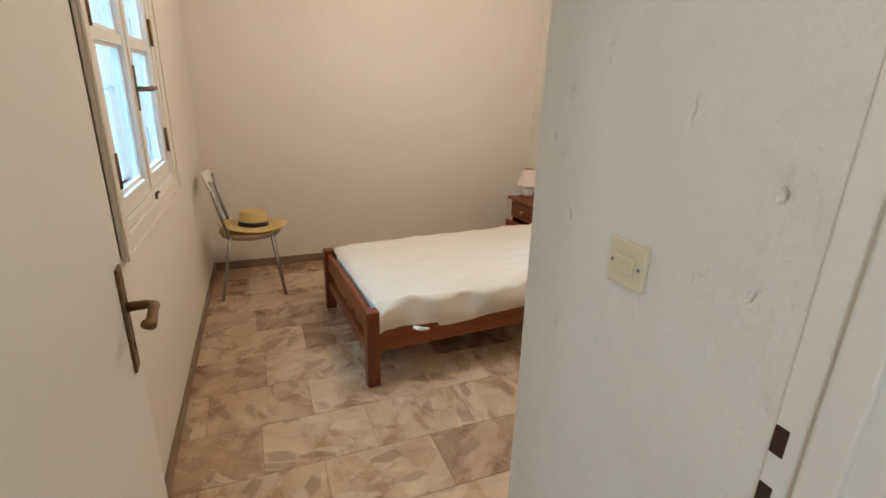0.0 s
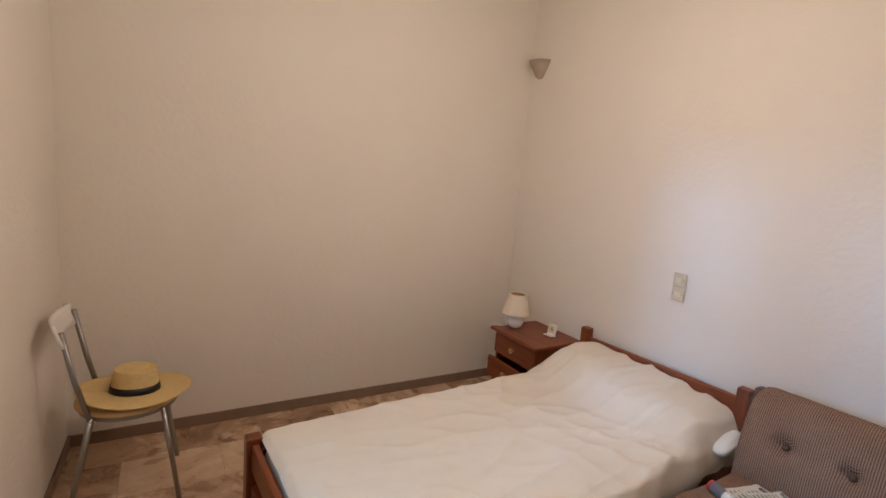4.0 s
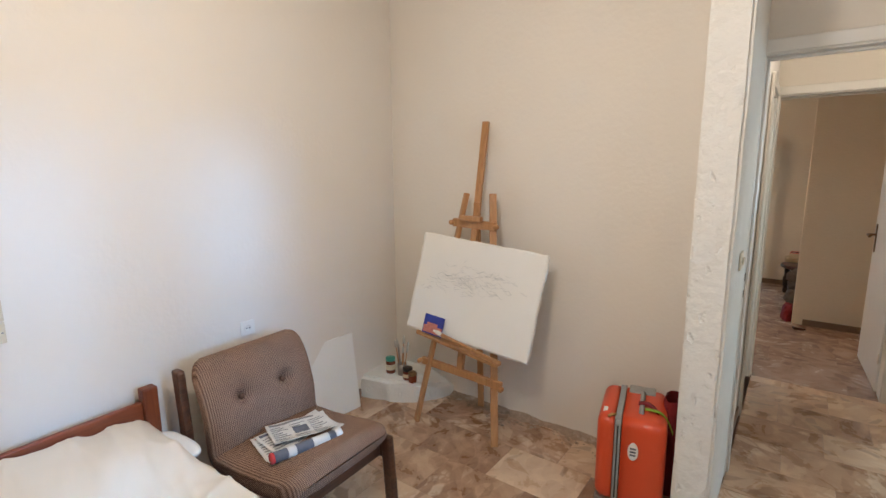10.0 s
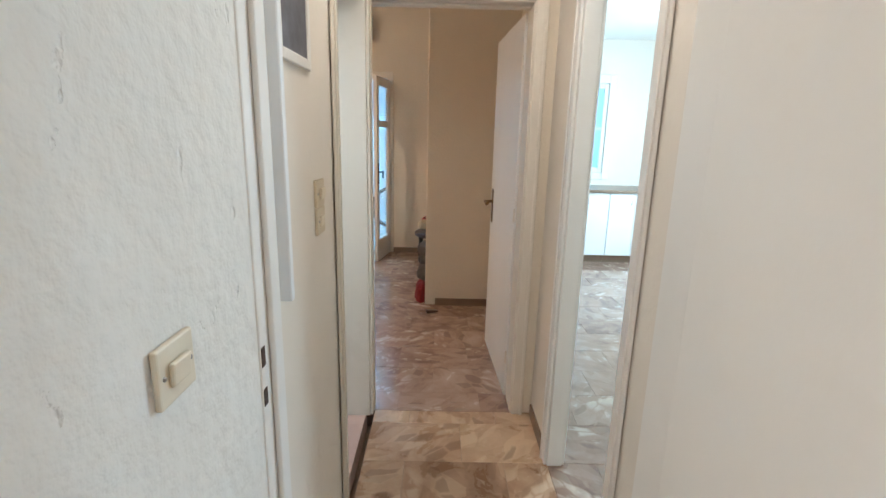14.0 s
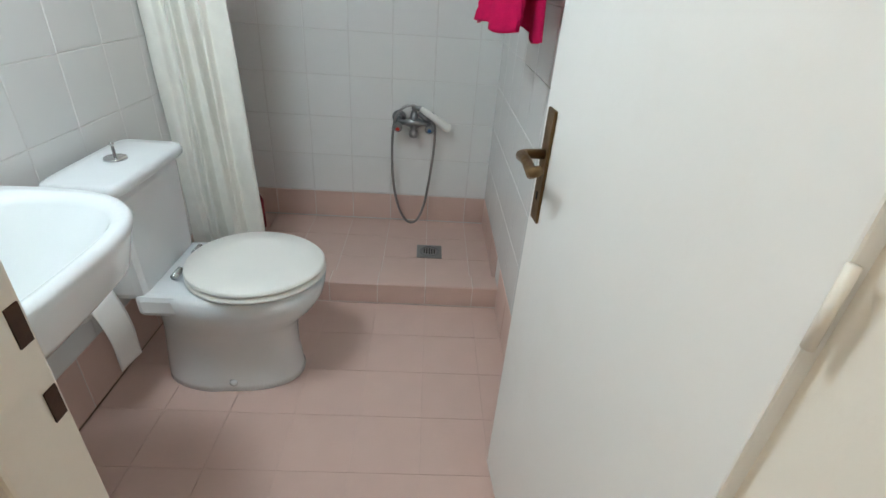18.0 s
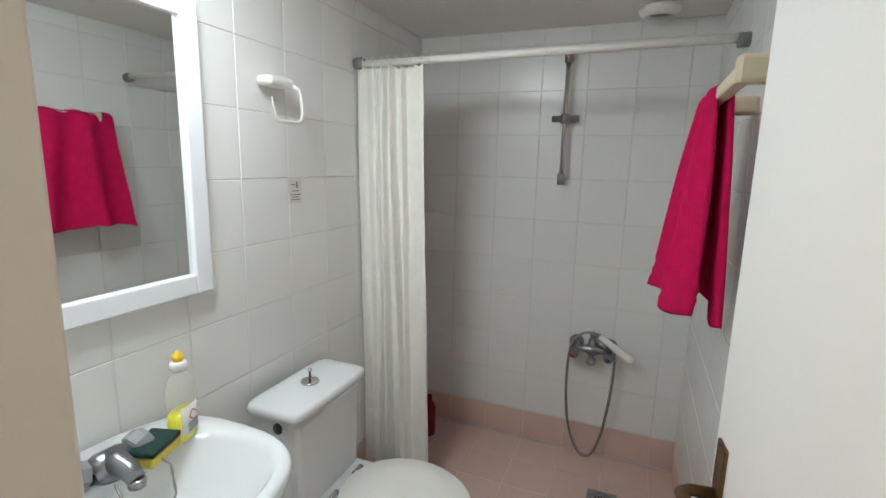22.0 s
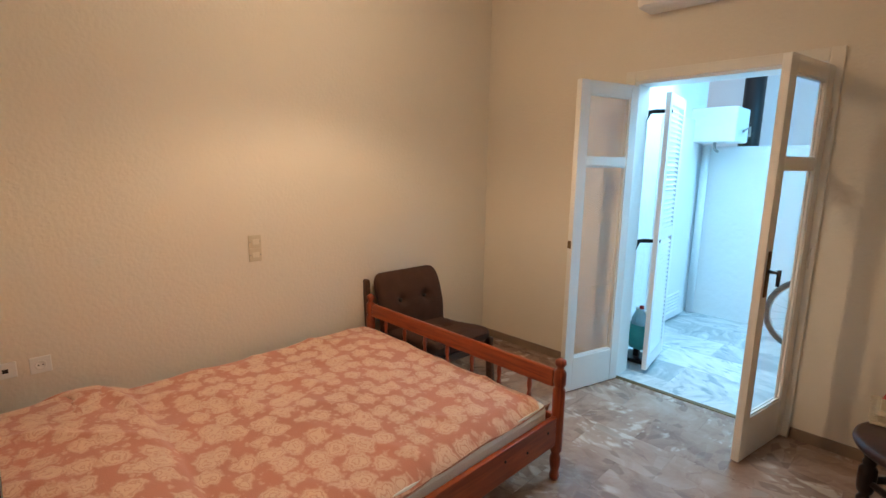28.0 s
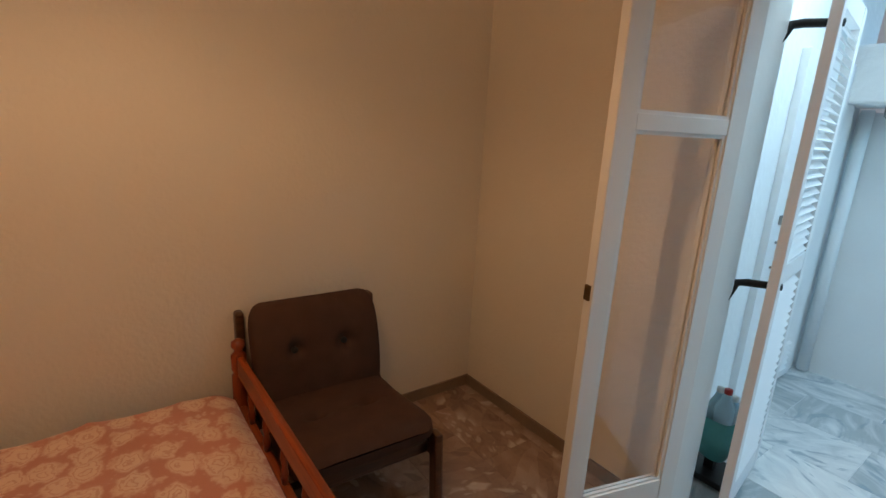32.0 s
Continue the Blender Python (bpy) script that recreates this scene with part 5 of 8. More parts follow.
def on_page(fn, u0, u1, v0, v1):
    """Ink lying on a sheet, between two corners of it."""
    return sheet(lambda u, v: fn(u0 + (u1 - u0) * u, v0 + (v1 - v0) * v) + Vector((0, 0, 0.0032)), 6, 3)


for k, (w, d, z0, turn, dx, dy) in enumerate(((0.33, 0.24, 0.002, 0, 0.0, 0.0), (0.31, 0.23, 0.012, 9, 0.02, 0.02), (0.27, 0.19, 0.022, -6, 0.035, 0.045))):
    fn, place = page(w, d, k, z0), pose(dx, dy, 0, 0, 0, turn)
    pg = part("page", moved(sheet(fn, 26, 20, 0.0015), place), PAPER, nw)
    for c in range(3):
        for i in range(9):
            if k == 2 and c == 1 and 2 < i < 7:
                continue
            v0 = 0.06 + i * 0.088
            part("text_line", moved(on_page(fn, 0.05 + c * 0.31, 0.05 + c * 0.31 + 0.26 - 0.05 * ((i * 7 + c) % 3), v0, v0 + 0.034), place), INK, pg)
    part("headline", moved(on_page(fn, 0.05, 0.80, 0.88, 0.95), place), (INK_R, PAPER_D, INK)[k], pg)
    if k == 2:
        part("photo", moved(on_page(fn, 0.38, 0.62, 0.34, 0.66), place), PAPER_D, pg, "small dark printed photograph")
roll = part("rolled_magazine", moved(tube([(-0.155, 0, 0), (0.155, 0.0, 0)], 0.022, 16), pose(-0.005, -0.118, 0.034, 0, 0, 3)), PAPER_D, nw, "rolled dark glossy magazine")
for x0, x1 in ((-0.09, -0.055), (0.02, 0.095), (0.125, 0.156)):
    part("rolled_edge", moved(tube([(x0, 0, 0), (x1, 0, 0)], 0.0226, 16), pose(-0.005, -0.118, 0.034, 0, 0, 3)), PAPER, roll)
part("rolled_edge", moved(tube([(-0.1565, 0, 0), (-0.146, 0, 0)], 0.0226, 16), pose(-0.005, -0.118, 0.034, 0, 0, 3)), INK_R, roll)


def metal_chair():
    c = thing("chair", pose(0.62, -3.20, 0, 0, 0, 90), "grey metal chair with round pale seat", "chair")
    # local +y is towards the wall behind the back; seat faces the room
    part("seat", lathe([(0.02, 0.435), (0.19, 0.435), (0.205, 0.445), (0.205, 0.455), (0.19, 0.465), (0.02, 0.460)], 32), STRAWSEAT, c)
    for sx in (-1, 1):
        part("leg", tube([(sx * 0.16, 0.13, 0.44), (sx * 0.18, 0.19, 0.0)], 0.011, 10), STEEL_G, c)
        part("leg", tube([(sx * 0.16, -0.13, 0.44), (sx * 0.17, -0.22, 0.0)], 0.011, 10), STEEL_G, c)
        part("back_post", tube([(sx * 0.16, -0.13, 0.42), (sx * 0.165, -0.175, 0.60), (sx * 0.165, -0.215, 0.82)], 0.011, 10), STEEL_G, c)
    part("seat_ring", tube([(0.185 * math.cos(a / 16 * math.pi), 0.185 * math.sin(a / 16 * math.pi), 0.428) for a in range(32)], 0.010, 8, True), STEEL_G, c)
    part("back_rail", sheet(lambda u, v: Vector(((u - 0.5) * 0.36, -0.20 - 0.03 * v - 0.03 * math.sin(u * math.pi), 0.76 + v * 0.09)), 16, 4, 0.012), IVORY_W, c, "pale curved back rail")
    return c


STRAWSEAT = mat("pale_wood_seat", (0.62, 0.42, 0.20), 0.6, var=0.1, scale=9, bump=0.05)
metal_chair()
ht = thing("straw_hat", pose(0.60, -3.19, 0.468, 2, -3, 0), "straw hat with a black band on the chair", "hat")
part("brim", sheet(lambda u, v: Vector((math.cos(u * 2 * math.pi) * (0.085 + v * 0.125) * 1.08, math.sin(u * 2 * math.pi) * (0.085 + v * 0.125), 0.008 + 0.02 * v * v * (0.4 + 0.6 * math.cos(u * 4 * math.pi)))), 48, 8, 0.004), STRAW, ht)
part("crown", sheet(lambda u, v: Vector((math.cos(u * 2 * math.pi) * 1.12, math.sin(u * 2 * math.pi), 0)) * (0.088 - 0.016 * v if v < 0.75 else 0.076 * max(0.02, math.sqrt(max(0, 1 - ((v - 0.75) / 0.25) ** 2)))) + Vector((0, 0, 0.008 + 0.105 * min(1, v / 0.8) - 0.022 * max(0, (v - 0.8) / 0.2) * (1 if abs(math.sin(u * 2 * math.pi)) < 0.7 else 0.4))), 40, 20), STRAW, ht)
part("band", sheet(lambda u, v: Vector((math.cos(u * 2 * math.pi) * 1.12, math.sin(u * 2 * math.pi), 0)) * (0.0905 - 0.005 * v) + Vector((0, 0, 0.012 + 0.030 * v)), 40, 2, 0.001), BLACK, ht, "black ribbon hat band")


def easel():
    e = thing("easel", pose(-1.335, -0.49, 0), "beech wood studio easel standing before the wall", "easel")
    # front legs lean back towards the head
    def bar(name, a, b, w, t):
        a, b = Vector(a), Vector(b)
        d = b - a
        bm = box((-w / 2, -t / 2, 0), (w / 2, t / 2, d.length), 0.003)
        q = d.to_track_quat("Z", "Y").to_matrix().to_4x4()
        return part(name, moved(bm, Matrix.Translation(a) @ q), BEECH, e)
    bar("front_leg", (-0.265, -0.02, 0), (-0.085, 0.27, 1.41), 0.042, 0.024)
    bar("front_leg", (0.275, 0.02, 0), (0.090, 0.28, 1.41), 0.042, 0.024)
    bar("mast", (0.0, 0.09, 0.42), (-0.01, 0.36, 1.83), 0.040, 0.024)
    bar("rear_leg", (-0.04, 0.38, 0.0), (0.0, 0.25, 1.36), 0.038, 0.024)
    bar("cross_bar", (-0.275, 0.06, 0.375), (0.285, 0.075, 0.345), 0.026, 0.045)
    bar("top_clamp", (-0.15, 0.225, 1.235), (0.15, 0.225, 1.225), 0.024, 0.05)
    bar("tray_post", (0.0, 0.075, 0.36), (0.0, 0.105, 0.55), 0.04, 0.03)
    bar("tray", (-0.29, 0.045, 0.565), (0.29, 0.03, 0.49), 0.055, 0.022)
    bar("clamp_block", (-0.07, 0.19, 1.27), (0.07, 0.19, 1.265), 0.03, 0.03)
    for x, z in ((-0.28, 0.375), (0.30, 0.345), (0.155, 1.225), (-0.155, 1.235)):
        part("knob", moved(lathe([(0.015, 0), (0.016, 0.010), (0.014, 0.024), (0.008, 0.028)], 14), pose(x, 0.05 if z < 1 else 0.22, z, 90, 0, 0)), BEECH, e)
    return e


easel()
CHARCOAL = mat("pencil_grey", (0.54, 0.54, 0.52), 0.9, var=0.3, scale=40)
cv = thing("canvas", pose(-1.305, -0.42, 0.545, -13.5, 5.0, 3), "large white canvas with a faint pencil sketch", "canvas")
bm = bmesh.new()
bm_box(bm, (-0.41, -0.018, 0.0), (0.41, 0.004, 0.60))
bmesh.ops.subdivide_edges(bm, edges=list(bm.edges), cuts=47, use_grid_fill=True)
for v in bm.verts:
    # deckled edges of the loose primed cloth
    x, z = v.co.x, v.co.z
    if abs(x) > 0.405:
        v.co.x += math.copysign(0.006, x) * n2(z, x, 22.0, 2.0) + (0.010 * n2(z, 0, 9.0, 5.0) if x > 0 else 0.003 * n2(z, 0, 9.0))
    if z < 0.005 or z > 0.595:
        v.co.z += 0.005 * n2(x, z, 18.0, 7.0) + 0.004 * n2(x, z, 5.0, 8.0)
    v.co.y += 0.0025 * n2(x, z, 3.0, 4.0)
for f in bm.faces:
    f.smooth = True
part("board", bm, CANVAS, cv)
rnd = random.Random(5)
bm = bmesh.new()
for i in range(120):
    x = rnd.gauss(-0.05, 0.20)
    if not -0.37 < x < 0.33:
        continue
    z = 0.335 + 0.06 * math.sin(x * 4.5 + 0.8) - 0.13 * max(0, x) + rnd.gauss(0, 0.040)
    L, a, w, ph = rnd.uniform(0.02, 0.10), rnd.gauss(-0.05, 0.16), rnd.uniform(0.0005, 0.0011), rnd.uniform(0, 6)
    if i % 6 == 0:
        L, a = rnd.uniform(0.015, 0.035), rnd.choice((-1, 1)) * rnd.uniform(0.7, 1.4)
    row = []
    for k in range(9):
        d = L * (k / 8 - 0.5)
        px, pz = x + d * math.cos(a), z + d * math.sin(a) + 0.006 * math.sin(ph + k * 0.9) * L / 0.06
        row.append((bm.verts.new((px, -0.0214, pz - w)), bm.verts.new((px, -0.0214, pz + w))))
    for p, q in zip(row, row[1:]):
        bm.faces.new((p[0], q[0], q[1], p[1]))
tagged(part("sketch", bm, CHARCOAL, cv), "faint grey pencil sketch lines", kind="stuff")
BLUE = mat("postcard_blue", (0.03, 0.05, 0.32), 0.5, var=0.5, scale=22, bump=0)
PINKC = mat("postcard_pink", (0.55, 0.20, 0.16), 0.5, var=0.5, scale=45, bump=0)
pc = thing("postcard", pose(-1.50, -0.478, 0.575, -14, 6, 3), "blue and pink postcard leaning on the canvas", "postcard")
part("card", box((-0.07, -0.003, 0.0), (0.07, 0.0, 0.115)), BLUE, pc)
part("picture", boxes(((-0.065, -0.0042, 0.008), (0.065, -0.003, 0.05)), ((-0.045, -0.0042, 0.05), (0.03, -0.003, 0.068))), PINKC, pc)
br = thing("paint_brush", pose(-1.225, -0.505, 0.560, 0, 14, 2), "long wooden paint brush resting on the easel tray", "brush")
part("shaft", tube([(-0.18, 0, 0), (0.19, 0, 0.012)], [0.011, 0.008], 10), BEECH, br)
part("bristles", tube([(-0.24, 0, 0.002), (-0.205, 0, 0.002), (-0.18, 0, 0)], [0.006, 0.013, 0.012], 10), SHEET, br, "pale bristles")

# low plastered ledge in the corner, with paints
bm = prism([(-2.17, -0.50), (-1.90, -0.43), (-1.76, -0.34), (-1.67, -0.22), (-1.62, EY), (-2.17, EY)], 0, 0.152)
bmesh.ops.bevel(bm, geom=[e for e in bm.edges if e.verts[0].co.z > 0.1 and e.verts[1].co.z > 0.1], offset=0.022, segments=3, affect="EDGES")
bmesh.ops.triangulate(bm, faces=list(bm.faces))
bmesh.ops.subdivide_edges(bm, edges=list(bm.edges), cuts=5, use_grid_fill=True)
for v in bm.verts:
    if v.co.z > 0.02:
        v.co.z *= 1.0 - 0.50 * max(0.0, v.co.x + 1.80) / 0.20
    v.co += Vector((0.010 * n2(v.co.y, v.co.z, 9), 0.012 * n2(v.co.x, v.co.z, 9, 3), 0.006 * n2(v.co.x, v.co.y, 9, 5)))
structure("ledge", bm, PLASTER_R, "low rough plastered ledge in the corner", "ledge")
MORTAR = mat("crumbled_mortar", (0.36, 0.27, 0.20), 0.95, var=0.45, scale=38, bump=0.9, bscale=70, stain=0.6, stain_color=(0.66, 0.60, 0.52, 1), stain_scale=14)
structure("mortar_edge", sheet(lambda u, v: Vector((-1.64 + u * 1.50, EY + 0.004 - v * (0.045 + 0.035 * n2(u * 9, 0, 1.0, 3.0) + 0.02 * n2(u * 40, 0, 1.0, 6.0)), 0.0008 + (0.030 + 0.016 * n2(u * 12, 2, 1.0)) * (1 - v) ** 1.6 + 0.004 * n2(u * 70, v * 6, 1.0, 9.0) * (1 - v))), 220, 8), MORTAR, "crumbled brown mortar where wall and floor meet", "trim")
bm = bmesh.new()
rnd = random.Random(17)
for i in range(110):
    r = bmesh.ops.create_icosphere(bm, subdivisions=1, radius=1.0)
    k = rnd.uniform(0.003, 0.011)
    bmesh.ops.scale(bm, vec=(k * rnd.uniform(0.8, 1.8), k, k * 0.55), verts=r["verts"])
    bmesh.ops.translate(bm, vec=(rnd.uniform(-1.75, -0.45), EY - 0.03 - abs(rnd.gauss(0, 0.06)), k * 0.4), verts=r["verts"])
tagged(part("mortar_crumbs", bm, MORTAR), "crumbs of fallen mortar along the wall", "debris", kind="stuff")
bd = thing("panel_board", pose(-2.035, -0.74, 0.0, 0, -7.5, -4), "white panel board leaning on the wall", "board")
part("panel", box((0.0, -0.19, 0.0), (0.012, 0.15, 0.50), 0.002), CANVAS, bd)
TEAL = mat("teal_lid", (0.05, 0.30, 0.24), 0.4)
BROWNJ = mat("brown_jar", (0.16, 0.035, 0.015), 0.25, var=0.4, scale=12)
for x, y, r, h_, lid in ((-1.99, -0.32, 0.033, 0.085, TEAL), (-1.825, -0.33, 0.033, 0.055, BLACK), (-1.765, -0.35, 0.028, 0.045, BRASS)):
    j = thing("paint_jar", pose(x, y, 0.152), "small jar of brown paint on the plaster ledge", "jar", "paint jars")
    part("jar", lathe([(r * 0.95, 0), (r, 0.004), (r, h_), (r * 0.85, h_ + 0.006)], 20), BROWNJ, j)
    part("label", lathe([(r * 1.01, h_ * 0.3), (r * 1.01, h_ * 0.75)], 20, False), IVORY, j) if lid is not BRASS else None
    part("lid", lathe([(r * 1.02, h_ + 0.004), (r * 1.04, h_ + 0.02), (r * 0.9, h_ + 0.026)], 20), lid, j)
bj = thing("brush_jar", pose(-1.90, -0.30, 0.152), "glass jar holding a bunch of paint brushes", "jar")
part("jar", lathe([(0.030, 0), (0.033, 0.004), (0.033, 0.08), (0.030, 0.08)], 20), STEEL_G, bj)
for i in range(7):
    a = i * 0.9
    tip = Vector((0.045 * math.cos(a), 0.03 * math.sin(a), 0.17 + 0.02 * (i % 3)))
    b = part("brush", tube([Vector((0.015 * math.cos(a), 0.015 * math.sin(a), 0.01)), tip], 0.004, 6), STEEL_G if i % 2 else BEECH, bj)
    part("bristles", tube([tip, tip * 1.16, tip * 1.28], [0.007, 0.009, 0.003], 6), CHARCOAL, b)

GREEN = mat("lime_green", (0.30, 0.45, 0.04), 0.6)
CLOTH_R = mat("dark_red_cloth", (0.20, 0.010, 0.014), 0.9, var=0.25, scale=25, bump=0.4, bscale=60)
GREY_P = mat("grey_trim", (0.30, 0.30, 0.29), 0.5, var=0.1)


def suitcase():
    s = thing("suitcase", pose(-0.335, -0.42, 0, 0, 0, 12), "orange-red hard shell cabin suitcase with grey zip band", "suitcase")
    w, d, h0, h1 = 0.145, 0.19, 0.06, 0.47
    zc = -0.055                                  # the zip runs off centre

    def shell(x0, x1, outer):
        bm = box((x0, -d, h0), (x1, d, h1))
        bmesh.ops.bevel(bm, geom=[e for e in bm.edges if any(abs(v.co.x - outer) < 1e-5 for v in e.verts)], offset=0.045, segments=5, affect="EDGES", profile=0.5)
        for f in bm.faces:
            f.smooth = True
        return bm
    part("shell", shell(-w, zc - 0.016, -w), RED, s)
    part("shell", shell(zc + 0.016, w, w), RED, s)
    part("zip_band", box((zc - 0.018, -d - 0.004, h0 - 0.004), (zc + 0.018, d + 0.004, h1 + 0.005), 0.03), GREY_P, s, "grey zip band round the shell")
    part("zip_teeth", box((zc - 0.003, -d - 0.006, h0 + 0.03), (zc + 0.003, -d + 0.02, h1 - 0.03), 0.001), BLACK, s)
    bad = part("badge", moved(lathe([(0.022, 0), (0.022, 0.004), (0.018, 0.006)], 20), pose(0.012, -d, 0.33, 90, 0, 0) @ Matrix.Diagonal((1, 1.9, 1, 1))), IVORY_W, s, "white oval badge with dark lettering bars")
    for i in range(3):
        part("badge_bar", box((0.000, -d - 0.008, 0.312 + i * 0.015), (0.024, -d - 0.005, 0.319 + i * 0.015)), PAPER_D, bad)
    part("handle", tube([(0.035, -0.10, h1 - 0.004), (0.035, -0.09, h1 + 0.014), (0.035, 0.0, h1 + 0.020), (0.035, 0.09, h1 + 0.014), (0.035, 0.10, h1 - 0.004)], 0.011, 10), GREY_P, s)
    part("trolley_base", box((-0.03, 0.10, h1 - 0.02), (0.09, 0.185, h1 + 0.006), 0.006), GREY_P, s)
    part("zip_pull", tube([(zc - 0.01, -d + 0.03, h1 + 0.006), (zc - 0.03, -d + 0.02, h1 + 0.004), (zc - 0.045, -d + 0.015, h1 - 0.004)], [0.004, 0.007, 0.006], 8), BRASS_B, s)
    part("luggage_tag", box((-0.125, -0.13, h1 - 0.012), (-0.09, -0.09, h1 - 0.001), 0.001), IVORY_W, s)
    part("green_strap", sheet(lambda u, v: Vector((0.05 + 0.12 * u, -0.10 + 0.05 * u + 0.022 * (v - 0.5), h1 + 0.026 - 0.02 * u - 0.10 * u ** 4)), 14, 2, 0.003), GREEN, s, "lime green strap")
    part("red_strap", sheet(lambda u, v: Vector((0.02 + 0.15 * math.sin(u * 1.6), -0.06 + 0.02 * math.sin(u * 9) + 0.035 * (v - 0.5), h1 + 0.03 - 0.25 * u ** 2.2)), 20, 2, 0.004), CLOTH_R, s, "dark red cloth strap")
    for x in (-0.12, 0.12):
        for y in (-0.16, 0.16):
            wheel = part("castor", box((x - 0.022, y - 0.022, 0.038), (x + 0.022, y + 0.022, 0.066), 0.006), STEEL_G, s)
            part("wheel", moved(lathe([(0.021, -0.012), (0.024, -0.006), (0.024, 0.006), (0.021, 0.012)], 18), pose(x, y, 0.0245, 0, 90, 0)), BLACK, wheel)
    return s


suitcase()
bg_ = thing("bag", pose(-0.19, -0.30, 0.0), "dark red cloth bag slung behind the suitcase", "bag")
part("cloth", sheet(lambda u, v: Vector((0.055 * math.cos(u * 6.283) * (0.55 + 0.45 * math.sin(v * 3.0)) + 0.015 * n2(u * 4, v * 4), 0.12 * math.sin(u * 6.283) * (0.5 + 0.5 * math.sin(v * 3.0)), 0.012 + v * 0.48 + 0.01 * n2(u * 5, v * 3, 1, 7))), 32, 20), CLOTH_R, bg_)
stk = thing("walking_stick", pose(-0.17, -0.165, 0.0, 2, 1, 0), "thin dark wooden stick leaning in the corner", "stick")
part("stick", tube([(0, 0, 0), (0, 0.06, 0.95)], 0.008, 8), WALNUT, stk)

# fuse box and latch marks in the hall
fb = thing("fuse_box", pose(0.0, 0.355, 1.60), "fuse box with dark glass door set in the hall wall", "fuse box")
part("frame", boxes(((0.0, -0.125, 0.0), (0.012, -0.10, 0.42), 0.003), ((0.0, 0.10, 0.0), (0.012, 0.125, 0.42), 0.003), ((0.0, -0.10, 0.0), (0.012, 0.10, 0.025), 0.003), ((0.0, -0.10, 0.395), (0.012, 0.10, 0.42), 0.003)), PAINT, fb)
part("door", box((0.001, -0.10, 0.025), (0.008, 0.10, 0.395)), PAPER_D, fb, "dark smoked door")
part("knob", moved(lathe([(0.007, 0), (0.009, 0.012), (0.004, 0.016)], 12), pose(0.008, -0.07, 0.2, 0, 90, 0)), BRASS_B, fb)
switch_plate("wall_socket", WINDOW_M @ pose(-0.001, 0.80, 0.71, 90, 0, -90), 1, "white round wall socket under the window", sock=True)

# ---- bathroom ----
BEFORE = set(scene.objects)
CX = -1.66            # front face of the shower kerb
tiled_floor("floor_bath", CX + 0.1, -0.02, MY, TY, 0.20, 0.20, TILE_P, GROUT_P, "matt pink tile bathroom floor", oy=MY, shift=0.0, gap=0.0006, edge=0.0003)
tiled_floor("floor_shower", BX, CX - 0.10, MY, TY, 0.20, 0.20, TILE_P, GROUT_S, "pink tiled shower tray floor", oy=MY, shift=0.0, z=0.055, gap=0.003)
GROUT_K = mat("limescaled_grout", (0.76, 0.67, 0.61), 0.9, var=0.15, scale=24)
structure("kerb", box((CX - 0.10, MY, -0.02), (CX - 0.006, TY, 0.094), 0.002), GROUT_K, "pink tiled shower kerb", "kerb")
kb = bpy.data.objects["kerb"]
wall_tiles(kb, MY, TY, 0.0, 0.10, 0.20, 0.10, lambda u, z: pose(CX - 0.006, u, z, 90, 0, 90), TILE_P, gap=0.004)
wall_tiles(kb, MY, TY, CX - 0.10, CX, 0.20, 0.10, lambda u, z: pose(z, u, 0.094, 0, 0, 90), TILE_P)
ws, wm = bpy.data.objects["wall_shower"], bpy.data.objects["wall_mirror_side"]
wt = structure("wall_towel_side", box((BX - 0.006, TY - 0.016, 0), (-0.245, TY - 0.0065, HB)), GROUT_W, "grouted bathroom wall by the towel", "wall")
wall_tiles(ws, MY, TY, 0.205, HB, 0.20, 0.195, lambda u, z: pose(BX - 0.006, u, z, 90, 0, 90), TILE_W)
wall_tiles(ws, MY, TY, 0.055, 0.20, 0.20, 0.145, lambda u, z: pose(BX - 0.006, u, z, 90, 0, 90), TILE_P)
wall_tiles(wm, BX, -0.25, 0.205, HB, 0.20, 0.195, lambda u, z: pose(u, MY - 0.006, z, 90, 0, 180), TILE_W)
wall_tiles(wm, CX, -0.25, 0.0, 0.20, 0.20, 0.20, lambda u, z: pose(u, MY - 0.006, z, 90, 0, 180), TILE_P)
wall_tiles(wm, BX, CX - 0.1, 0.055, 0.20, 0.20, 0.145, lambda u, z: pose(u, MY - 0.006, z, 90, 0, 180), TILE_P)
wall_tiles(wt, BX, -0.25, 0.205, HB, 0.20, 0.195, lambda u, z: pose(u, TY - 0.0165, z, 90, 0, 0), TILE_W)
wall_tiles(wt, CX, -0.25, 0.0, 0.20, 0.20, 0.20, lambda u, z: pose(u, TY - 0.0165, z, 90, 0, 0), TILE_P)
wall_tiles(wt, BX, CX - 0.1, 0.055, 0.20, 0.20, 0.145, lambda u, z: pose(u, TY - 0.0165, z, 90, 0, 0), TILE_P)
BEFORE_DOOR = structure("wall_bath_door_side", boxes(((-0.152, MY, 0), (-0.141, 0.75, HB))), TILE_W, "white tiled wall beside the bathroom door", "wall")


def superpt(a, n):
    c, s = math.cos(a), math.sin(a)
    return math.copysign(abs(c) ** n, c), math.copysign(abs(s) ** n, s)


def rings_mesh(rings, close_top=True, close_bottom=True, smooth=True):
    bm = bmesh.new()
    vs = [[bm.verts.new(p) for p in r] for r in rings]
    n = len(vs[0])
    for a, b in zip(vs, vs[1:]):
        for i in range(n):
            bm.faces.new((a[i], a[(i + 1) % n], b[(i + 1) % n], b[i])).smooth = smooth
    if close_bottom:
        bm.faces.new(list(reversed(vs[0]))).smooth = smooth
    if close_top:
        bm.faces.new(vs[-1]).smooth = smooth
    return bm


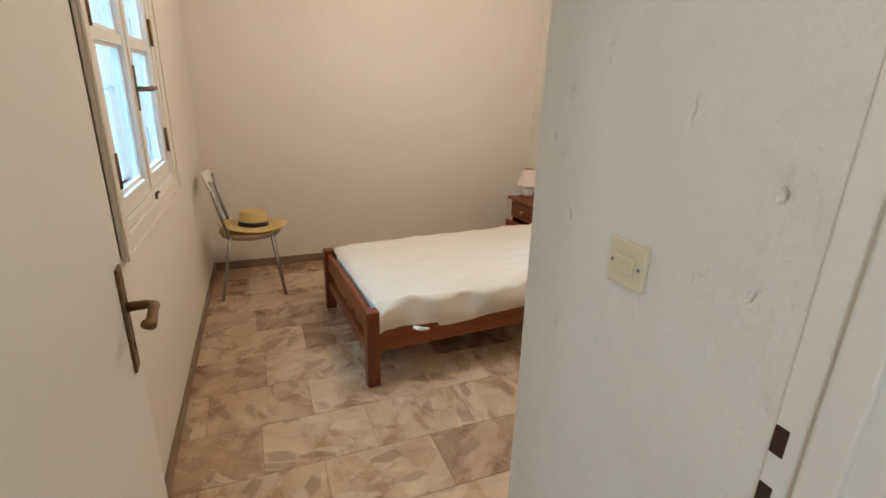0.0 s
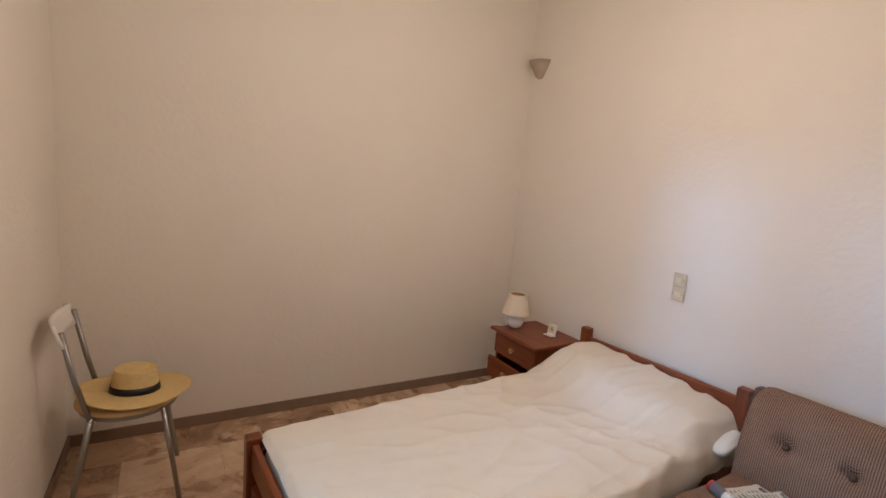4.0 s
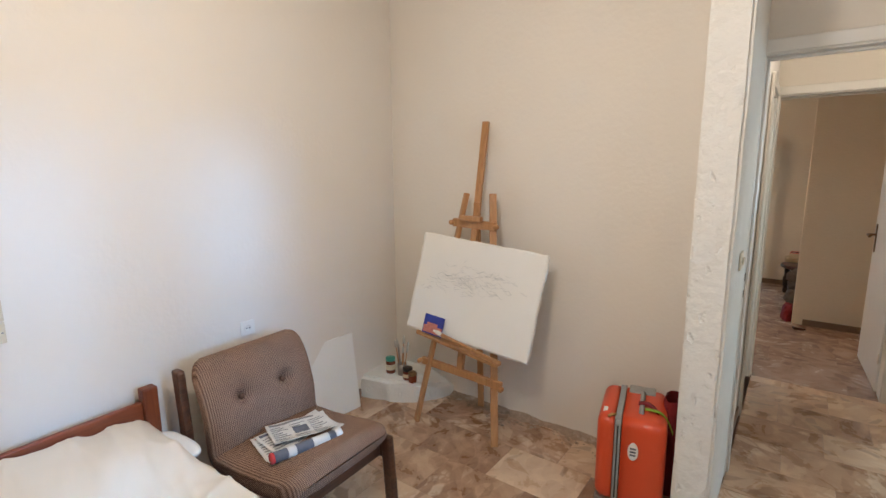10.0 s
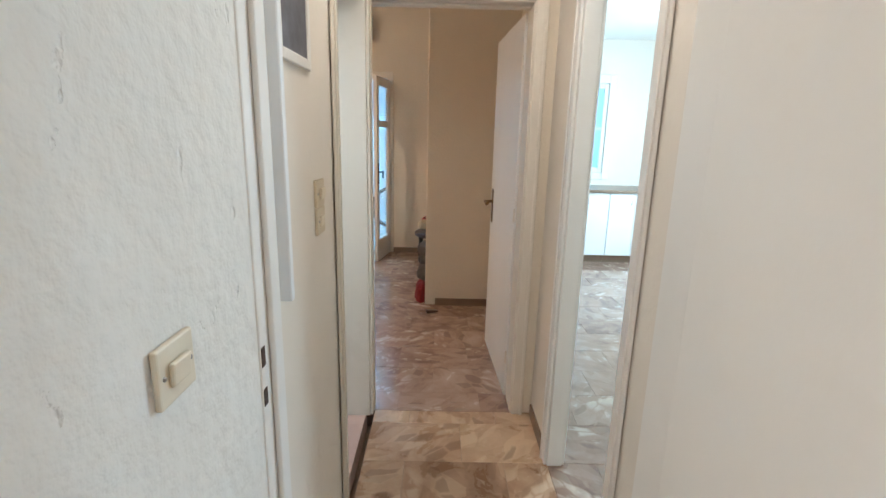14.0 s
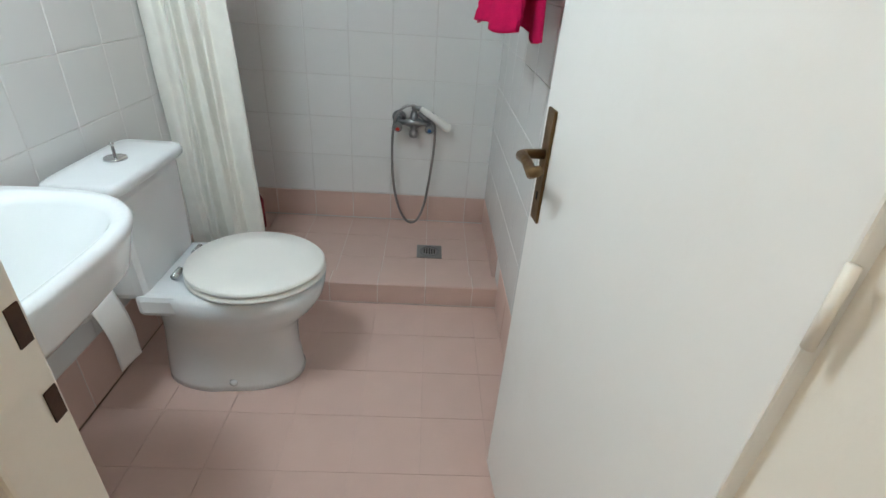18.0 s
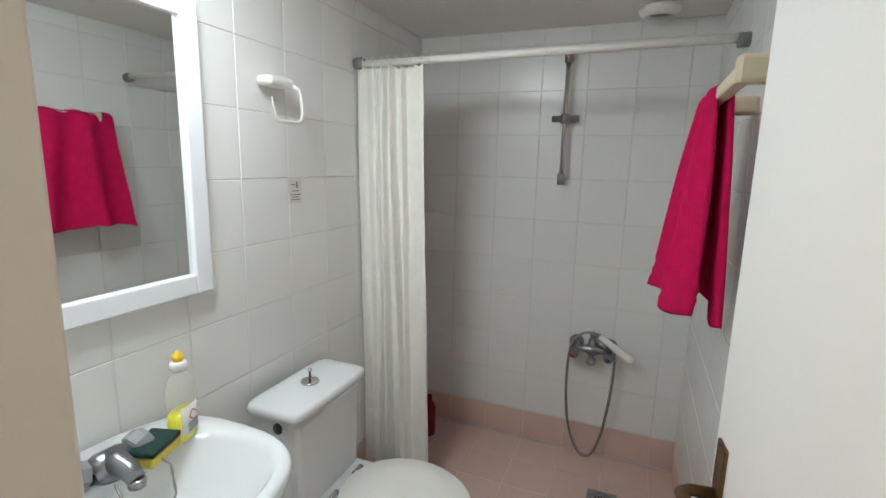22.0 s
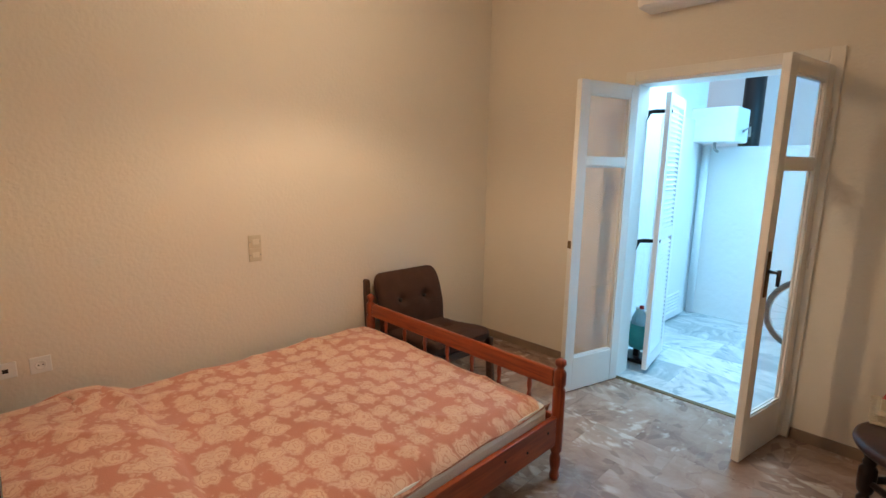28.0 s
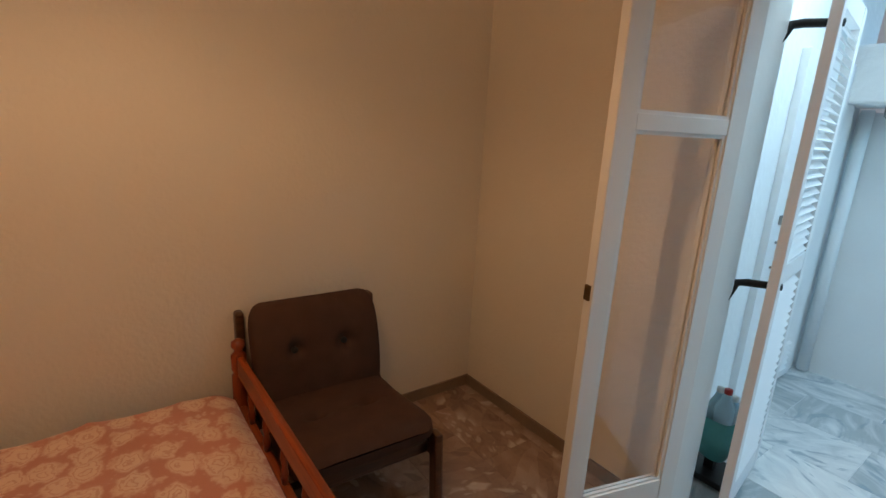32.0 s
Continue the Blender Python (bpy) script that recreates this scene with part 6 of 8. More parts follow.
VALVE = mat("dark_green_plastic", (0.05, 0.085, 0.075), 0.4)


def toilet():
    t = thing("toilet", pose(-1.27, MY + 0.006, 0), "white close-coupled toilet with the lid down", "toilet")
    # local y runs out from the wall

    def oval(w, y0, y1, z, n=40, p=0.85):
        out = []
        for i in range(n):
            c, s = superpt(2 * math.pi * i / n, p)
            yy = (y0 + y1) / 2 + s * (y1 - y0) / 2
            k = 1.0 if s > -0.2 else 1.06
            out.append((c * w * k, yy, z))
        return out
    part("bowl", rings_mesh([oval(0.126, 0.13, 0.580, 0.0), oval(0.121, 0.13, 0.575, 0.02), oval(0.117, 0.14, 0.565, 0.12), oval(0.120, 0.15, 0.568, 0.20), oval(0.136, 0.155, 0.592, 0.245), oval(0.160, 0.16, 0.635, 0.290), oval(0.177, 0.17, 0.662, 0.335), oval(0.181, 0.17, 0.670, 0.385), oval(0.166, 0.18, 0.655, 0.3965)]), CERAMIC, t)
    part("deck", box((-0.165, 0.17, 0.325), (0.165, 0.36, 0.3985), 0.018), CERAMIC, t)

    def round_(w, y0, y1, z, n=48):
        # an egg: full at the back, rounder at the front
        return [(w * math.cos(t) * (1.0 - 0.05 * math.sin(t)), (y0 + y1) / 2 + (y1 - y0) / 2 * math.sin(t), z) for t in (2 * math.pi * i / n for i in range(n))]

    def seat(z0, z1, y0, w, yb=0.262):
        return rings_mesh([round_(w * 0.97, yb, y0 - 0.005, z0), round_(w, yb - 0.003, y0, z0 + 0.006), round_(w, yb - 0.003, y0, z1 - 0.008), round_(w * 0.96, yb, y0 - 0.008, z1), round_(w * 0.6, yb + 0.08, y0 - 0.10, z1 + 0.004)])
    part("seat", seat(0.399, 0.415, 0.674, 0.190), IVORY_W, t)
    part("lid", seat(0.419, 0.436, 0.672, 0.188), IVORY_W, t)
    for x in (-0.07, 0.07):
        part("hinge", tube([(x - 0.022, 0.255, 0.418), (x + 0.022, 0.255, 0.418)], 0.010, 10), CHROME, t, "chrome seat hinge")
    tk = part("cistern", box((-0.178, 0.035, 0.375), (0.178, 0.205, 0.700), 0.025), CERAMIC, t)
    for v in tk.data.vertices:
        v.co.x *= 0.90 + 0.10 * (v.co.z - 0.375) / 0.325
    part("cistern_lid", rings_mesh([[(x * (0.19 - e), 0.128 + y * (0.10 - e), zz) for x, y in [superpt(2 * math.pi * i / 48, 0.24) for i in range(48)]] for zz, e in ((0.703, 0.006), (0.706, 0.0), (0.722, 0.0), (0.731, 0.004), (0.736, 0.014))]), CERAMIC, t)
    b = part("flush_button", moved(lathe([(0.030, 0.0), (0.028, 0.005), (0.012, 0.006)], 24), pose(0, 0.125, 0.738)), CHROME, t)
    part("flush_pin", moved(lathe([(0.004, 0.0), (0.004, 0.030), (0.007, 0.032), (0.006, 0.040), (0.002, 0.041)], 14), pose(0, 0.125, 0.743)), CHROME, b)
    part("sticker", moved(lathe([(0.017, 0.0), (0.016, 0.003)], 20), pose(0.1745, 0.145, 0.674, 0, 88, 0)), VALVE, t, "dark round flush-valve cap")
    for x in (-0.118, 0.118):
        part("floor_bolt", moved(lathe([(0.013, 0), (0.012, 0.008), (0.004, 0.012)], 14), pose(x, 0.38, 0.035, 0, 90 if x > 0 else -90, 0)), CERAMIC, t)
    return t


toilet()


CHROME_D = mat("scaled_chrome", (0.27, 0.275, 0.28), 0.30, 0.9, var=0.2, scale=24, bump=0.05, bscale=60)
ACRYLIC = mat("cloudy_acrylic", (0.36, 0.37, 0.38), 0.15, 0.3, var=0.15, scale=30, bump=0.0)
BLUEB = mat("blue_plastic", (0.02, 0.10, 0.28), 0.4)
RB = mat("red_plastic", (0.62, 0.030, 0.022), 0.4)


def basin():
    b = thing("washbasin", pose(-0.615, MY + 0.006, -0.013), "white ceramic pedestal washbasin", "washbasin")

    def rim(w, d0, d1, z, n=48):
        out = []
        for i in range(n):
            a = 2 * math.pi * i / n
            c, s = superpt(a, 0.62)
            yy = (d0 + d1) / 2 + s * (d1 - d0) / 2
            k = 1.0 - 0.10 * max(0, s) ** 2
            out.append((c * w * k, yy, z))
        return out
    outer = [rim(0.10, 0.05, 0.28, 0.62), rim(0.18, 0.02, 0.38, 0.67), rim(0.245, 0.004, 0.455, 0.75), rim(0.276, 0.0, 0.462, 0.805), rim(0.281, 0.0, 0.467, 0.822), rim(0.273, 0.004, 0.459, 0.832)]
    inner = [rim(0.244, 0.13, 0.436, 0.828), rim(0.233, 0.135, 0.426, 0.815), rim(0.185, 0.15, 0.39, 0.755), rim(0.12, 0.18, 0.36, 0.715), rim(0.03, 0.235, 0.295, 0.705)]
    part("bowl", rings_mesh(outer + inner), CERAMIC, b)
    part("pedestal", rings_mesh([[(x * 0.095, 0.165 + y * 0.085, z) for x, y in [superpt(2 * math.pi * i / 32, 0.8) for i in range(32)]] if z < 0.05 else [(x * k, 0.165 + y * k * 0.9, z) for x, y in [superpt(2 * math.pi * i / 32, 0.8) for i in range(32)]] for z, k in ((0.0, 0.1), (0.03, 0.1), (0.06, 0.082), (0.35, 0.078), (0.55, 0.09), (0.68, 0.13))]), CERAMIC, b)
    part("drain", moved(lathe([(0.033, 0.0), (0.033, 0.003), (0.024, 0.004), (0.021, 0.001), (0.012, 0.001), (0.010, 0.004), (0.002, 0.005)], 28), pose(0, 0.262, 0.705)), CHROME_D, b, "chrome waste with strainer")
    part("overflow", moved(lathe([(0.012, 0.0), (0.012, 0.003), (0.009, 0.003)], 18), pose(0, 0.146, 0.79, -68, 0, 0)), DARK, b)
    ty, tz, tx = 0.128, 0.852, -0.030
    tap = part("tap", joined(moved(lathe([(0.031, 0.0), (0.029, 0.010), (0.024, 0.020), (0.023, 0.034)], 20), pose(tx, ty, 0.828)),
                             tube([(tx - 0.036, ty, tz), (tx - 0.02, ty, tz + 0.004), (tx + 0.02, ty, tz + 0.004), (tx + 0.036, ty, tz)], [0.022, 0.027, 0.027, 0.022], 18),
                             tube([(tx, ty + 0.004, tz + 0.008), (tx, ty + 0.03, tz + 0.012), (tx, ty + 0.06, tz + 0.004), (tx, ty + 0.078, tz - 0.010)], [0.024, 0.022, 0.019, 0.016], 16)), CHROME_D, b, "chrome mixer tap")
    part("aerator", moved(lathe([(0.016, 0.0), (0.017, 0.012), (0.013, 0.016)], 16), pose(tx, ty + 0.078, tz - 0.024)), STEEL_G, tap)
    for sx, ring in ((-1, BLUEB), (1, RB)):
        kn = part("tap_knob", joined(moved(lathe([(0.022, 0.0), (0.030, 0.006), (0.030, 0.030), (0.024, 0.040), (0.010, 0.042)], 8), pose(tx + sx * 0.044, ty, tz + 0.002, 0, sx * 68, 0))), ACRYLIC, tap, "clear faceted knob")
        for f in kn.data.polygons:
            f.use_smooth = False
        part("collar", moved(lathe([(0.020, -0.006), (0.021, 0.001), (0.012, 0.002)], 16), pose(tx + sx * 0.038, ty, tz, 0, sx * 68, 0)), BLACK, kn)
        part("marker", moved(lathe([(0.009, 0.0), (0.008, 0.0015), (0.004, 0.002)], 14), pose(tx + sx * 0.083, ty, tz + 0.018, 0, sx * 68, 0)), ring, kn, "coloured ring on the knob")
    pts = [(tx - 0.045, ty + 0.045, 0.838), (tx - 0.062, ty + 0.06, 0.846), (tx - 0.066, ty + 0.085, 0.835), (tx - 0.058, ty + 0.10, 0.812), (tx - 0.05, ty + 0.115, 0.79), (tx - 0.03, ty + 0.122, 0.768), (tx - 0.005, ty + 0.12, 0.758), (tx + 0.02, ty + 0.11, 0.77), (tx + 0.03, ty + 0.09, 0.80), (tx + 0.024, ty + 0.05, 0.838)]
    part("plug_chain", tube([p for i in range(len(pts) - 1) for p in (pts[i], tuple((pts[i][k] + pts[i + 1][k]) / 2 for k in range(3)))] + [pts[-1]], [0.0028 if i % 2 else 0.0018 for i in range(2 * len(pts) - 1)], 6), STEEL_G, b, "thin ball chain")
    return b


basin()
BOTTLE = mat("clear_bottle", (0.88, 0.88, 0.74), 0.12, var=0.02, bump=0)
BOTTLE.node_tree.nodes["Principled BSDF"].inputs["Alpha"].default_value = 0.13
YEL = mat("yellow_plastic", (0.85, 0.55, 0.02), 0.35)
SOAP = mat("yellow_green_soap", (0.80, 0.76, 0.02), 0.1, var=0.03)
sb = thing("soap_bottle", pose(-0.797, MY + 0.152, 0.817, 0, 0, 20) @ Matrix.Diagonal((0.95, 0.95, 0.88, 1)), "clear dish soap bottle with yellow cap, nearly empty", "bottle")
part("bottle", rings_mesh([[(x * w, y * w * 0.62, z) for x, y in [superpt(2 * math.pi * i / 28, 0.8) for i in range(28)]] for z, w in ((0, 0.037), (0.006, 0.041), (0.12, 0.040), (0.142, 0.038), (0.160, 0.032), (0.173, 0.022), (0.180, 0.015), (0.184, 0.014))]), BOTTLE, sb)
part("liquid", rings_mesh([[(x * w, y * w * 0.60, z) for x, y in [superpt(2 * math.pi * i / 28, 0.8) for i in range(28)]] for z, w in ((0.003, 0.035), (0.010, 0.038), (0.072, 0.0375))]), SOAP, sb, "yellow liquid soap")
part("label", rings_mesh([[(x * 0.0395, y * 0.0395 * 0.62, z) for x, y in [superpt(math.pi * (0.22 + 0.56 * i / 14), 0.8) for i in range(15)]] + [(x * 0.0390, y * 0.0390 * 0.62, z) for x, y in [superpt(math.pi * (0.78 - 0.56 * i / 14), 0.8) for i in range(15)]] for z in (0.02, 0.095)]), IVORY_W, sb)
part("hazard_mark", moved(boxes(((-0.011, 0, -0.011), (0.011, 0.001, 0.011))), pose(0.0, 0.0252, 0.066, 0, 45, 0)), INK_R, sb)
part("hazard_centre", moved(boxes(((-0.0085, 0, -0.0085), (0.0085, 0.001, 0.0085))), pose(0.0, 0.0258, 0.066, 0, 45, 0)), IVORY_W, sb)
for i in range(4):
    part("text_line", box((-0.02, 0.0248, 0.028 + i * 0.006), (0.018, 0.0256, 0.031 + i * 0.006)), INK, sb)
part("neck", lathe([(0.018, 0.182), (0.018, 0.202), (0.013, 0.206)], 18), IVORY_W, sb)
part("cap", lathe([(0.0115, 0.206), (0.0115, 0.222), (0.006, 0.224), (0.005, 0.231)], 18), YEL, sb)
SPG = mat("scourer_green", (0.015, 0.055, 0.045), 0.95, var=0.4, scale=60, bump=0.8, bscale=200)
SPY = mat("sponge_yellow", (0.62, 0.50, 0.10), 0.95, var=0.2, scale=60, bump=0.6, bscale=150)
sg = thing("sponge", pose(-0.718, MY + 0.160, 0.820, 0, 0, 18) @ Matrix.Diagonal((0.84, 0.95, 1.0, 1)), "yellow sponge with dark green scourer", "sponge")
part("foam", box((-0.055, -0.035, 0), (0.055, 0.035, 0.024), 0.006), SPY, sg)
part("scourer", box((-0.055, -0.035, 0.0245), (0.055, 0.035, 0.036), 0.004), SPG, sg)


def framed_mirror():
    m = thing("mirror", pose(-0.545, MY + 0.002, 1.09), "wall mirror in a white painted frame", "mirror")
    w, h = 0.475, 0.72
    part("glass", box((-w + 0.045, 0.002, 0.045), (w - 0.045, 0.008, h - 0.045)), MIRROR, m)
    for a, b, c, d in ((-w, -w + 0.05, 0, h), (w - 0.05, w, 0, h), (-w + 0.05, w - 0.05, 0, 0.05), (-w + 0.05, w - 0.05, h - 0.05, h)):
        part("frame", box((a, 0.0, c), (b, 0.022, d), 0.004), PAINT_B, m)
    return m


PAINT_B = mat("bright_white_paint", (0.86, 0.88, 0.90), 0.35, var=0.02, bump=0.04, bscale=40)
framed_mirror()
hk = thing("mirror_hook", pose(-0.99, MY + 0.002, 1.83), "small metal mirror hook screwed to the tiles", "hook")
part("hook", tube([(0, 0, 0.02), (0, 0.012, 0.012), (0, 0.014, 0.0), (0, 0.006, -0.006)], 0.004, 8), CHROME, hk)
tr = thing("towel_ring", pose(-1.275, MY + 0.002, 1.655), "white plastic towel ring on the tiled wall", "towel ring")
part("bracket", box((-0.05, 0.0, -0.012), (0.05, 0.060, 0.016), 0.010), IVORY_W, tr)
part("ring", tube([(-0.045, 0.055, -0.004), (-0.068, 0.058, -0.012), (-0.074, 0.062, -0.03), (-0.072, 0.068, -0.085), (-0.062, 0.070, -0.105), (-0.04, 0.070, -0.112), (0.035, 0.070, -0.112), (0.052, 0.070, -0.105), (0.058, 0.070, -0.09), (0.058, 0.070, -0.048)], 0.0055, 8), IVORY_W, tr)
nt_ = thing("notice", pose(-1.385, MY + 0.0015, 1.335), "small cream paper notice stuck on the tiles", "notice")
part("paper", box((-0.032, 0, -0.042), (0.032, 0.0012, 0.042)), PAPER, nt_)
for i, wv in enumerate((0.045, 0.03, 0.05)):
    part("text_line", box((-wv / 2, 0.0012, -0.032 + i * 0.008), (wv / 2, 0.0018, -0.029 + i * 0.008)), INK, nt_)
part("pictogram", boxes(((-0.018, 0.0012, -0.004), (0.018, 0.0018, -0.001)), ((-0.012, 0.0012, 0.006), (-0.004, 0.0018, 0.028)), ((0.002, 0.0012, 0.016), (0.020, 0.0018, 0.020))), INK, nt_)
RODG = mat("grey_rod_cap", (0.20, 0.20, 0.19), 0.5)
ro = thing("shower_rail", pose(CX - 0.10, 0, 1.80), "white shower curtain rail with grey end caps", "rail")
part("rail", tube([(0, MY + 0.01, -0.005), (0, TY - 0.02, 0.005)], 0.013, 14), IVORY_W, ro)
for y0, y1 in ((MY, MY + 0.035), (TY - 0.05, TY - 0.0165)):
    part("end_cap", tube([(0, y0, 0), (0, y1, 0)], 0.021, 16), RODG, ro)


FOLDS = ((0.17, 0.16, 0.03, 0.026, 0.03), (0.30, 0.05, 0.010, 0.022, 0.02), (0.42, 0.060, 0.010, 0.042, 0.05), (0.56, 0.050, 0.010, 0.050, 0.15), (0.69, 0.045, 0.012, 0.036, 0.06), (0.99, 0.20, 0.03, 0.030, 0.0))


def curtain_fn(u, v):
    # v from top to bottom, u across; a few lapped folds between flat panels
    wid = 0.285 + 0.035 * v
    y = MY + 0.006 + u * wid + 0.006 * n2(u * 3, v * 2)
    x = CX - 0.115 - 0.045 * v + 0.04 * max(0, v - 0.85)
    for c, wl, wr, amp, drift in FOLDS:
        t = u - c - drift * v * v - 0.012 * math.sin(v * 4 + c * 20)
        x += amp * (1 + 0.35 * v) * math.exp(-(t / (wl if t < 0 else wr)) ** 2)
    x += 0.010 * n2(u * 3.0, v * 3.0, 1, 3) + 0.004 * n2(u * 9, v * 7, 1, 5)
    sag = 0.010 * abs(math.sin(u * 9 * math.pi)) * max(0.0, 1 - v * 12)
    return Vector((x, y, 1.785 - sag - v * (1.70 - 0.02 * math.sin(u * 9))))


sc = thing("shower_curtain", pose(0, 0, 0), "cream patterned shower curtain gathered at one side", "shower curtain")
part("cloth", sheet(curtain_fn, 170, 60, 0.0), CURTAIN, sc)
for i in range(9):
    y = MY + 0.045 + i * 0.034
    part("ring", tube([(CX - 0.10 + 0.0185 * math.cos(a / 8 * math.pi), y + 0.004 * (i % 3 - 1), 1.798 + 0.021 * math.sin(a / 8 * math.pi)) for a in range(16)], 0.0022, 6, True), IVORY_W, sc)


def shower_bar():
    s = thing("shower_slide_bar", pose(BX + 0.002, 0.89, 0), "chrome shower slide bar with slider", "shower bar")
    part("bar", tube([(0.055, 0, 1.36), (0.055, 0, 1.90)], 0.010, 14), CHROME, s)
    for z in (1.375, 1.895):
        part("bracket", joined(tube([(0.0, 0, z), (0.055, 0, z)], 0.014, 14), tube([(0.055, 0, z - 0.025), (0.055, 0, z + 0.025)], 0.017, 14)), STEEL_G, s)
    part("slider", joined(tube([(0.055, 0, 1.615), (0.055, 0, 1.655)], 0.019, 14), tube([(0.055, -0.055, 1.635), (0.055, 0.06, 1.637)], 0.014, 12)), STEEL_G, s, "grey slider with clamp knobs")


shower_bar()


def mixer():
    m = thing("shower_mixer", pose(BX + 0.002, 1.082, 0.603), "chrome shower mixer with hose and white hand shower", "shower mixer")
    for s, ring in ((-1, RB), (1, BLUEB)):
        part("inlet", joined(moved(lathe([(0.034, 0.0), (0.034, 0.006), (0.026, 0.016), (0.015, 0.018)], 20), pose(0, s * 0.074, 0.012, 0, 90, 0)), tube([(0.0, s * 0.074, 0.012), (0.035, s * 0.074, 0.010), (0.058, s * 0.070, 0.0)], [0.015, 0.016, 0.018], 12)), CHROME_D, m)
        kn = part("tap_knob", joined(tube([(0.060, s * 0.074, -0.002), (0.082, s * 0.075, -0.010)], [0.013, 0.013], 12), moved(lathe([(0.014, 0.0), (0.021, 0.004), (0.023, 0.022), (0.018, 0.030), (0.006, 0.031)], 8), pose(0.080, s * 0.075, -0.010, 0, 105, 0))), CHROME_D, m, "small faceted knob")
        part("marker", moved(lathe([(0.010, 0.0), (0.009, 0.002), (0.003, 0.0025)], 12), pose(0.109, s * 0.075, -0.0185, 0, 105, 0)), ring, kn)
    part("body", joined(tube([(0.058, -0.074, 0.0), (0.058, -0.045, 0.002), (0.060, -0.02, 0.004), (0.060, 0.02, 0.004), (0.058, 0.045, 0.002), (0.058, 0.074, 0.0)], [0.015, 0.012, 0.023, 0.023, 0.012, 0.015], 16), tube([(0.060, 0, -0.02), (0.060, 0, 0.03), (0.058, 0, 0.06)], [0.019, 0.020, 0.013], 14)), CHROME_D, m)
    part("diverter", moved(lathe([(0.012, 0.0), (0.013, 0.018), (0.021, 0.026), (0.022, 0.046), (0.015, 0.056), (0.005, 0.058)], 8), pose(0.068, 0, -0.010, 0, 148, 0)), STEEL_G, m, "faceted diverter knob")
    part("cradle", joined(tube([(0.058, 0.0, 0.05), (0.062, 0.0, 0.088)], [0.012, 0.009], 12), tube([(0.062, -0.012, 0.078), (0.066, 0.03, 0.072), (0.070, 0.055, 0.058)], [0.011, 0.013, 0.011], 12), tube([(0.060, 0.02, 0.05), (0.062, 0.05, 0.03), (0.060, 0.075, 0.012)], [0.012, 0.013, 0.012], 12)), CHROME_D, m)
    part("hand_shower", tube([(0.074, 0.030, 0.074), (0.078, 0.045, 0.066), (0.084, 0.09, 0.040), (0.088, 0.135, 0.012), (0.092, 0.160, -0.004), (0.094, 0.172, -0.014)], [0.012, 0.015, 0.016, 0.020, 0.022, 0.012], 14), IVORY_W, m, "white plastic hand shower")
    way = [(0.066, 0.004, 0.086), (0.070, -0.040, 0.080), (0.074, -0.082, 0.040), (0.074, -0.098, -0.03), (0.070, -0.102, -0.12), (0.066, -0.099, -0.24), (0.062, -0.086, -0.36), (0.060, -0.060, -0.46), (0.060, -0.025, -0.518), (0.060, 0.005, -0.531), (0.060, 0.035, -0.51), (0.062, 0.064, -0.43), (0.066, 0.084, -0.31), (0.070, 0.098, -0.17), (0.072, 0.103, -0.06), (0.066, 0.098, 0.0), (0.060, 0.080, 0.012)]
    pts = []
    for i in range(len(way) - 1):
        p0, p1, p2, p3 = (Vector(way[max(0, min(len(way) - 1, i + k))]) for k in (-1, 0, 1, 2))
        for k in range(6):
            t = k / 6
            pts.append(tuple(0.5 * (2 * p1 + (p2 - p0) * t + (2 * p0 - 5 * p1 + 4 * p2 - p3) * t * t + (3 * p1 - p0 - 3 * p2 + p3) * t ** 3)))
    part("hose", tube(pts, [0.0066 if i % 2 else 0.0058 for i in range(len(pts))], 8), STEEL_G, m, "ribbed metal hose")


mixer()
dr = thing("floor_drain", pose(-2.02, 1.185, 0.0562), "square dull metal shower drain plate", "drain")
part("plate", box((-0.06, -0.06, 0), (0.06, 0.06, 0.0035), 0.0015), STEEL_G, dr)
part("rim", tube([(0.045 * math.cos(a / 16 * math.pi), 0.045 * math.sin(a / 16 * math.pi), 0.0035) for a in range(32)], 0.003, 6, True), CHROME_D, dr)
for i in range(5):
    part("slot", box((-0.028 + 0.004 * abs(i - 2), -0.026 + i * 0.012, 0.0035), (0.028 - 0.004 * abs(i - 2), -0.021 + i * 0.012, 0.0041)), DARK, dr)
vt = thing("ceiling_vent", pose(-2.20, 1.23, HB), "round white ceiling vent above the shower", "vent")
part("collar", lathe([(0.075, 0.0), (0.072, -0.02), (0.055, -0.035), (0.045, -0.035), (0.045, -0.01)], 28), IVORY_W, vt)
part("grille", lathe([(0.046, -0.012), (0.046, -0.02)], 24), STEEL_G, vt)
tp = thing("towel_rail", pose(-1.27, TY - 0.017, 1.592), "ivory towel rail on the tiled wall", "towel rail")
part("bar", box((-0.27, -0.125, -0.014), (0.26, -0.098, 0.014), 0.006), IVORY, tp)
for x in (-0.275, 0.235):
    part("bracket", box((x, -0.13, -0.022), (x + 0.03, 0.0, 0.024), 0.008), IVORY, tp)


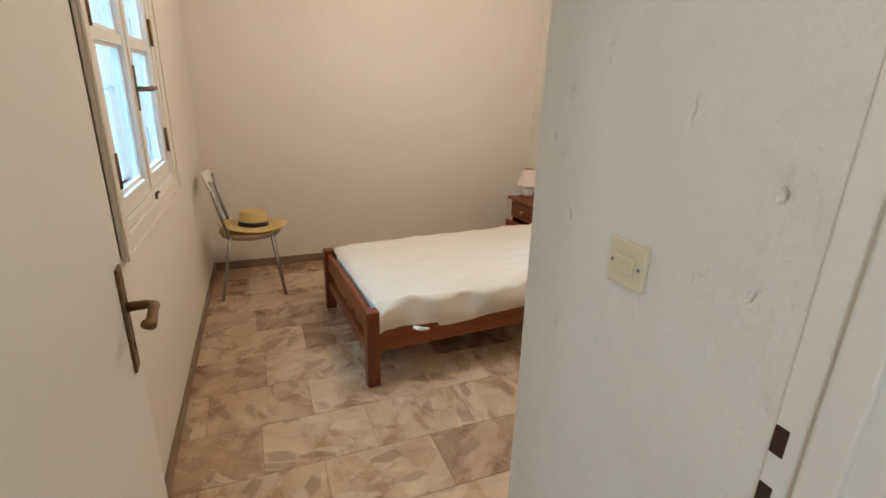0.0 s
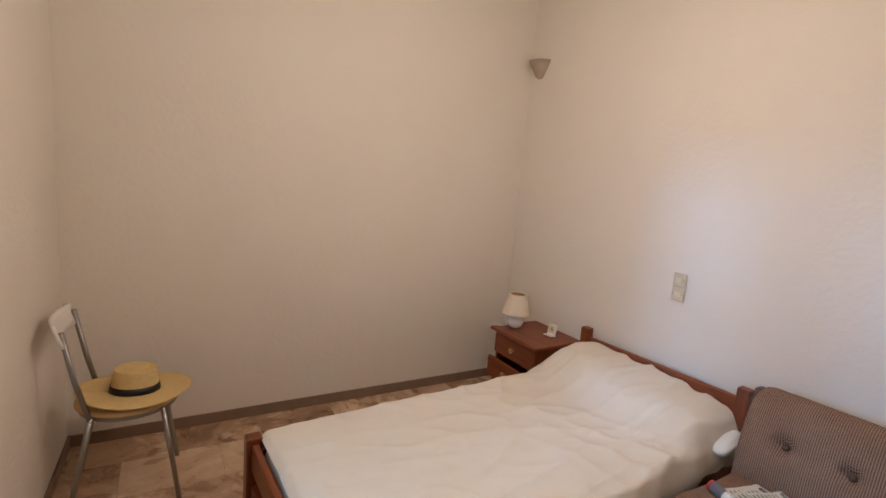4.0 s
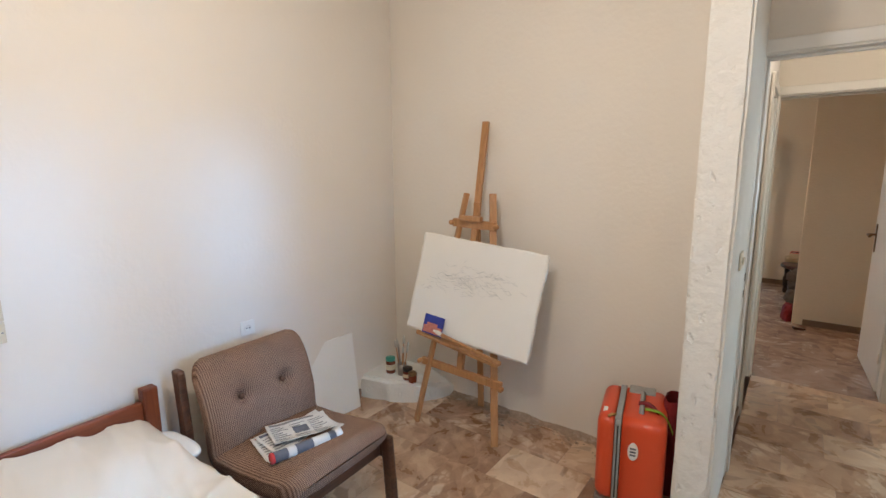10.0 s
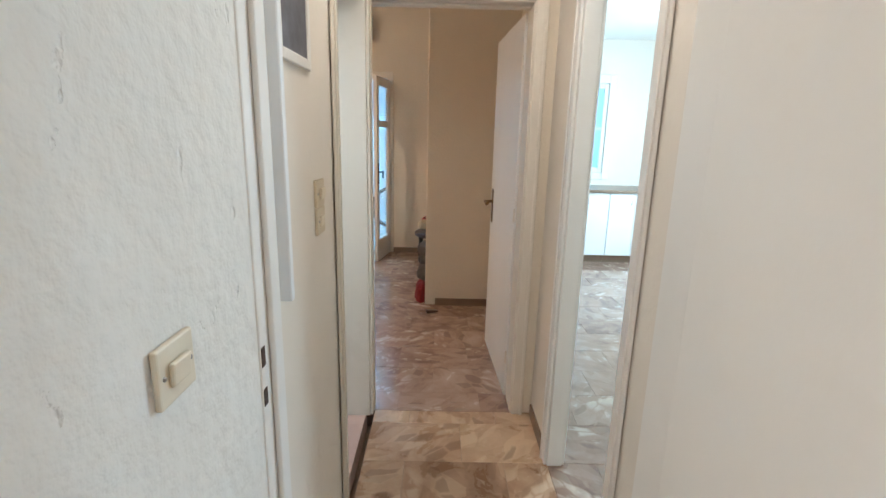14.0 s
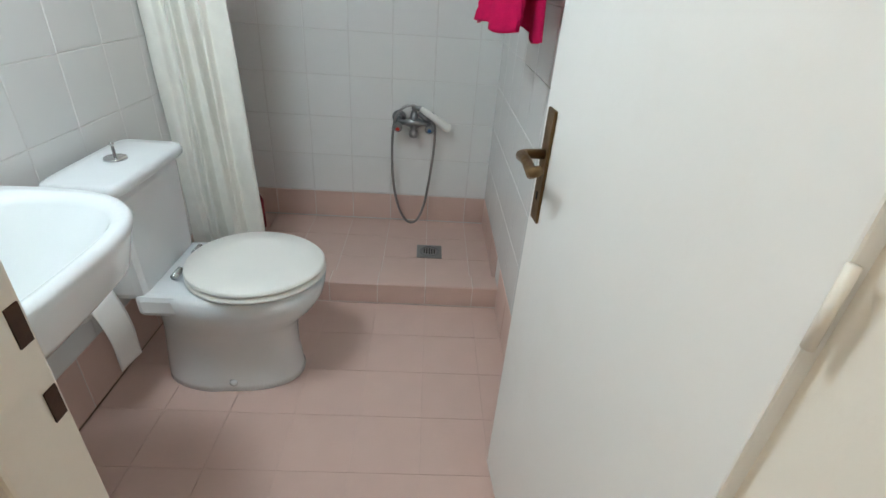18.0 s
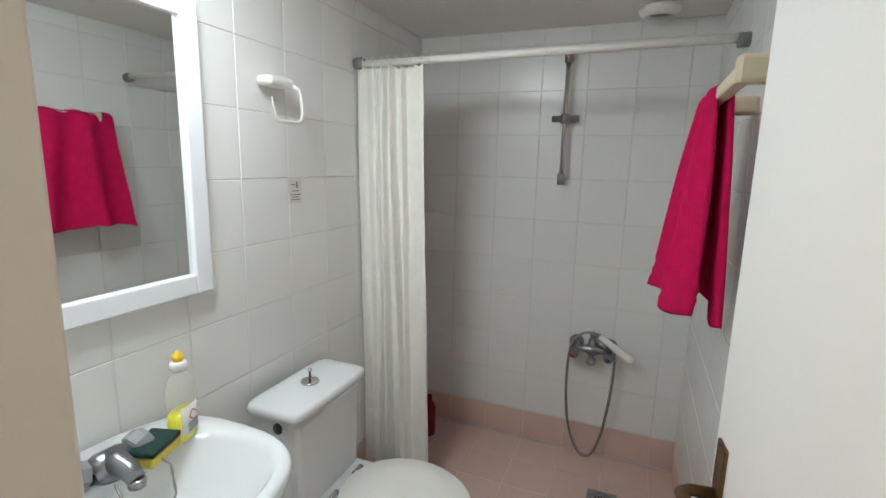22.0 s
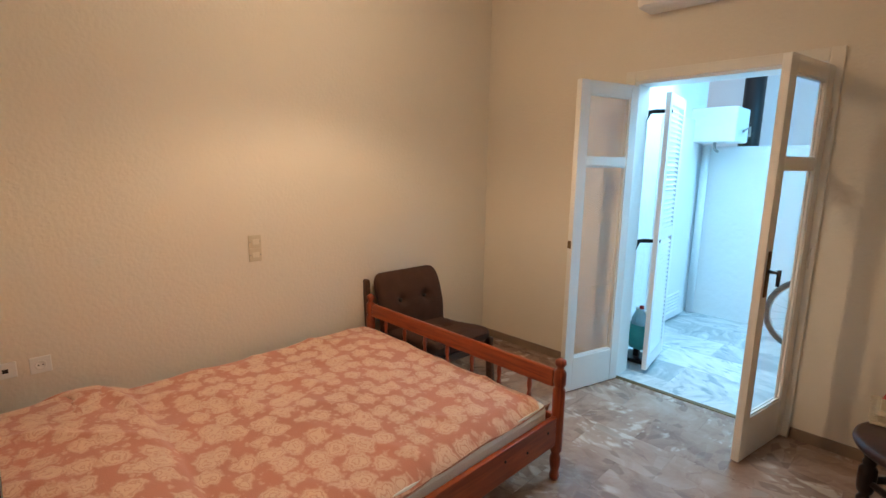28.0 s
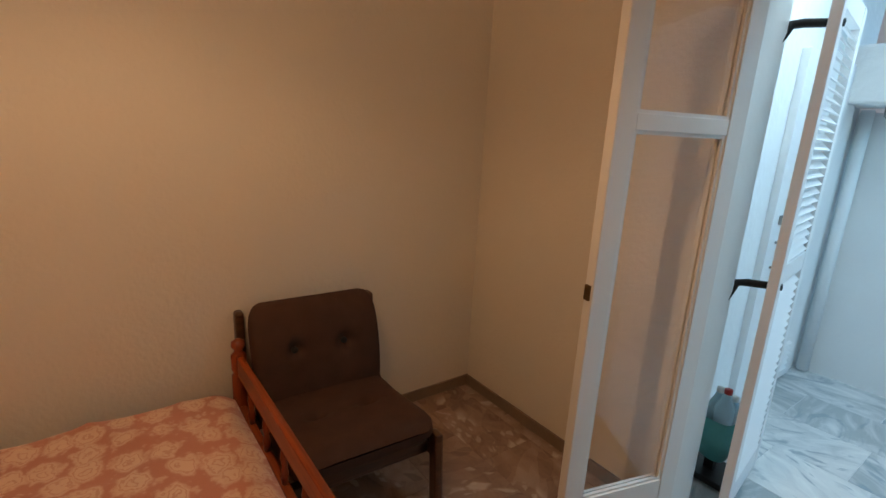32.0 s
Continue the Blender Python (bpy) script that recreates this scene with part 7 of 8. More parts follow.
def towel_fn(u, v):
    # v 0..1 runs from the front hem over the bar to the back hem; both falls flare below
    yb = TY - 0.017 - 0.112
    k = abs(v - 0.5) / 0.5
    x = -1.43 + (u - 0.5) * (0.31 + 0.10 * k) + 0.02 * k + 0.010 * n2(u * 3, v * 6, 1, 4)
    fold = 0.034 * k ** 0.6 * math.sin(u * 2 * math.pi * 2.1 + 0.5 * math.sin(v * 5) + 1.6 * n2(u * 2, v * 1.5, 1, 8)) + 0.010 * k * n2(u * 8, v * 5, 1, 2)
    top = 1.610 + 0.004 * math.sin(u * 17)
    hem = 0.012 * math.sin(u * 6.0) + 0.008 * n2(u * 7, 1, 1, 3)
    roll = math.sqrt(max(0.0, 1 - (1 - min(1.0, k / 0.05)) ** 2))
    band = 0.003 if 0.86 < k < 0.90 or 0.92 < k < 0.95 else 0.0
    if v < 0.5:
        return Vector((x, yb - 0.020 * roll - 0.020 * k - 0.040 * k * (1 - u) + fold + band, top - k * (0.475 + 0.025 * (1 - u)) + hem * k + 0.004 * (1 - k)))
    return Vector((x - 0.01 * k, yb + 0.020 * roll + 0.024 * k + 0.35 * fold, top - k * 0.495 + hem * k + 0.004 * (1 - k)))


tw = thing("towel", pose(0, 0, 0), "crumpled magenta towel hanging over the rail", "towel")
part("cloth", sheet(towel_fn, 70, 90, 0.010), TOWEL, tw)
ph = thing("toilet_paper", pose(-1.04, MY + 0.03, 0.40), "toilet roll on an ivory holder by the basin", "toilet paper")
part("holder", joined(tube([(-0.07, -0.02, 0.03), (-0.07, 0.07, 0.03)], 0.010, 10), tube([(0.07, -0.02, 0.03), (0.07, 0.07, 0.03)], 0.010, 10), tube([(-0.07, 0.07, 0.03), (0.07, 0.07, 0.03)], 0.010, 10)), IVORY, ph)
part("roll", moved(lathe([(0.020, -0.05), (0.042, -0.05), (0.042, 0.05), (0.020, 0.05)], 24), pose(0, 0.07, 0.03, 0, 90, 0)), SHEET, ph)
part("loose_sheet", sheet(lambda u, v: Vector((-0.049 + u * 0.098 - 0.02 * v * v, 0.113 + 0.02 * v + 0.012 * math.sin(v * 4), 0.03 - v * 0.24 + 0.015 * u * v)), 8, 16, 0.0015), SHEET, ph, "white paper tail hanging down")
rb = thing("bottle", pose(-2.19, MY + 0.15, 0.056), "dark red shampoo bottle on the shower floor", "bottle")
part("bottle", lathe([(0.030, 0), (0.034, 0.005), (0.034, 0.15), (0.022, 0.175), (0.014, 0.18)], 20), CLOTH_R, rb)
part("cap", lathe([(0.015, 0.18), (0.015, 0.21), (0.012, 0.213)], 18), CLOTH_R, rb)
bl2 = thing("bath_lamp", pose(-0.62, MY + 0.02, 1.94), "white globe wall lamp above the mirror", "wall lamp")
part("base", moved(lathe([(0.045, 0.0), (0.045, 0.02), (0.03, 0.03)], 20), pose(0, -0.02, 0, -90, 0, 0)), IVORY_W, bl2)

# ---- second bedroom ----
tiled_floor("floor_second", RX + 0.1, RR, 1.50, RF + 0.02, 0.45, 0.30, FLOOR_B, GROUT_F, "polished grey-brown marble tile floor", oy=1.39, gap=0.0007, edge=0.0003)
bx0, bx1, by0, by1 = -2.56, -1.05, 1.735, 3.74


def turned_post(name, x, y, h, parent):
    part(name, moved(lathe([(0.022, 0.0), (0.026, 0.02), (0.019, 0.05), (0.027, 0.08), (0.027, 0.12), (0.020, 0.14), (0.030, 0.16), (0.030, h - 0.16), (0.022, h - 0.145), (0.030, h - 0.13), (0.030, h - 0.07), (0.017, h - 0.055), (0.017, h - 0.045), (0.028, h - 0.03), (0.026, h - 0.012), (0.008, h)], 16), pose(x, y, 0)), CHERRY_U, parent)


def bed_b():
    b = thing("double_bed", pose(0, 0, 0), "cherry-stained wooden bed with turned posts", "bed")
    for x in (bx0, bx1):
        turned_post("foot_post", x, by1, 0.63, b)
        turned_post("head_post", x, by0 + 0.03, 0.85, b)
    part("foot_rail", box((bx0 + 0.028, by1 - 0.014, 0.475), (bx1 - 0.028, by1 + 0.014, 0.565), 0.008), PINE_R, b)
    part("foot_rail", box((bx0 + 0.028, by1 - 0.014, 0.20), (bx1 - 0.028, by1 + 0.014, 0.34), 0.006), PINE_R, b)
    for i in range(7):
        x = bx0 + 0.17 + i * (bx1 - bx0 - 0.34) / 6
        part("spindle", moved(lathe([(0.010, 0.34), (0.014, 0.38), (0.009, 0.405), (0.014, 0.44), (0.010, 0.475)], 10), pose(x, by1, 0)), CHERRY_U, b)
    part("head_rail", box((bx0 + 0.028, by0 + 0.016, 0.55), (bx1 - 0.028, by0 + 0.044, 0.78), 0.008), PINE_R, b)
    for x in (bx0, bx1):
        part("side_rail", box((x - 0.012, by0 + 0.06, 0.195), (x + 0.014, by1 - 0.028, 0.345), 0.005), CHERRY, b)
    for i in range(3):
        part("rail_bolt", moved(lathe([(0.007, 0), (0.006, 0.003)], 10), pose(bx1 + 0.014, by1 - 0.10 - 0.16 * i, 0.29 - 0.03 * (i % 2), 0, 90, 0)), DARK, b)
    return b


PINE_R = wood("cherry_stain_cross", (0.19, 0.029, 0.008), (0.40, 0.078, 0.018), 0.3, 0, 1.0, 0.5)
bed_b()
mb = thing("mattress", pose(0, 0, 0.25), "white mattress on the cherry bed", "mattress")
part("cover", box((bx0 + 0.02, by0 + 0.06, 0.0), (bx1 - 0.02, by1 - 0.045, 0.16), 0.04), SHEET, mb)


def spread_b(u, v):
    # u across from the wall to the room, v along from head to foot
    s = u * 1.62
    x = bx0 + 0.015 + min(s, 1.46)
    y = by0 + 0.07 + v * (by1 - by0 - 0.105)
    h = 0.437 + 0.012 * n2(s * 2, y * 2, 1.0, 1) + 0.005 * n2(s * 7, y * 6, 1.0, 2)
    pil = max(0.0, 1 - ((y - 1.98) / 0.30) ** 4) if y > 1.98 else 1.0
    pil *= 1 - (abs((x - (bx0 + bx1) / 2) / 0.76)) ** 8
    h += 0.085 * max(0, pil) + 0.035 * math.exp(-((y - 2.12 - 0.12 * math.sin((x - bx0) * 3.2)) / 0.035) ** 2) * max(0, 1 - abs(x - bx0 - 0.35) / 0.42) + 0.012 * (1 - abs(n2(s * 2.3, y * 3.1, 1.0, 8)) * 2.5) ** 3
    ed = 1.46 - s
    if ed < 0.08:
        h -= 0.035 * (1 - max(0, ed) / 0.08) ** 2
    if s > 1.46:
        d = s - 1.46
        lim = 0.020 + 0.007 * n2(y * 3, 1, 1.0) - 0.008 * max(0, min(1, (y - 3.2) / 0.4)) + 0.06 * max(0, min(1, (2.25 - y) / 0.3))
        d = min(d, max(0.012, lim))
        return Vector((bx1 - 0.035 + 0.03 * math.sin(min(1, d / 0.06) * 1.5) + 0.008 * n2(y * 6, 3, 1.0), y, h - d))
    e2 = by1 - 0.035 - y
    if e2 < 0.10:
        h -= 0.05 * (1 - max(0, e2) / 0.10) ** 2
    if s < 0.06:
        h -= 0.03 * (1 - s / 0.06) ** 2
    return Vector((x, y, h))


sp = thing("bedspread", pose(0, 0, 0), "salmon bedspread with woven pale flowers", "bedspread")
part("cloth", sheet(spread_b, 100, 120), SPREAD, sp)


def rolled(u, v):
    """A slack roll of the cover thrown up along the head end."""
    y0 = 2.02 + 0.10 * u + 0.05 * math.sin(u * 5.0)
    a = v * math.pi
    r = 0.036 * (1 - 0.9 * u) + 0.006 * n2(u * 6, v * 2)
    x = bx0 + 0.03 + 0.34 * u
    base = spread_b((x - bx0 - 0.015) / 1.62, max(0.0, (y0 - by0 - 0.07) / (by1 - by0 - 0.105))).z
    return Vector((x, y0 - r * 2.6 * math.cos(a), base - 0.006 + r * math.sin(a) ** 0.7))


part("rolled_fold", sheet(rolled, 40, 14), SPREAD, sp, "slack rolled fold of the cover")

armchair("armchair", pose(-2.56, 4.06, 0, 0, 0, -2), "low armchair with dark brown velvet buttoned cushion", VELVET, WALNUT, 0.56)
switch_plate("light_switch", on_wall(RX, 2.99, 1.022, "+x"), 2, "double ivory light switch on the bedroom wall", 0.075, IVORY)
switch_plate("wall_socket", on_wall(RX, 1.98, 0.60, "+x"), 1, "white round wall socket by the bed", sock=True)
pz = switch_plate("phone_socket", on_wall(RX, 1.86, 0.605, "+x"), 0, "white telephone socket by the bed")
part("plate", box((-0.039, -0.035, 0), (0.039, 0.035, 0.014), 0.004), IVORY_W, pz)
part("jack", box((-0.010, -0.009, 0.0138), (0.010, 0.009, 0.0150)), DARK, pz, "dark square jack")


def french_leaf(name, m, label, sgn):
    """Glazed leaf hinged at the local origin, running along local -y."""
    d = thing(name, m, label, "french door", kind="structure")
    W, H, T = 0.515, 2.045, 0.04
    st = 0.075
    part("stile", box((-T / 2, -st, 0.01), (T / 2, 0, H), 0.004), PAINT, d)
    part("stile", box((-T / 2, -W, 0.01), (T / 2, -W + st, H), 0.004), PAINT, d)
    for z0, z1 in ((0.01, 0.245), (1.525, 1.575), (H - 0.08, H)):
        part("rail", box((-T / 2 + 0.001, -W + st, z0), (T / 2 - 0.001, -st, z1), 0.003), PAINT, d)
    for z0, z1 in ((0.245, 1.525), (1.575, H - 0.08)):
        g = part("pane", box((-0.002, -W + st - 0.004, z0 - 0.004), (0.002, -st + 0.004, z1 + 0.004)), GLASS, d)
        g.visible_shadow = False
        for s in (-1, 1):
            a, b = sorted((s * 0.004, s * 0.014))
            part("glazing_bead", boxes(((a, -W + st, z0), (b, -W + st + 0.010, z1)), ((a, -st - 0.010, z0), (b, -st, z1)), ((a, -W + st + 0.01, z0), (b, -st - 0.01, z0 + 0.010)), ((a, -W + st + 0.01, z1 - 0.010), (b, -st - 0.01, z1))), PAINT, d)
    for z in (0.35, 1.05, 1.78):
        part("hinge", tube([(sgn * 0.024, -0.004, z - 0.055), (sgn * 0.024, -0.004, z + 0.055)], 0.009, 8), PAINT_C, d)
    if name == "french_door_2":
        for s in (-1, 1):
            pl = part("handle_plate", box((min(s * T / 2, s * (T / 2 + 0.006)), -W + 0.022, 0.90), (max(s * T / 2, s * (T / 2 + 0.006)), -W + 0.052, 1.13), 0.002), BRASS, d, "dark bronze handle plate")
            if s < 0:
                continue
            part("lever", tube([(s * T / 2, -W + 0.037, 1.03), (s * (T / 2 + 0.045), -W + 0.037, 1.03), (s * (T / 2 + 0.052), -W + 0.037, 1.045), (s * (T / 2 + 0.052), -W + 0.037, 0.965)], [0.009, 0.008, 0.010, 0.009], 8), BLACK, pl)
    else:
        part("latch_keep", box((-0.012, -W - 0.008, 1.00), (0.012, -W + 0.001, 1.05), 0.002), BRASS, d)
    return d


fr = thing("french_door_frame", pose(0, 0, 0), "white painted frame of the french door", "door frame", kind="structure")
for a, b, c, d in ((-1.46, -1.395, 0, 2.14), (-0.385, -0.322, 0, 2.14), (-1.395, -0.385, 2.075, 2.14)):
    part("architrave", box((a, RF - 0.022, c), (b, RF - 0.003, d), 0.006), PAINT_C, fr)
for a, b, c, d in ((-1.42, -1.378, 0, 2.06), (-0.382, -0.34, 0, 2.06), (-1.42, -0.34, 2.06, 2.08)):
    part("jamb", box((a, RF - 0.003, c), (b, RF + 0.19, d), 0.004), PAINT, fr)
part("threshold", box((-1.42, RF + 0.0, -0.02), (-0.34, RF + 0.04, 0.006), 0.003), BRASS, fr, "worn dark metal threshold strip")
part("threshold_slab", box((-1.42, RF + 0.04, -0.06), (-0.34, RF + 0.22, 0.004), 0.003), FLOOR_C, fr, "pale marble threshold slab")
french_leaf("french_door_1", pose(-1.380, RF - 0.012, 0, 0, 0, -15.5), "white glazed french door leaf standing open", -1)
french_leaf("french_door_2", pose(-0.374, RF - 0.012, 0, 0, 0, -10.5), "white glazed french door leaf with bronze lever", 1)


def shutter(name, m, label):
    d = thing(name, m, label, "shutter", kind="structure")
    W, H, T = 0.50, 2.03, 0.035
    part("stile", box((-T / 2, 0, 0.02), (T / 2, 0.06, H), 0.003), PAINT_B, d)
    part("stile", box((-T / 2, W - 0.06, 0.02), (T / 2, W, H), 0.003), PAINT_B, d)
    for z0, z1 in ((0.02, 0.13), (1.0, 1.08), (H - 0.08, H)):
        part("rail", box((-T / 2 + 0.001, 0.06, z0), (T / 2 - 0.001, W - 0.06, z1), 0.003), PAINT_B, d)
    bm = box((-0.020, 0.058, -0.003), (0.020, W - 0.058, 0.003))
    bm.transform(pose(0, 0, 0, 0, 42, 0))
    me = bpy.data.meshes.new("slat")
    bm.to_mesh(me)
    bm.free()
    me.materials.append(PAINT_B)
    z = 0.15
    while z < H - 0.09:
        if not 0.985 < z < 1.095:
            o = new("slat", me)
            o.location = (0, 0, z)
            o.parent = d
        z += 0.034
    return d


shutter("shutter_1", pose(-1.272, RF + 0.245, 0.0, 0, 0, 8.5), "white louvred wooden shutter folded outwards")
shutter("shutter_2", pose(-0.20, RF + 0.235, 0.0, 0, 0, -70), "white louvred wooden shutter folded outwards")
for z in (0.97, 1.88):
    k = thing("shutter_hinge", pose(-1.385, RF + 0.20, z), "black iron shutter strap hinge", "hinge", "shutter hinges")
    part("strap", tube([(-0.005, -0.03, -0.04), (0.0, 0.02, 0.02), (0.03, 0.04, 0.026), (0.125, 0.10, 0.026)], [0.013, 0.016, 0.015, 0.014], 8), BLACK, k)
    part("plate", box((-0.035, -0.035, -0.05), (-0.025, 0.0, 0.03), 0.002), BLACK, k)

AMBER = mat("amber_glass", (0.16, 0.055, 0.010), 0.2, var=0.15, scale=20, bump=0.05)
# assumed fitting above the view; its shade cuts the light line on the wall
pl_ = thing("pendant_lamp", pose(-1.42, 3.24, 2.23), "assumed pendant lamp with amber shade on a brass rod", "pendant lamp")
part("shade", joined(lathe([(0.074, 0.0), (0.072, 0.03), (0.058, 0.075), (0.026, 0.105)], 28, False), lathe([(0.071, 0.001), (0.069, 0.03), (0.055, 0.072), (0.024, 0.101)], 28, False)), AMBER, pl_)
part("cap", lathe([(0.026, 0.10), (0.030, 0.11), (0.022, 0.14), (0.010, 0.15)], 20), BRASS_B, pl_)
part("rod", tube([(0, 0, 0.15), (0, 0, 0.28)], 0.006, 8), BRASS, pl_)
part("upper_rod", tube([(0, 0, 0.28), (0.03, 0.02, 0.34), (0.03, 0.02, 0.46), (0, 0, 0.52), (0, 0, 0.70)], 0.006, 8), BRASS, pl_)
part("ceiling_rose", lathe([(0.045, 0.719), (0.045, 0.705), (0.02, 0.685)], 20), BRASS, pl_)
ac = thing("air_conditioner", pose(-0.95, RF, 2.47), "white wall air conditioner above the french door", "air conditioner")
part("body", box((-0.40, -0.20, 0.0), (0.40, 0.0, 0.27), 0.03), IVORY_W, ac)
part("flap", box((-0.36, -0.205, 0.012), (0.36, -0.12, 0.020), 0.003), IVORY_W, ac)

# dark stool with books and a heap of clothes behind the partition
EBONY = wood("ebonised_wood", (0.012, 0.006, 0.005), (0.032, 0.014, 0.010), 0.3, 2, 1.4)
SEATW = wood("dark_plum_wood", (0.028, 0.009, 0.007), (0.058, 0.020, 0.015), 0.28, 0, 1.2)
st = thing("stool", pose(0.245, 4.59, 0), "low dark wooden stool with round seat and black turned legs", "stool")
part("seat", lathe([(0.02, 0.322), (0.245, 0.322), (0.272, 0.330), (0.280, 0.346), (0.276, 0.362), (0.262, 0.370), (0.02, 0.371)], 48), SEATW, st)
for i in range(4):
    a = i * math.pi / 2
    part("leg", moved(lathe([(0.024, 0), (0.027, 0.02), (0.027, 0.055), (0.020, 0.066), (0.020, 0.076), (0.030, 0.088), (0.034, 0.11), (0.036, 0.16), (0.034, 0.20), (0.022, 0.216), (0.028, 0.232), (0.022, 0.248), (0.026, 0.27), (0.030, 0.322)], 16), pose(0.205 * math.cos(a), 0.205 * math.sin(a), 0)), EBONY, st, "black turned leg")
for i in range(4):
    a = i * math.pi / 2
    b0, b1 = Vector((0.205 * math.cos(a), 0.205 * math.sin(a), 0.14)), Vector((0.205 * math.cos(a + math.pi / 2), 0.205 * math.sin(a + math.pi / 2), 0.14))
    part("stretcher", tube([b0.lerp(b1, 0.12), b0.lerp(b1, 0.5), b0.lerp(b1, 0.88)], [0.016, 0.019, 0.016], 10), EBONY, st)
RED_C = mat("red_cover", (0.62, 0.030, 0.022), 0.4, var=0.08, scale=9)
GB = mat("green_cover", (0.16, 0.30, 0.10), 0.45, var=0.2, scale=12)
OB = mat("orange_cover", (0.70, 0.20, 0.05), 0.45, var=0.2, scale=12)
WB = mat("white_cover", (0.72, 0.68, 0.60), 0.5, var=0.1, scale=12)
PG = mat("page_edges", (0.62, 0.52, 0.37), 0.9, var=0.15, scale=60, bump=0.5, bscale=300)
z = 0.372
for w, d, h, c, dx, dy, a in ((0.225, 0.30, 0.006, GB, 0.0, 0.0, 4), (0.215, 0.285, 0.005, WB, 0.010, 0.005, -5), (0.21, 0.28, 0.006, OB, 0.020, 0.012, 3), (0.205, 0.28, 0.005, WB, 0.002, 0.02, 9), (0.20, 0.27, 0.007, RED_C, 0.006, 0.006, 1)):
    mg = thing("magazine", pose(0.115 + dx, 4.835 + dy, z, 0, 0, a), "worn magazine with curling corner in a flat pile", "magazine", "magazines on the stool")

    def leaf(u, v, w=w, d=d, h=h, a=a):
        curl = 0.022 * max(0.0, u - 0.62) ** 2 * max(0.0, 0.9 - v) * (1 + 0.3 * a / 9)
        return Vector(((u - 0.5) * w, (v - 0.5) * d, h * 0.5 + curl + 0.0008 * math.sin(u * 9 + v * 5)))
    part("page_block", sheet(leaf, 12, 12, h - 0.0012), PG, mg)
    part("cover", moved(sheet(leaf, 12, 12, 0.0008), Matrix.Translation((0, 0, h / 2))), c, mg)
    part("cover_picture", moved(sheet(lambda u, v: leaf(0.12 + 0.5 * u, 0.15 + 0.6 * v) + Vector((0, 0, h / 2 + 0.0008)), 8, 8, 0.0004), Matrix.Identity(4)), GB if c is not GB else OB, mg)
    z += h + 0.0025
b = thing("book", pose(0.125, 4.875, z + 0.001, 0, 0, -6), "thick red paperback book lying on the magazines", "book")
part("page_block", box((-0.073, -0.108, 0.002), (0.073, 0.108, 0.056)), PG, b)
part("cover", boxes(((-0.076, -0.110, 0), (0.075, 0.110, 0.002)), ((-0.076, -0.110, 0.056), (0.075, 0.110, 0.058)), ((-0.076, -0.110, 0.002), (-0.073, 0.110, 0.056))), WB, b)
part("front_board", box((-0.0745, -0.109, 0.058), (0.0745, 0.109, 0.0588)), RED_C, b, "red printed cover")
part("title_band", box((-0.068, -0.030, 0.0588), (0.070, 0.050, 0.0593)), DARK, b)
for i, (x0, x1) in enumerate(((-0.05, -0.012), (0.0, 0.05))):
    part("title_bar", box((x0, 0.0, 0.0593), (x1, 0.024, 0.0597)), WB, b)
part("title_bar", box((-0.045, -0.066, 0.0588), (0.05, -0.052, 0.0593)), WB, b)
DK = mat("charcoal_cloth", (0.055, 0.045, 0.042), 0.95, var=0.35, scale=14, bump=0.5, bscale=120)
CLOTH_P = mat("dark_patterned_cloth", (0.030, 0.014, 0.016), 0.9, var=0.3, scale=30, bump=0.4, bscale=90, stain=0.5, stain_color=(0.45, 0.12, 0.04, 1), stain_scale=22)
DK2 = mat("brown_grey_cloth", (0.085, 0.068, 0.058), 0.95, var=0.3, scale=14, bump=0.5, bscale=120)


def heap(name, m, rx, ry, h, material, label, seed):
    t = thing(name, m, label, "clothes", "clothes in a heap")

    def fn(u, v):
        a = u * 2 * math.pi
        r = math.cos(v * math.pi / 2) ** 0.55
        k = 1 + 0.22 * n2(math.cos(a) * 1.6 + seed, math.sin(a) * 1.6 + v * 2, 1.0, seed) + 0.10 * n2(math.cos(a) * 4, math.sin(a) * 4 + v * 5, 1.0, seed + 4)
        return Vector((rx * r * k * math.cos(a), ry * r * k * math.sin(a), h * math.sin(v * math.pi / 2) ** 0.8 * (1 + 0.12 * n2(a, v * 3, 1.0, seed + 2))))
    part("cloth", sheet(fn, 44, 18), material, t)


heap("clothes", pose(0.10, 3.38, 0), 0.060, 0.17, 0.15, CLOTH_R, "dark red cloth heaped on the floor beside the partition", 1.0)
heap("clothes", pose(0.21, 3.53, 0), 0.145, 0.20, 0.235, CLOTH_P, "dark patterned clothes heaped on the floor", 4.0)
heap("clothes", pose(0.185, 3.50, 0.165), 0.145, 0.19, 0.13, DK2, "grey-brown pullover on the heap of clothes", 2.0)
heap("clothes", pose(0.20, 3.57, 0.275), 0.135, 0.17, 0.11, DK, "charcoal clothes on the heap", 3.0)
heap("clothes", pose(0.195, 3.60, 0.365), 0.150, 0.16, 0.12, DK2, "grey-brown folded top on the heap of clothes", 5.0)
dw = thing("door_stop", pose(0.30, 2.98, 0, 0, 0, 25), "small brown wooden door wedge on the floor", "door stop")
bm = box((-0.05, -0.018, 0), (0.05, 0.018, 0.028), 0.004)
for v in bm.verts:
    if v.co.x > 0 and v.co.z > 0.01:
        v.co.z *= 0.45
part("wedge", bm, WALNUT, dw)

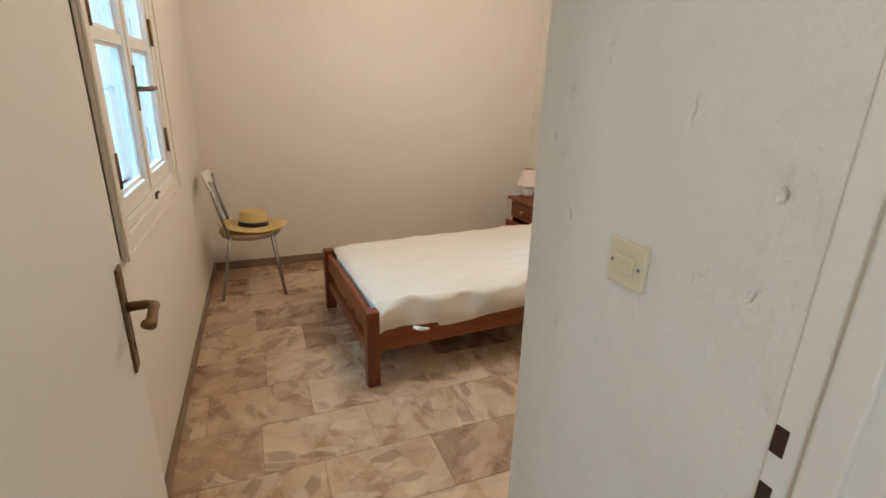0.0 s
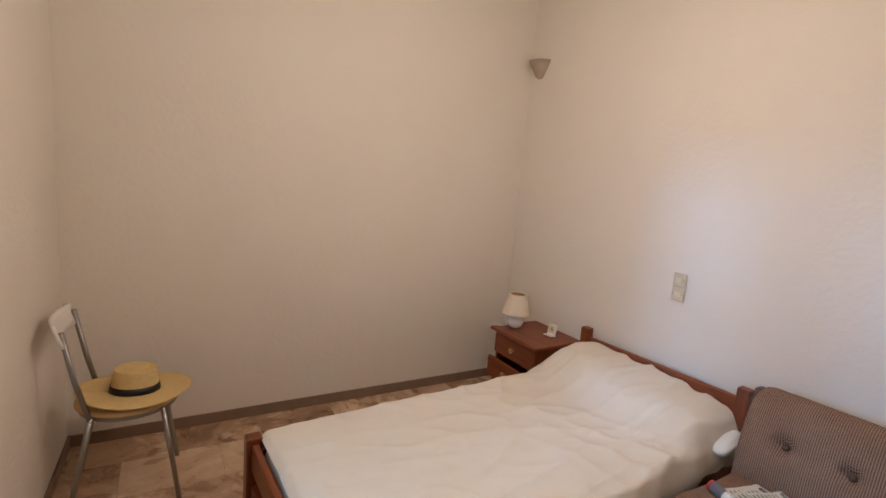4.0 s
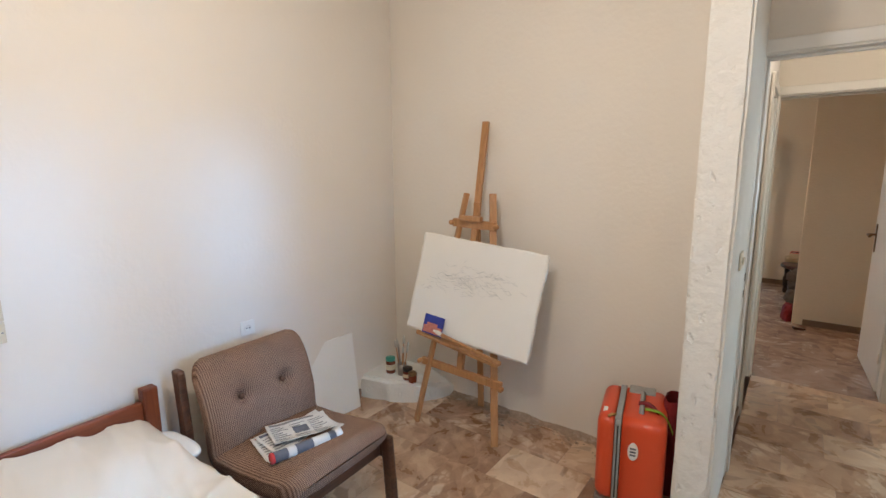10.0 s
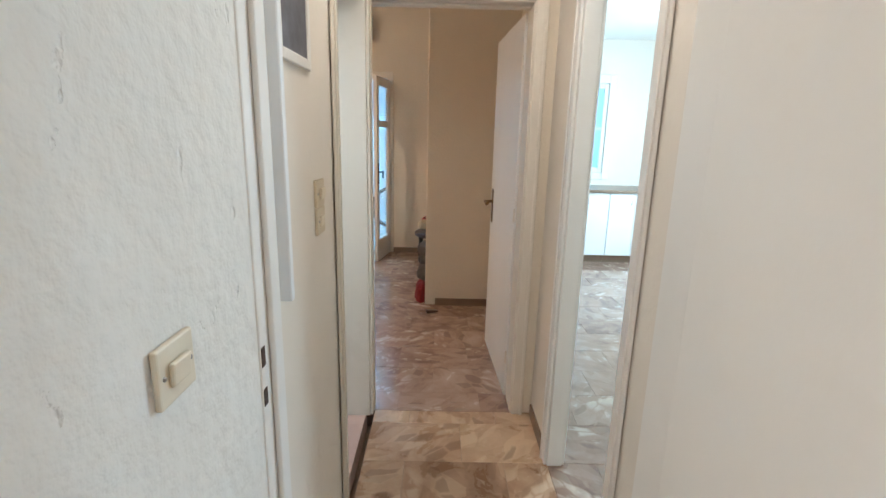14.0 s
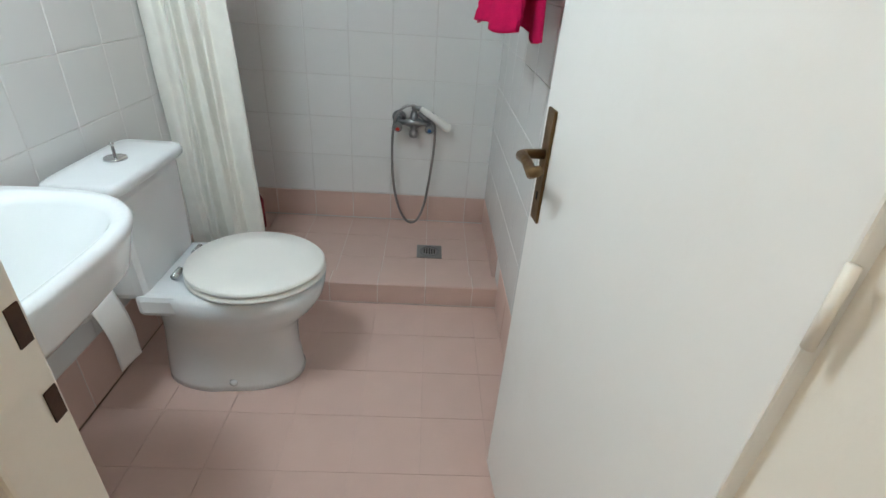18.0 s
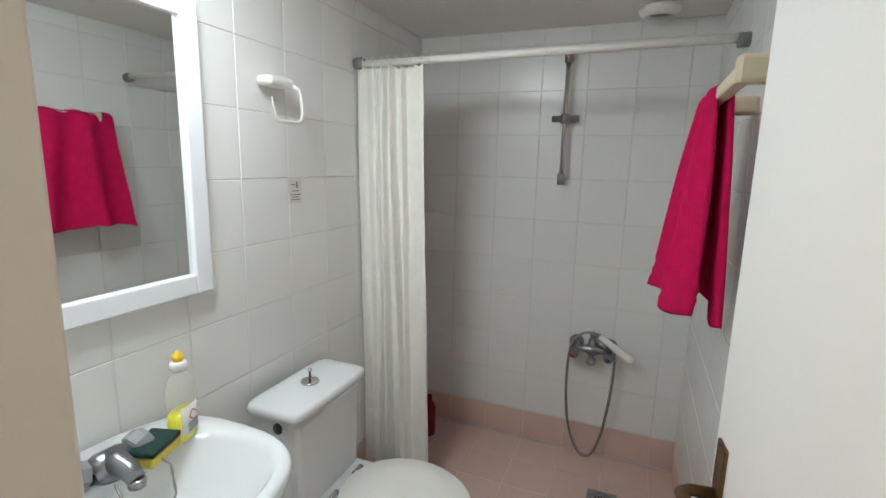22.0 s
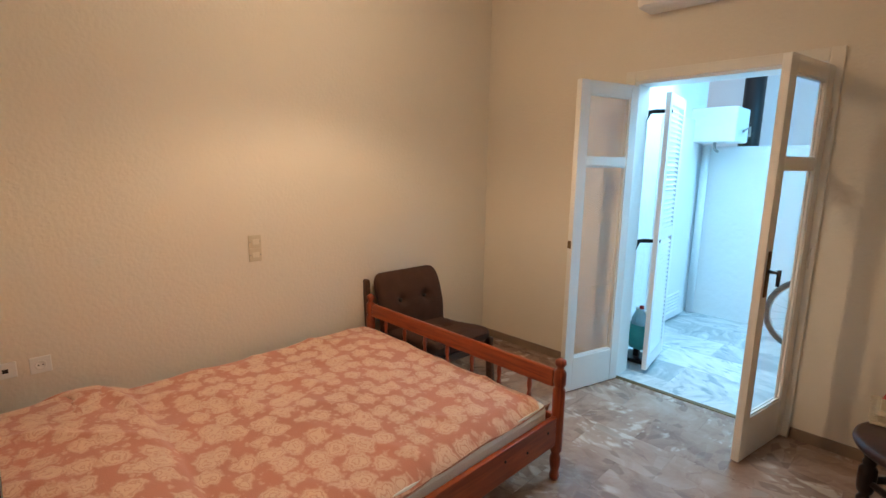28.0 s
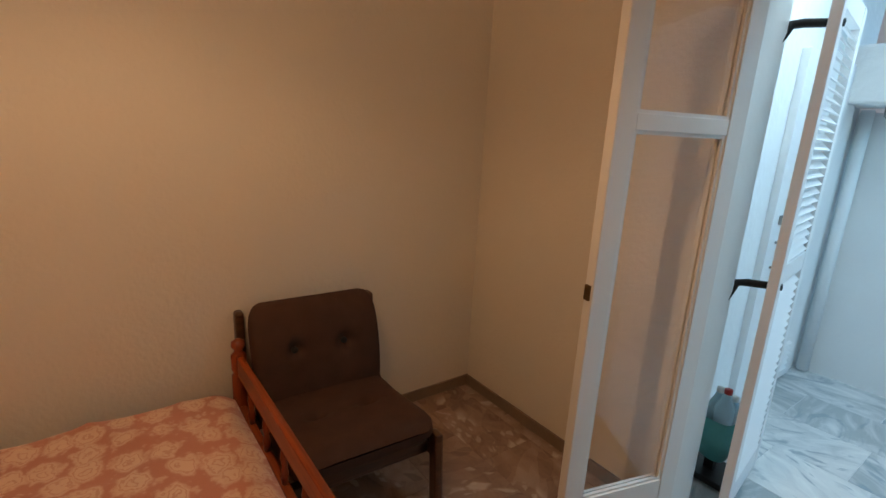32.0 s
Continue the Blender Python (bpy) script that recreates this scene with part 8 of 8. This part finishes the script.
# ---- courtyard ----
tiled_floor("floor_yard", -1.66, 1.2, RF + 0.22, 7.3, 0.62, 0.40, FLOOR_C, LIME, "blue-grey marble slab courtyard paving", oy=RF + 0.22, z=-0.015)
yd = thing("yard_door", pose(-1.66, 6.62, 0.0), "white painted store door with louvre at the foot", "door", kind="structure")
part("leaf", box((0.0, -0.42, 0.02), (0.04, 0.42, 1.98), 0.004), PAINT_B, yd)
for i in range(6):
    part("slat", moved(box((-0.012, -0.30, -0.003), (0.012, 0.30, 0.003)), pose(0.045, 0, 0.10 + i * 0.035, 0, 35, 0)), PAINT_B, yd)
part("handle", tube([(0.04, -0.33, 1.0), (0.075, -0.33, 1.0), (0.085, -0.33, 0.95), (0.075, -0.33, 0.86), (0.04, -0.33, 0.86)], 0.007, 8), STEEL_G, yd)
part("padlock", box((0.04, -0.355, 1.10), (0.06, -0.315, 1.15), 0.004), STEEL_G, yd)
bp_ = thing("drain_pipe", pose(-1.60, 7.24, 0.0), "white plastic drain pipe in the courtyard corner", "pipe")
part("pipe", tube([(0, 0, 0), (0, 0, 1.75)], 0.035, 16), PAINT_B, bp_)
ht2 = thing("water_heater", pose(-1.50, 7.12, 1.765), "white boxed tank on the courtyard wall", "tank")
part("body", box((-0.22, -0.22, 0.0), (0.24, 0.18, 0.32), 0.015), LIME, ht2)
part("vent_pipe", tube([(0.24, -0.02, 0.10), (0.30, -0.02, 0.14), (0.30, -0.02, 0.05)], 0.012, 8), STEEL_G, ht2)
part("valve", tube([(0.05, -0.15, 0.0), (0.05, -0.15, -0.06), (0.09, -0.15, -0.09)], 0.014, 8), STEEL_G, ht2)
pp = thing("soil_pipe", pose(-1.55, 8.55, 1.2), "black vertical soil pipe on the neighbouring house", "pipe")
part("pipe", tube([(0, 0, -1.25), (0, 0, 2.6)], 0.11, 18), BLACK, pp)
LEAF = mat("dull_green_leaf", (0.10, 0.13, 0.03), 0.6, var=0.4, scale=20, bump=0.1)
wd = thing("weed", pose(-1.34, 7.42, 1.74), "small dry weed growing on the courtyard wall", "plant")
rnd = random.Random(8)
for i in range(9):
    a, L = rnd.uniform(0, 6.28), rnd.uniform(0.08, 0.20)
    tip = Vector((0.09 * math.cos(a), 0.05 * math.sin(a), L))
    stem = part("stem", tube([(0, 0, 0), tip * 0.55 + Vector((0, 0, 0.02)), tip], [0.004, 0.003, 0.0015], 5), LEAF, wd)
    for k in range(4):
        p = tip * (0.45 + 0.18 * k)
        part("leaf", moved(sheet(lambda u, v: Vector((0.05 * u, 0.016 * (v - 0.5) * math.sin(u * 3.14), 0.012 * math.sin(u * 3))), 5, 2, 0.001), Matrix.Translation(p) @ pose(0, 0, 0, 0, rnd.uniform(-50, 10), rnd.uniform(0, 360))), LEAF, stem)
PET = mat("pale_blue_plastic", (0.42, 0.72, 0.84), 0.15, var=0.1, scale=20)
TEALB = mat("teal_plastic_bag", (0.05, 0.42, 0.42), 0.35, var=0.2, scale=14, bump=0.3, bscale=40)
ck2 = thing("water_bottles", pose(-1.44, RF + 0.50, -0.013), "plastic bottles in a teal bag beside the shutter", "bottles")
part("bag", sheet(lambda u, v: Vector((0.085 * math.cos(u * 6.283) * (0.7 + 0.4 * math.sin(v * 2.8)), 0.085 * math.sin(u * 6.283) * (0.7 + 0.4 * math.sin(v * 2.8)), 0.10 + v * 0.20 + 0.012 * n2(u * 5, v * 4))), 28, 12), TEALB, ck2)
part("stand", boxes(((-0.10, -0.10, 0.0), (0.10, 0.10, 0.03), 0.006), ((-0.02, -0.02, 0.03), (0.02, 0.02, 0.12))), BLACK, ck2)
for bx_, by_, hh in ((0.02, -0.02, 0.0), (-0.03, 0.03, -0.03), (0.03, 0.04, -0.05)):
    bt = part("bottle", moved(lathe([(0.04, 0.18), (0.042, 0.22), (0.039, 0.24), (0.042, 0.26), (0.042, 0.36 + hh), (0.02, 0.41 + hh), (0.016, 0.43 + hh)], 16), pose(bx_, by_, 0)), PET, ck2, "pale blue plastic water bottle")
    part("bottle_cap", moved(lathe([(0.017, 0.43 + hh), (0.017, 0.452 + hh), (0.004, 0.453 + hh)], 12), pose(bx_, by_, 0)), RB if hh == 0 else IVORY_W, bt)


def bicycle_wheel(m):
    w = thing("bicycle_wheel", m, "bicycle front wheel with black tyre and steel spokes", "wheel")
    part("tyre", tube([(0.31 * math.cos(a / 32 * math.pi), 0.31 * math.sin(a / 32 * math.pi), 0) for a in range(64)], 0.022, 10, True), BLACK, w)
    part("rim", tube([(0.285 * math.cos(a / 32 * math.pi), 0.285 * math.sin(a / 32 * math.pi), 0) for a in range(64)], 0.010, 8, True), CHROME, w)
    part("hub", moved(lathe([(0.018, -0.04), (0.022, -0.03), (0.014, -0.02), (0.014, 0.02), (0.022, 0.03), (0.018, 0.04)], 14), pose(0, 0, 0)), CHROME, w)
    for i in range(24):
        a = i / 12 * math.pi
        part("spoke", tube([(0.018 * math.cos(a + 0.6), 0.018 * math.sin(a + 0.6), 0.03 * (1 if i % 2 else -1)), (0.28 * math.cos(a), 0.28 * math.sin(a), 0)], 0.0012, 4), CHROME, w)


bicycle_wheel(pose(-0.50, 6.72, 0.318, 90, 0, 12))

# the rear rooms and the courtyard lie 0.1 m further along x
REAR = ("wall_bed_side", "wall_far", "wall_yard_left", "wall_yard_back", "wall_yard_right", "wall_neighbour", "baseboard_second", "wall_shower", "wall_mirror_side")
for o in scene.objects:
    if o.parent is None and o.type in ("MESH", "EMPTY") and (o not in BEFORE or o.name in REAR) and o is not BEFORE_DOOR and o.name not in ("floor_second", "floor_bath", "door_stop"):
        o.location.x += 0.1

# ---- kitchen seen through its doorway ----
tiled_floor("floor_kitchen", 0.86, 3.6, 0.12, 5.3, 0.45, 0.30, FLOOR_B, GROUT, "polished marble tile kitchen floor", oy=1.39)
for i in range(4):
    x = 1.12 + i * 0.60
    c = thing("base_cabinet", pose(x, 4.72, 0), "white kitchen base cabinet with plain doors", "cabinet", "kitchen base cabinets")
    part("carcass", box((0.0, 0.02, 0.09), (0.597, 0.58, 0.84)), PAINT, c)
    part("plinth", box((0.0, 0.06, 0.0), (0.597, 0.09, 0.09)), SKIRT, c)
    for k in range(2):
        d = part("door", box((0.003 + k * 0.298, 0.0, 0.10), (0.296 + k * 0.298, 0.02, 0.835), 0.003), PAINT_B, c)
        part("handle", tube([(0.25 if k == 0 else 0.345, -0.02, 0.70), (0.25 if k == 0 else 0.345, -0.025, 0.76)], 0.005, 8), CHROME, d)
wk = thing("worktop", pose(0, 0, 0), "grey marble kitchen worktop", "worktop")
part("slab", box((1.10, 4.69, 0.842), (3.55, 5.30, 0.875), 0.004), SKIRT, wk)
sk = thing("kitchen_tap", pose(1.60, 5.12, 0.875), "chrome arched kitchen tap", "tap")
part("spout", tube([(0, 0, 0), (0, 0, 0.20), (0, -0.04, 0.26), (0, -0.11, 0.25), (0, -0.14, 0.20)], 0.012, 12), CHROME, sk)
kw = thing("window_2", pose(1.46, 5.30, 0), "white painted kitchen casement window, closed", "window", kind="structure")
for a, b, c, d in ((-0.05, 0.03, 0.95, 2.20), (0.92, 1.0, 0.95, 2.20), (0.03, 0.92, 2.10, 2.20), (0.03, 0.92, 0.95, 1.03)):
    part("window_frame", box((a, -0.02, c), (b, 0.08, d), 0.004), PAINT, kw)
for x0, x1 in ((0.032, 0.473), (0.477, 0.918)):
    lf = part("casement", boxes(((x0, 0.0, 1.032), (x0 + 0.05, 0.045, 2.098), 0.004), ((x1 - 0.05, 0.0, 1.032), (x1, 0.045, 2.098), 0.004), ((x0 + 0.05, 0.0, 1.032), (x1 - 0.05, 0.045, 1.09), 0.004), ((x0 + 0.05, 0.0, 2.04), (x1 - 0.05, 0.045, 2.098), 0.004), ((x0 + 0.05, 0.004, 1.55), (x1 - 0.05, 0.041, 1.585), 0.004)), PAINT, kw)
    for z0, z1 in ((1.09, 1.55), (1.585, 2.04)):
        g = part("pane", box((x0 + 0.047, 0.02, z0), (x1 - 0.047, 0.024, z1)), GLASS, lf)
        g.visible_shadow = False
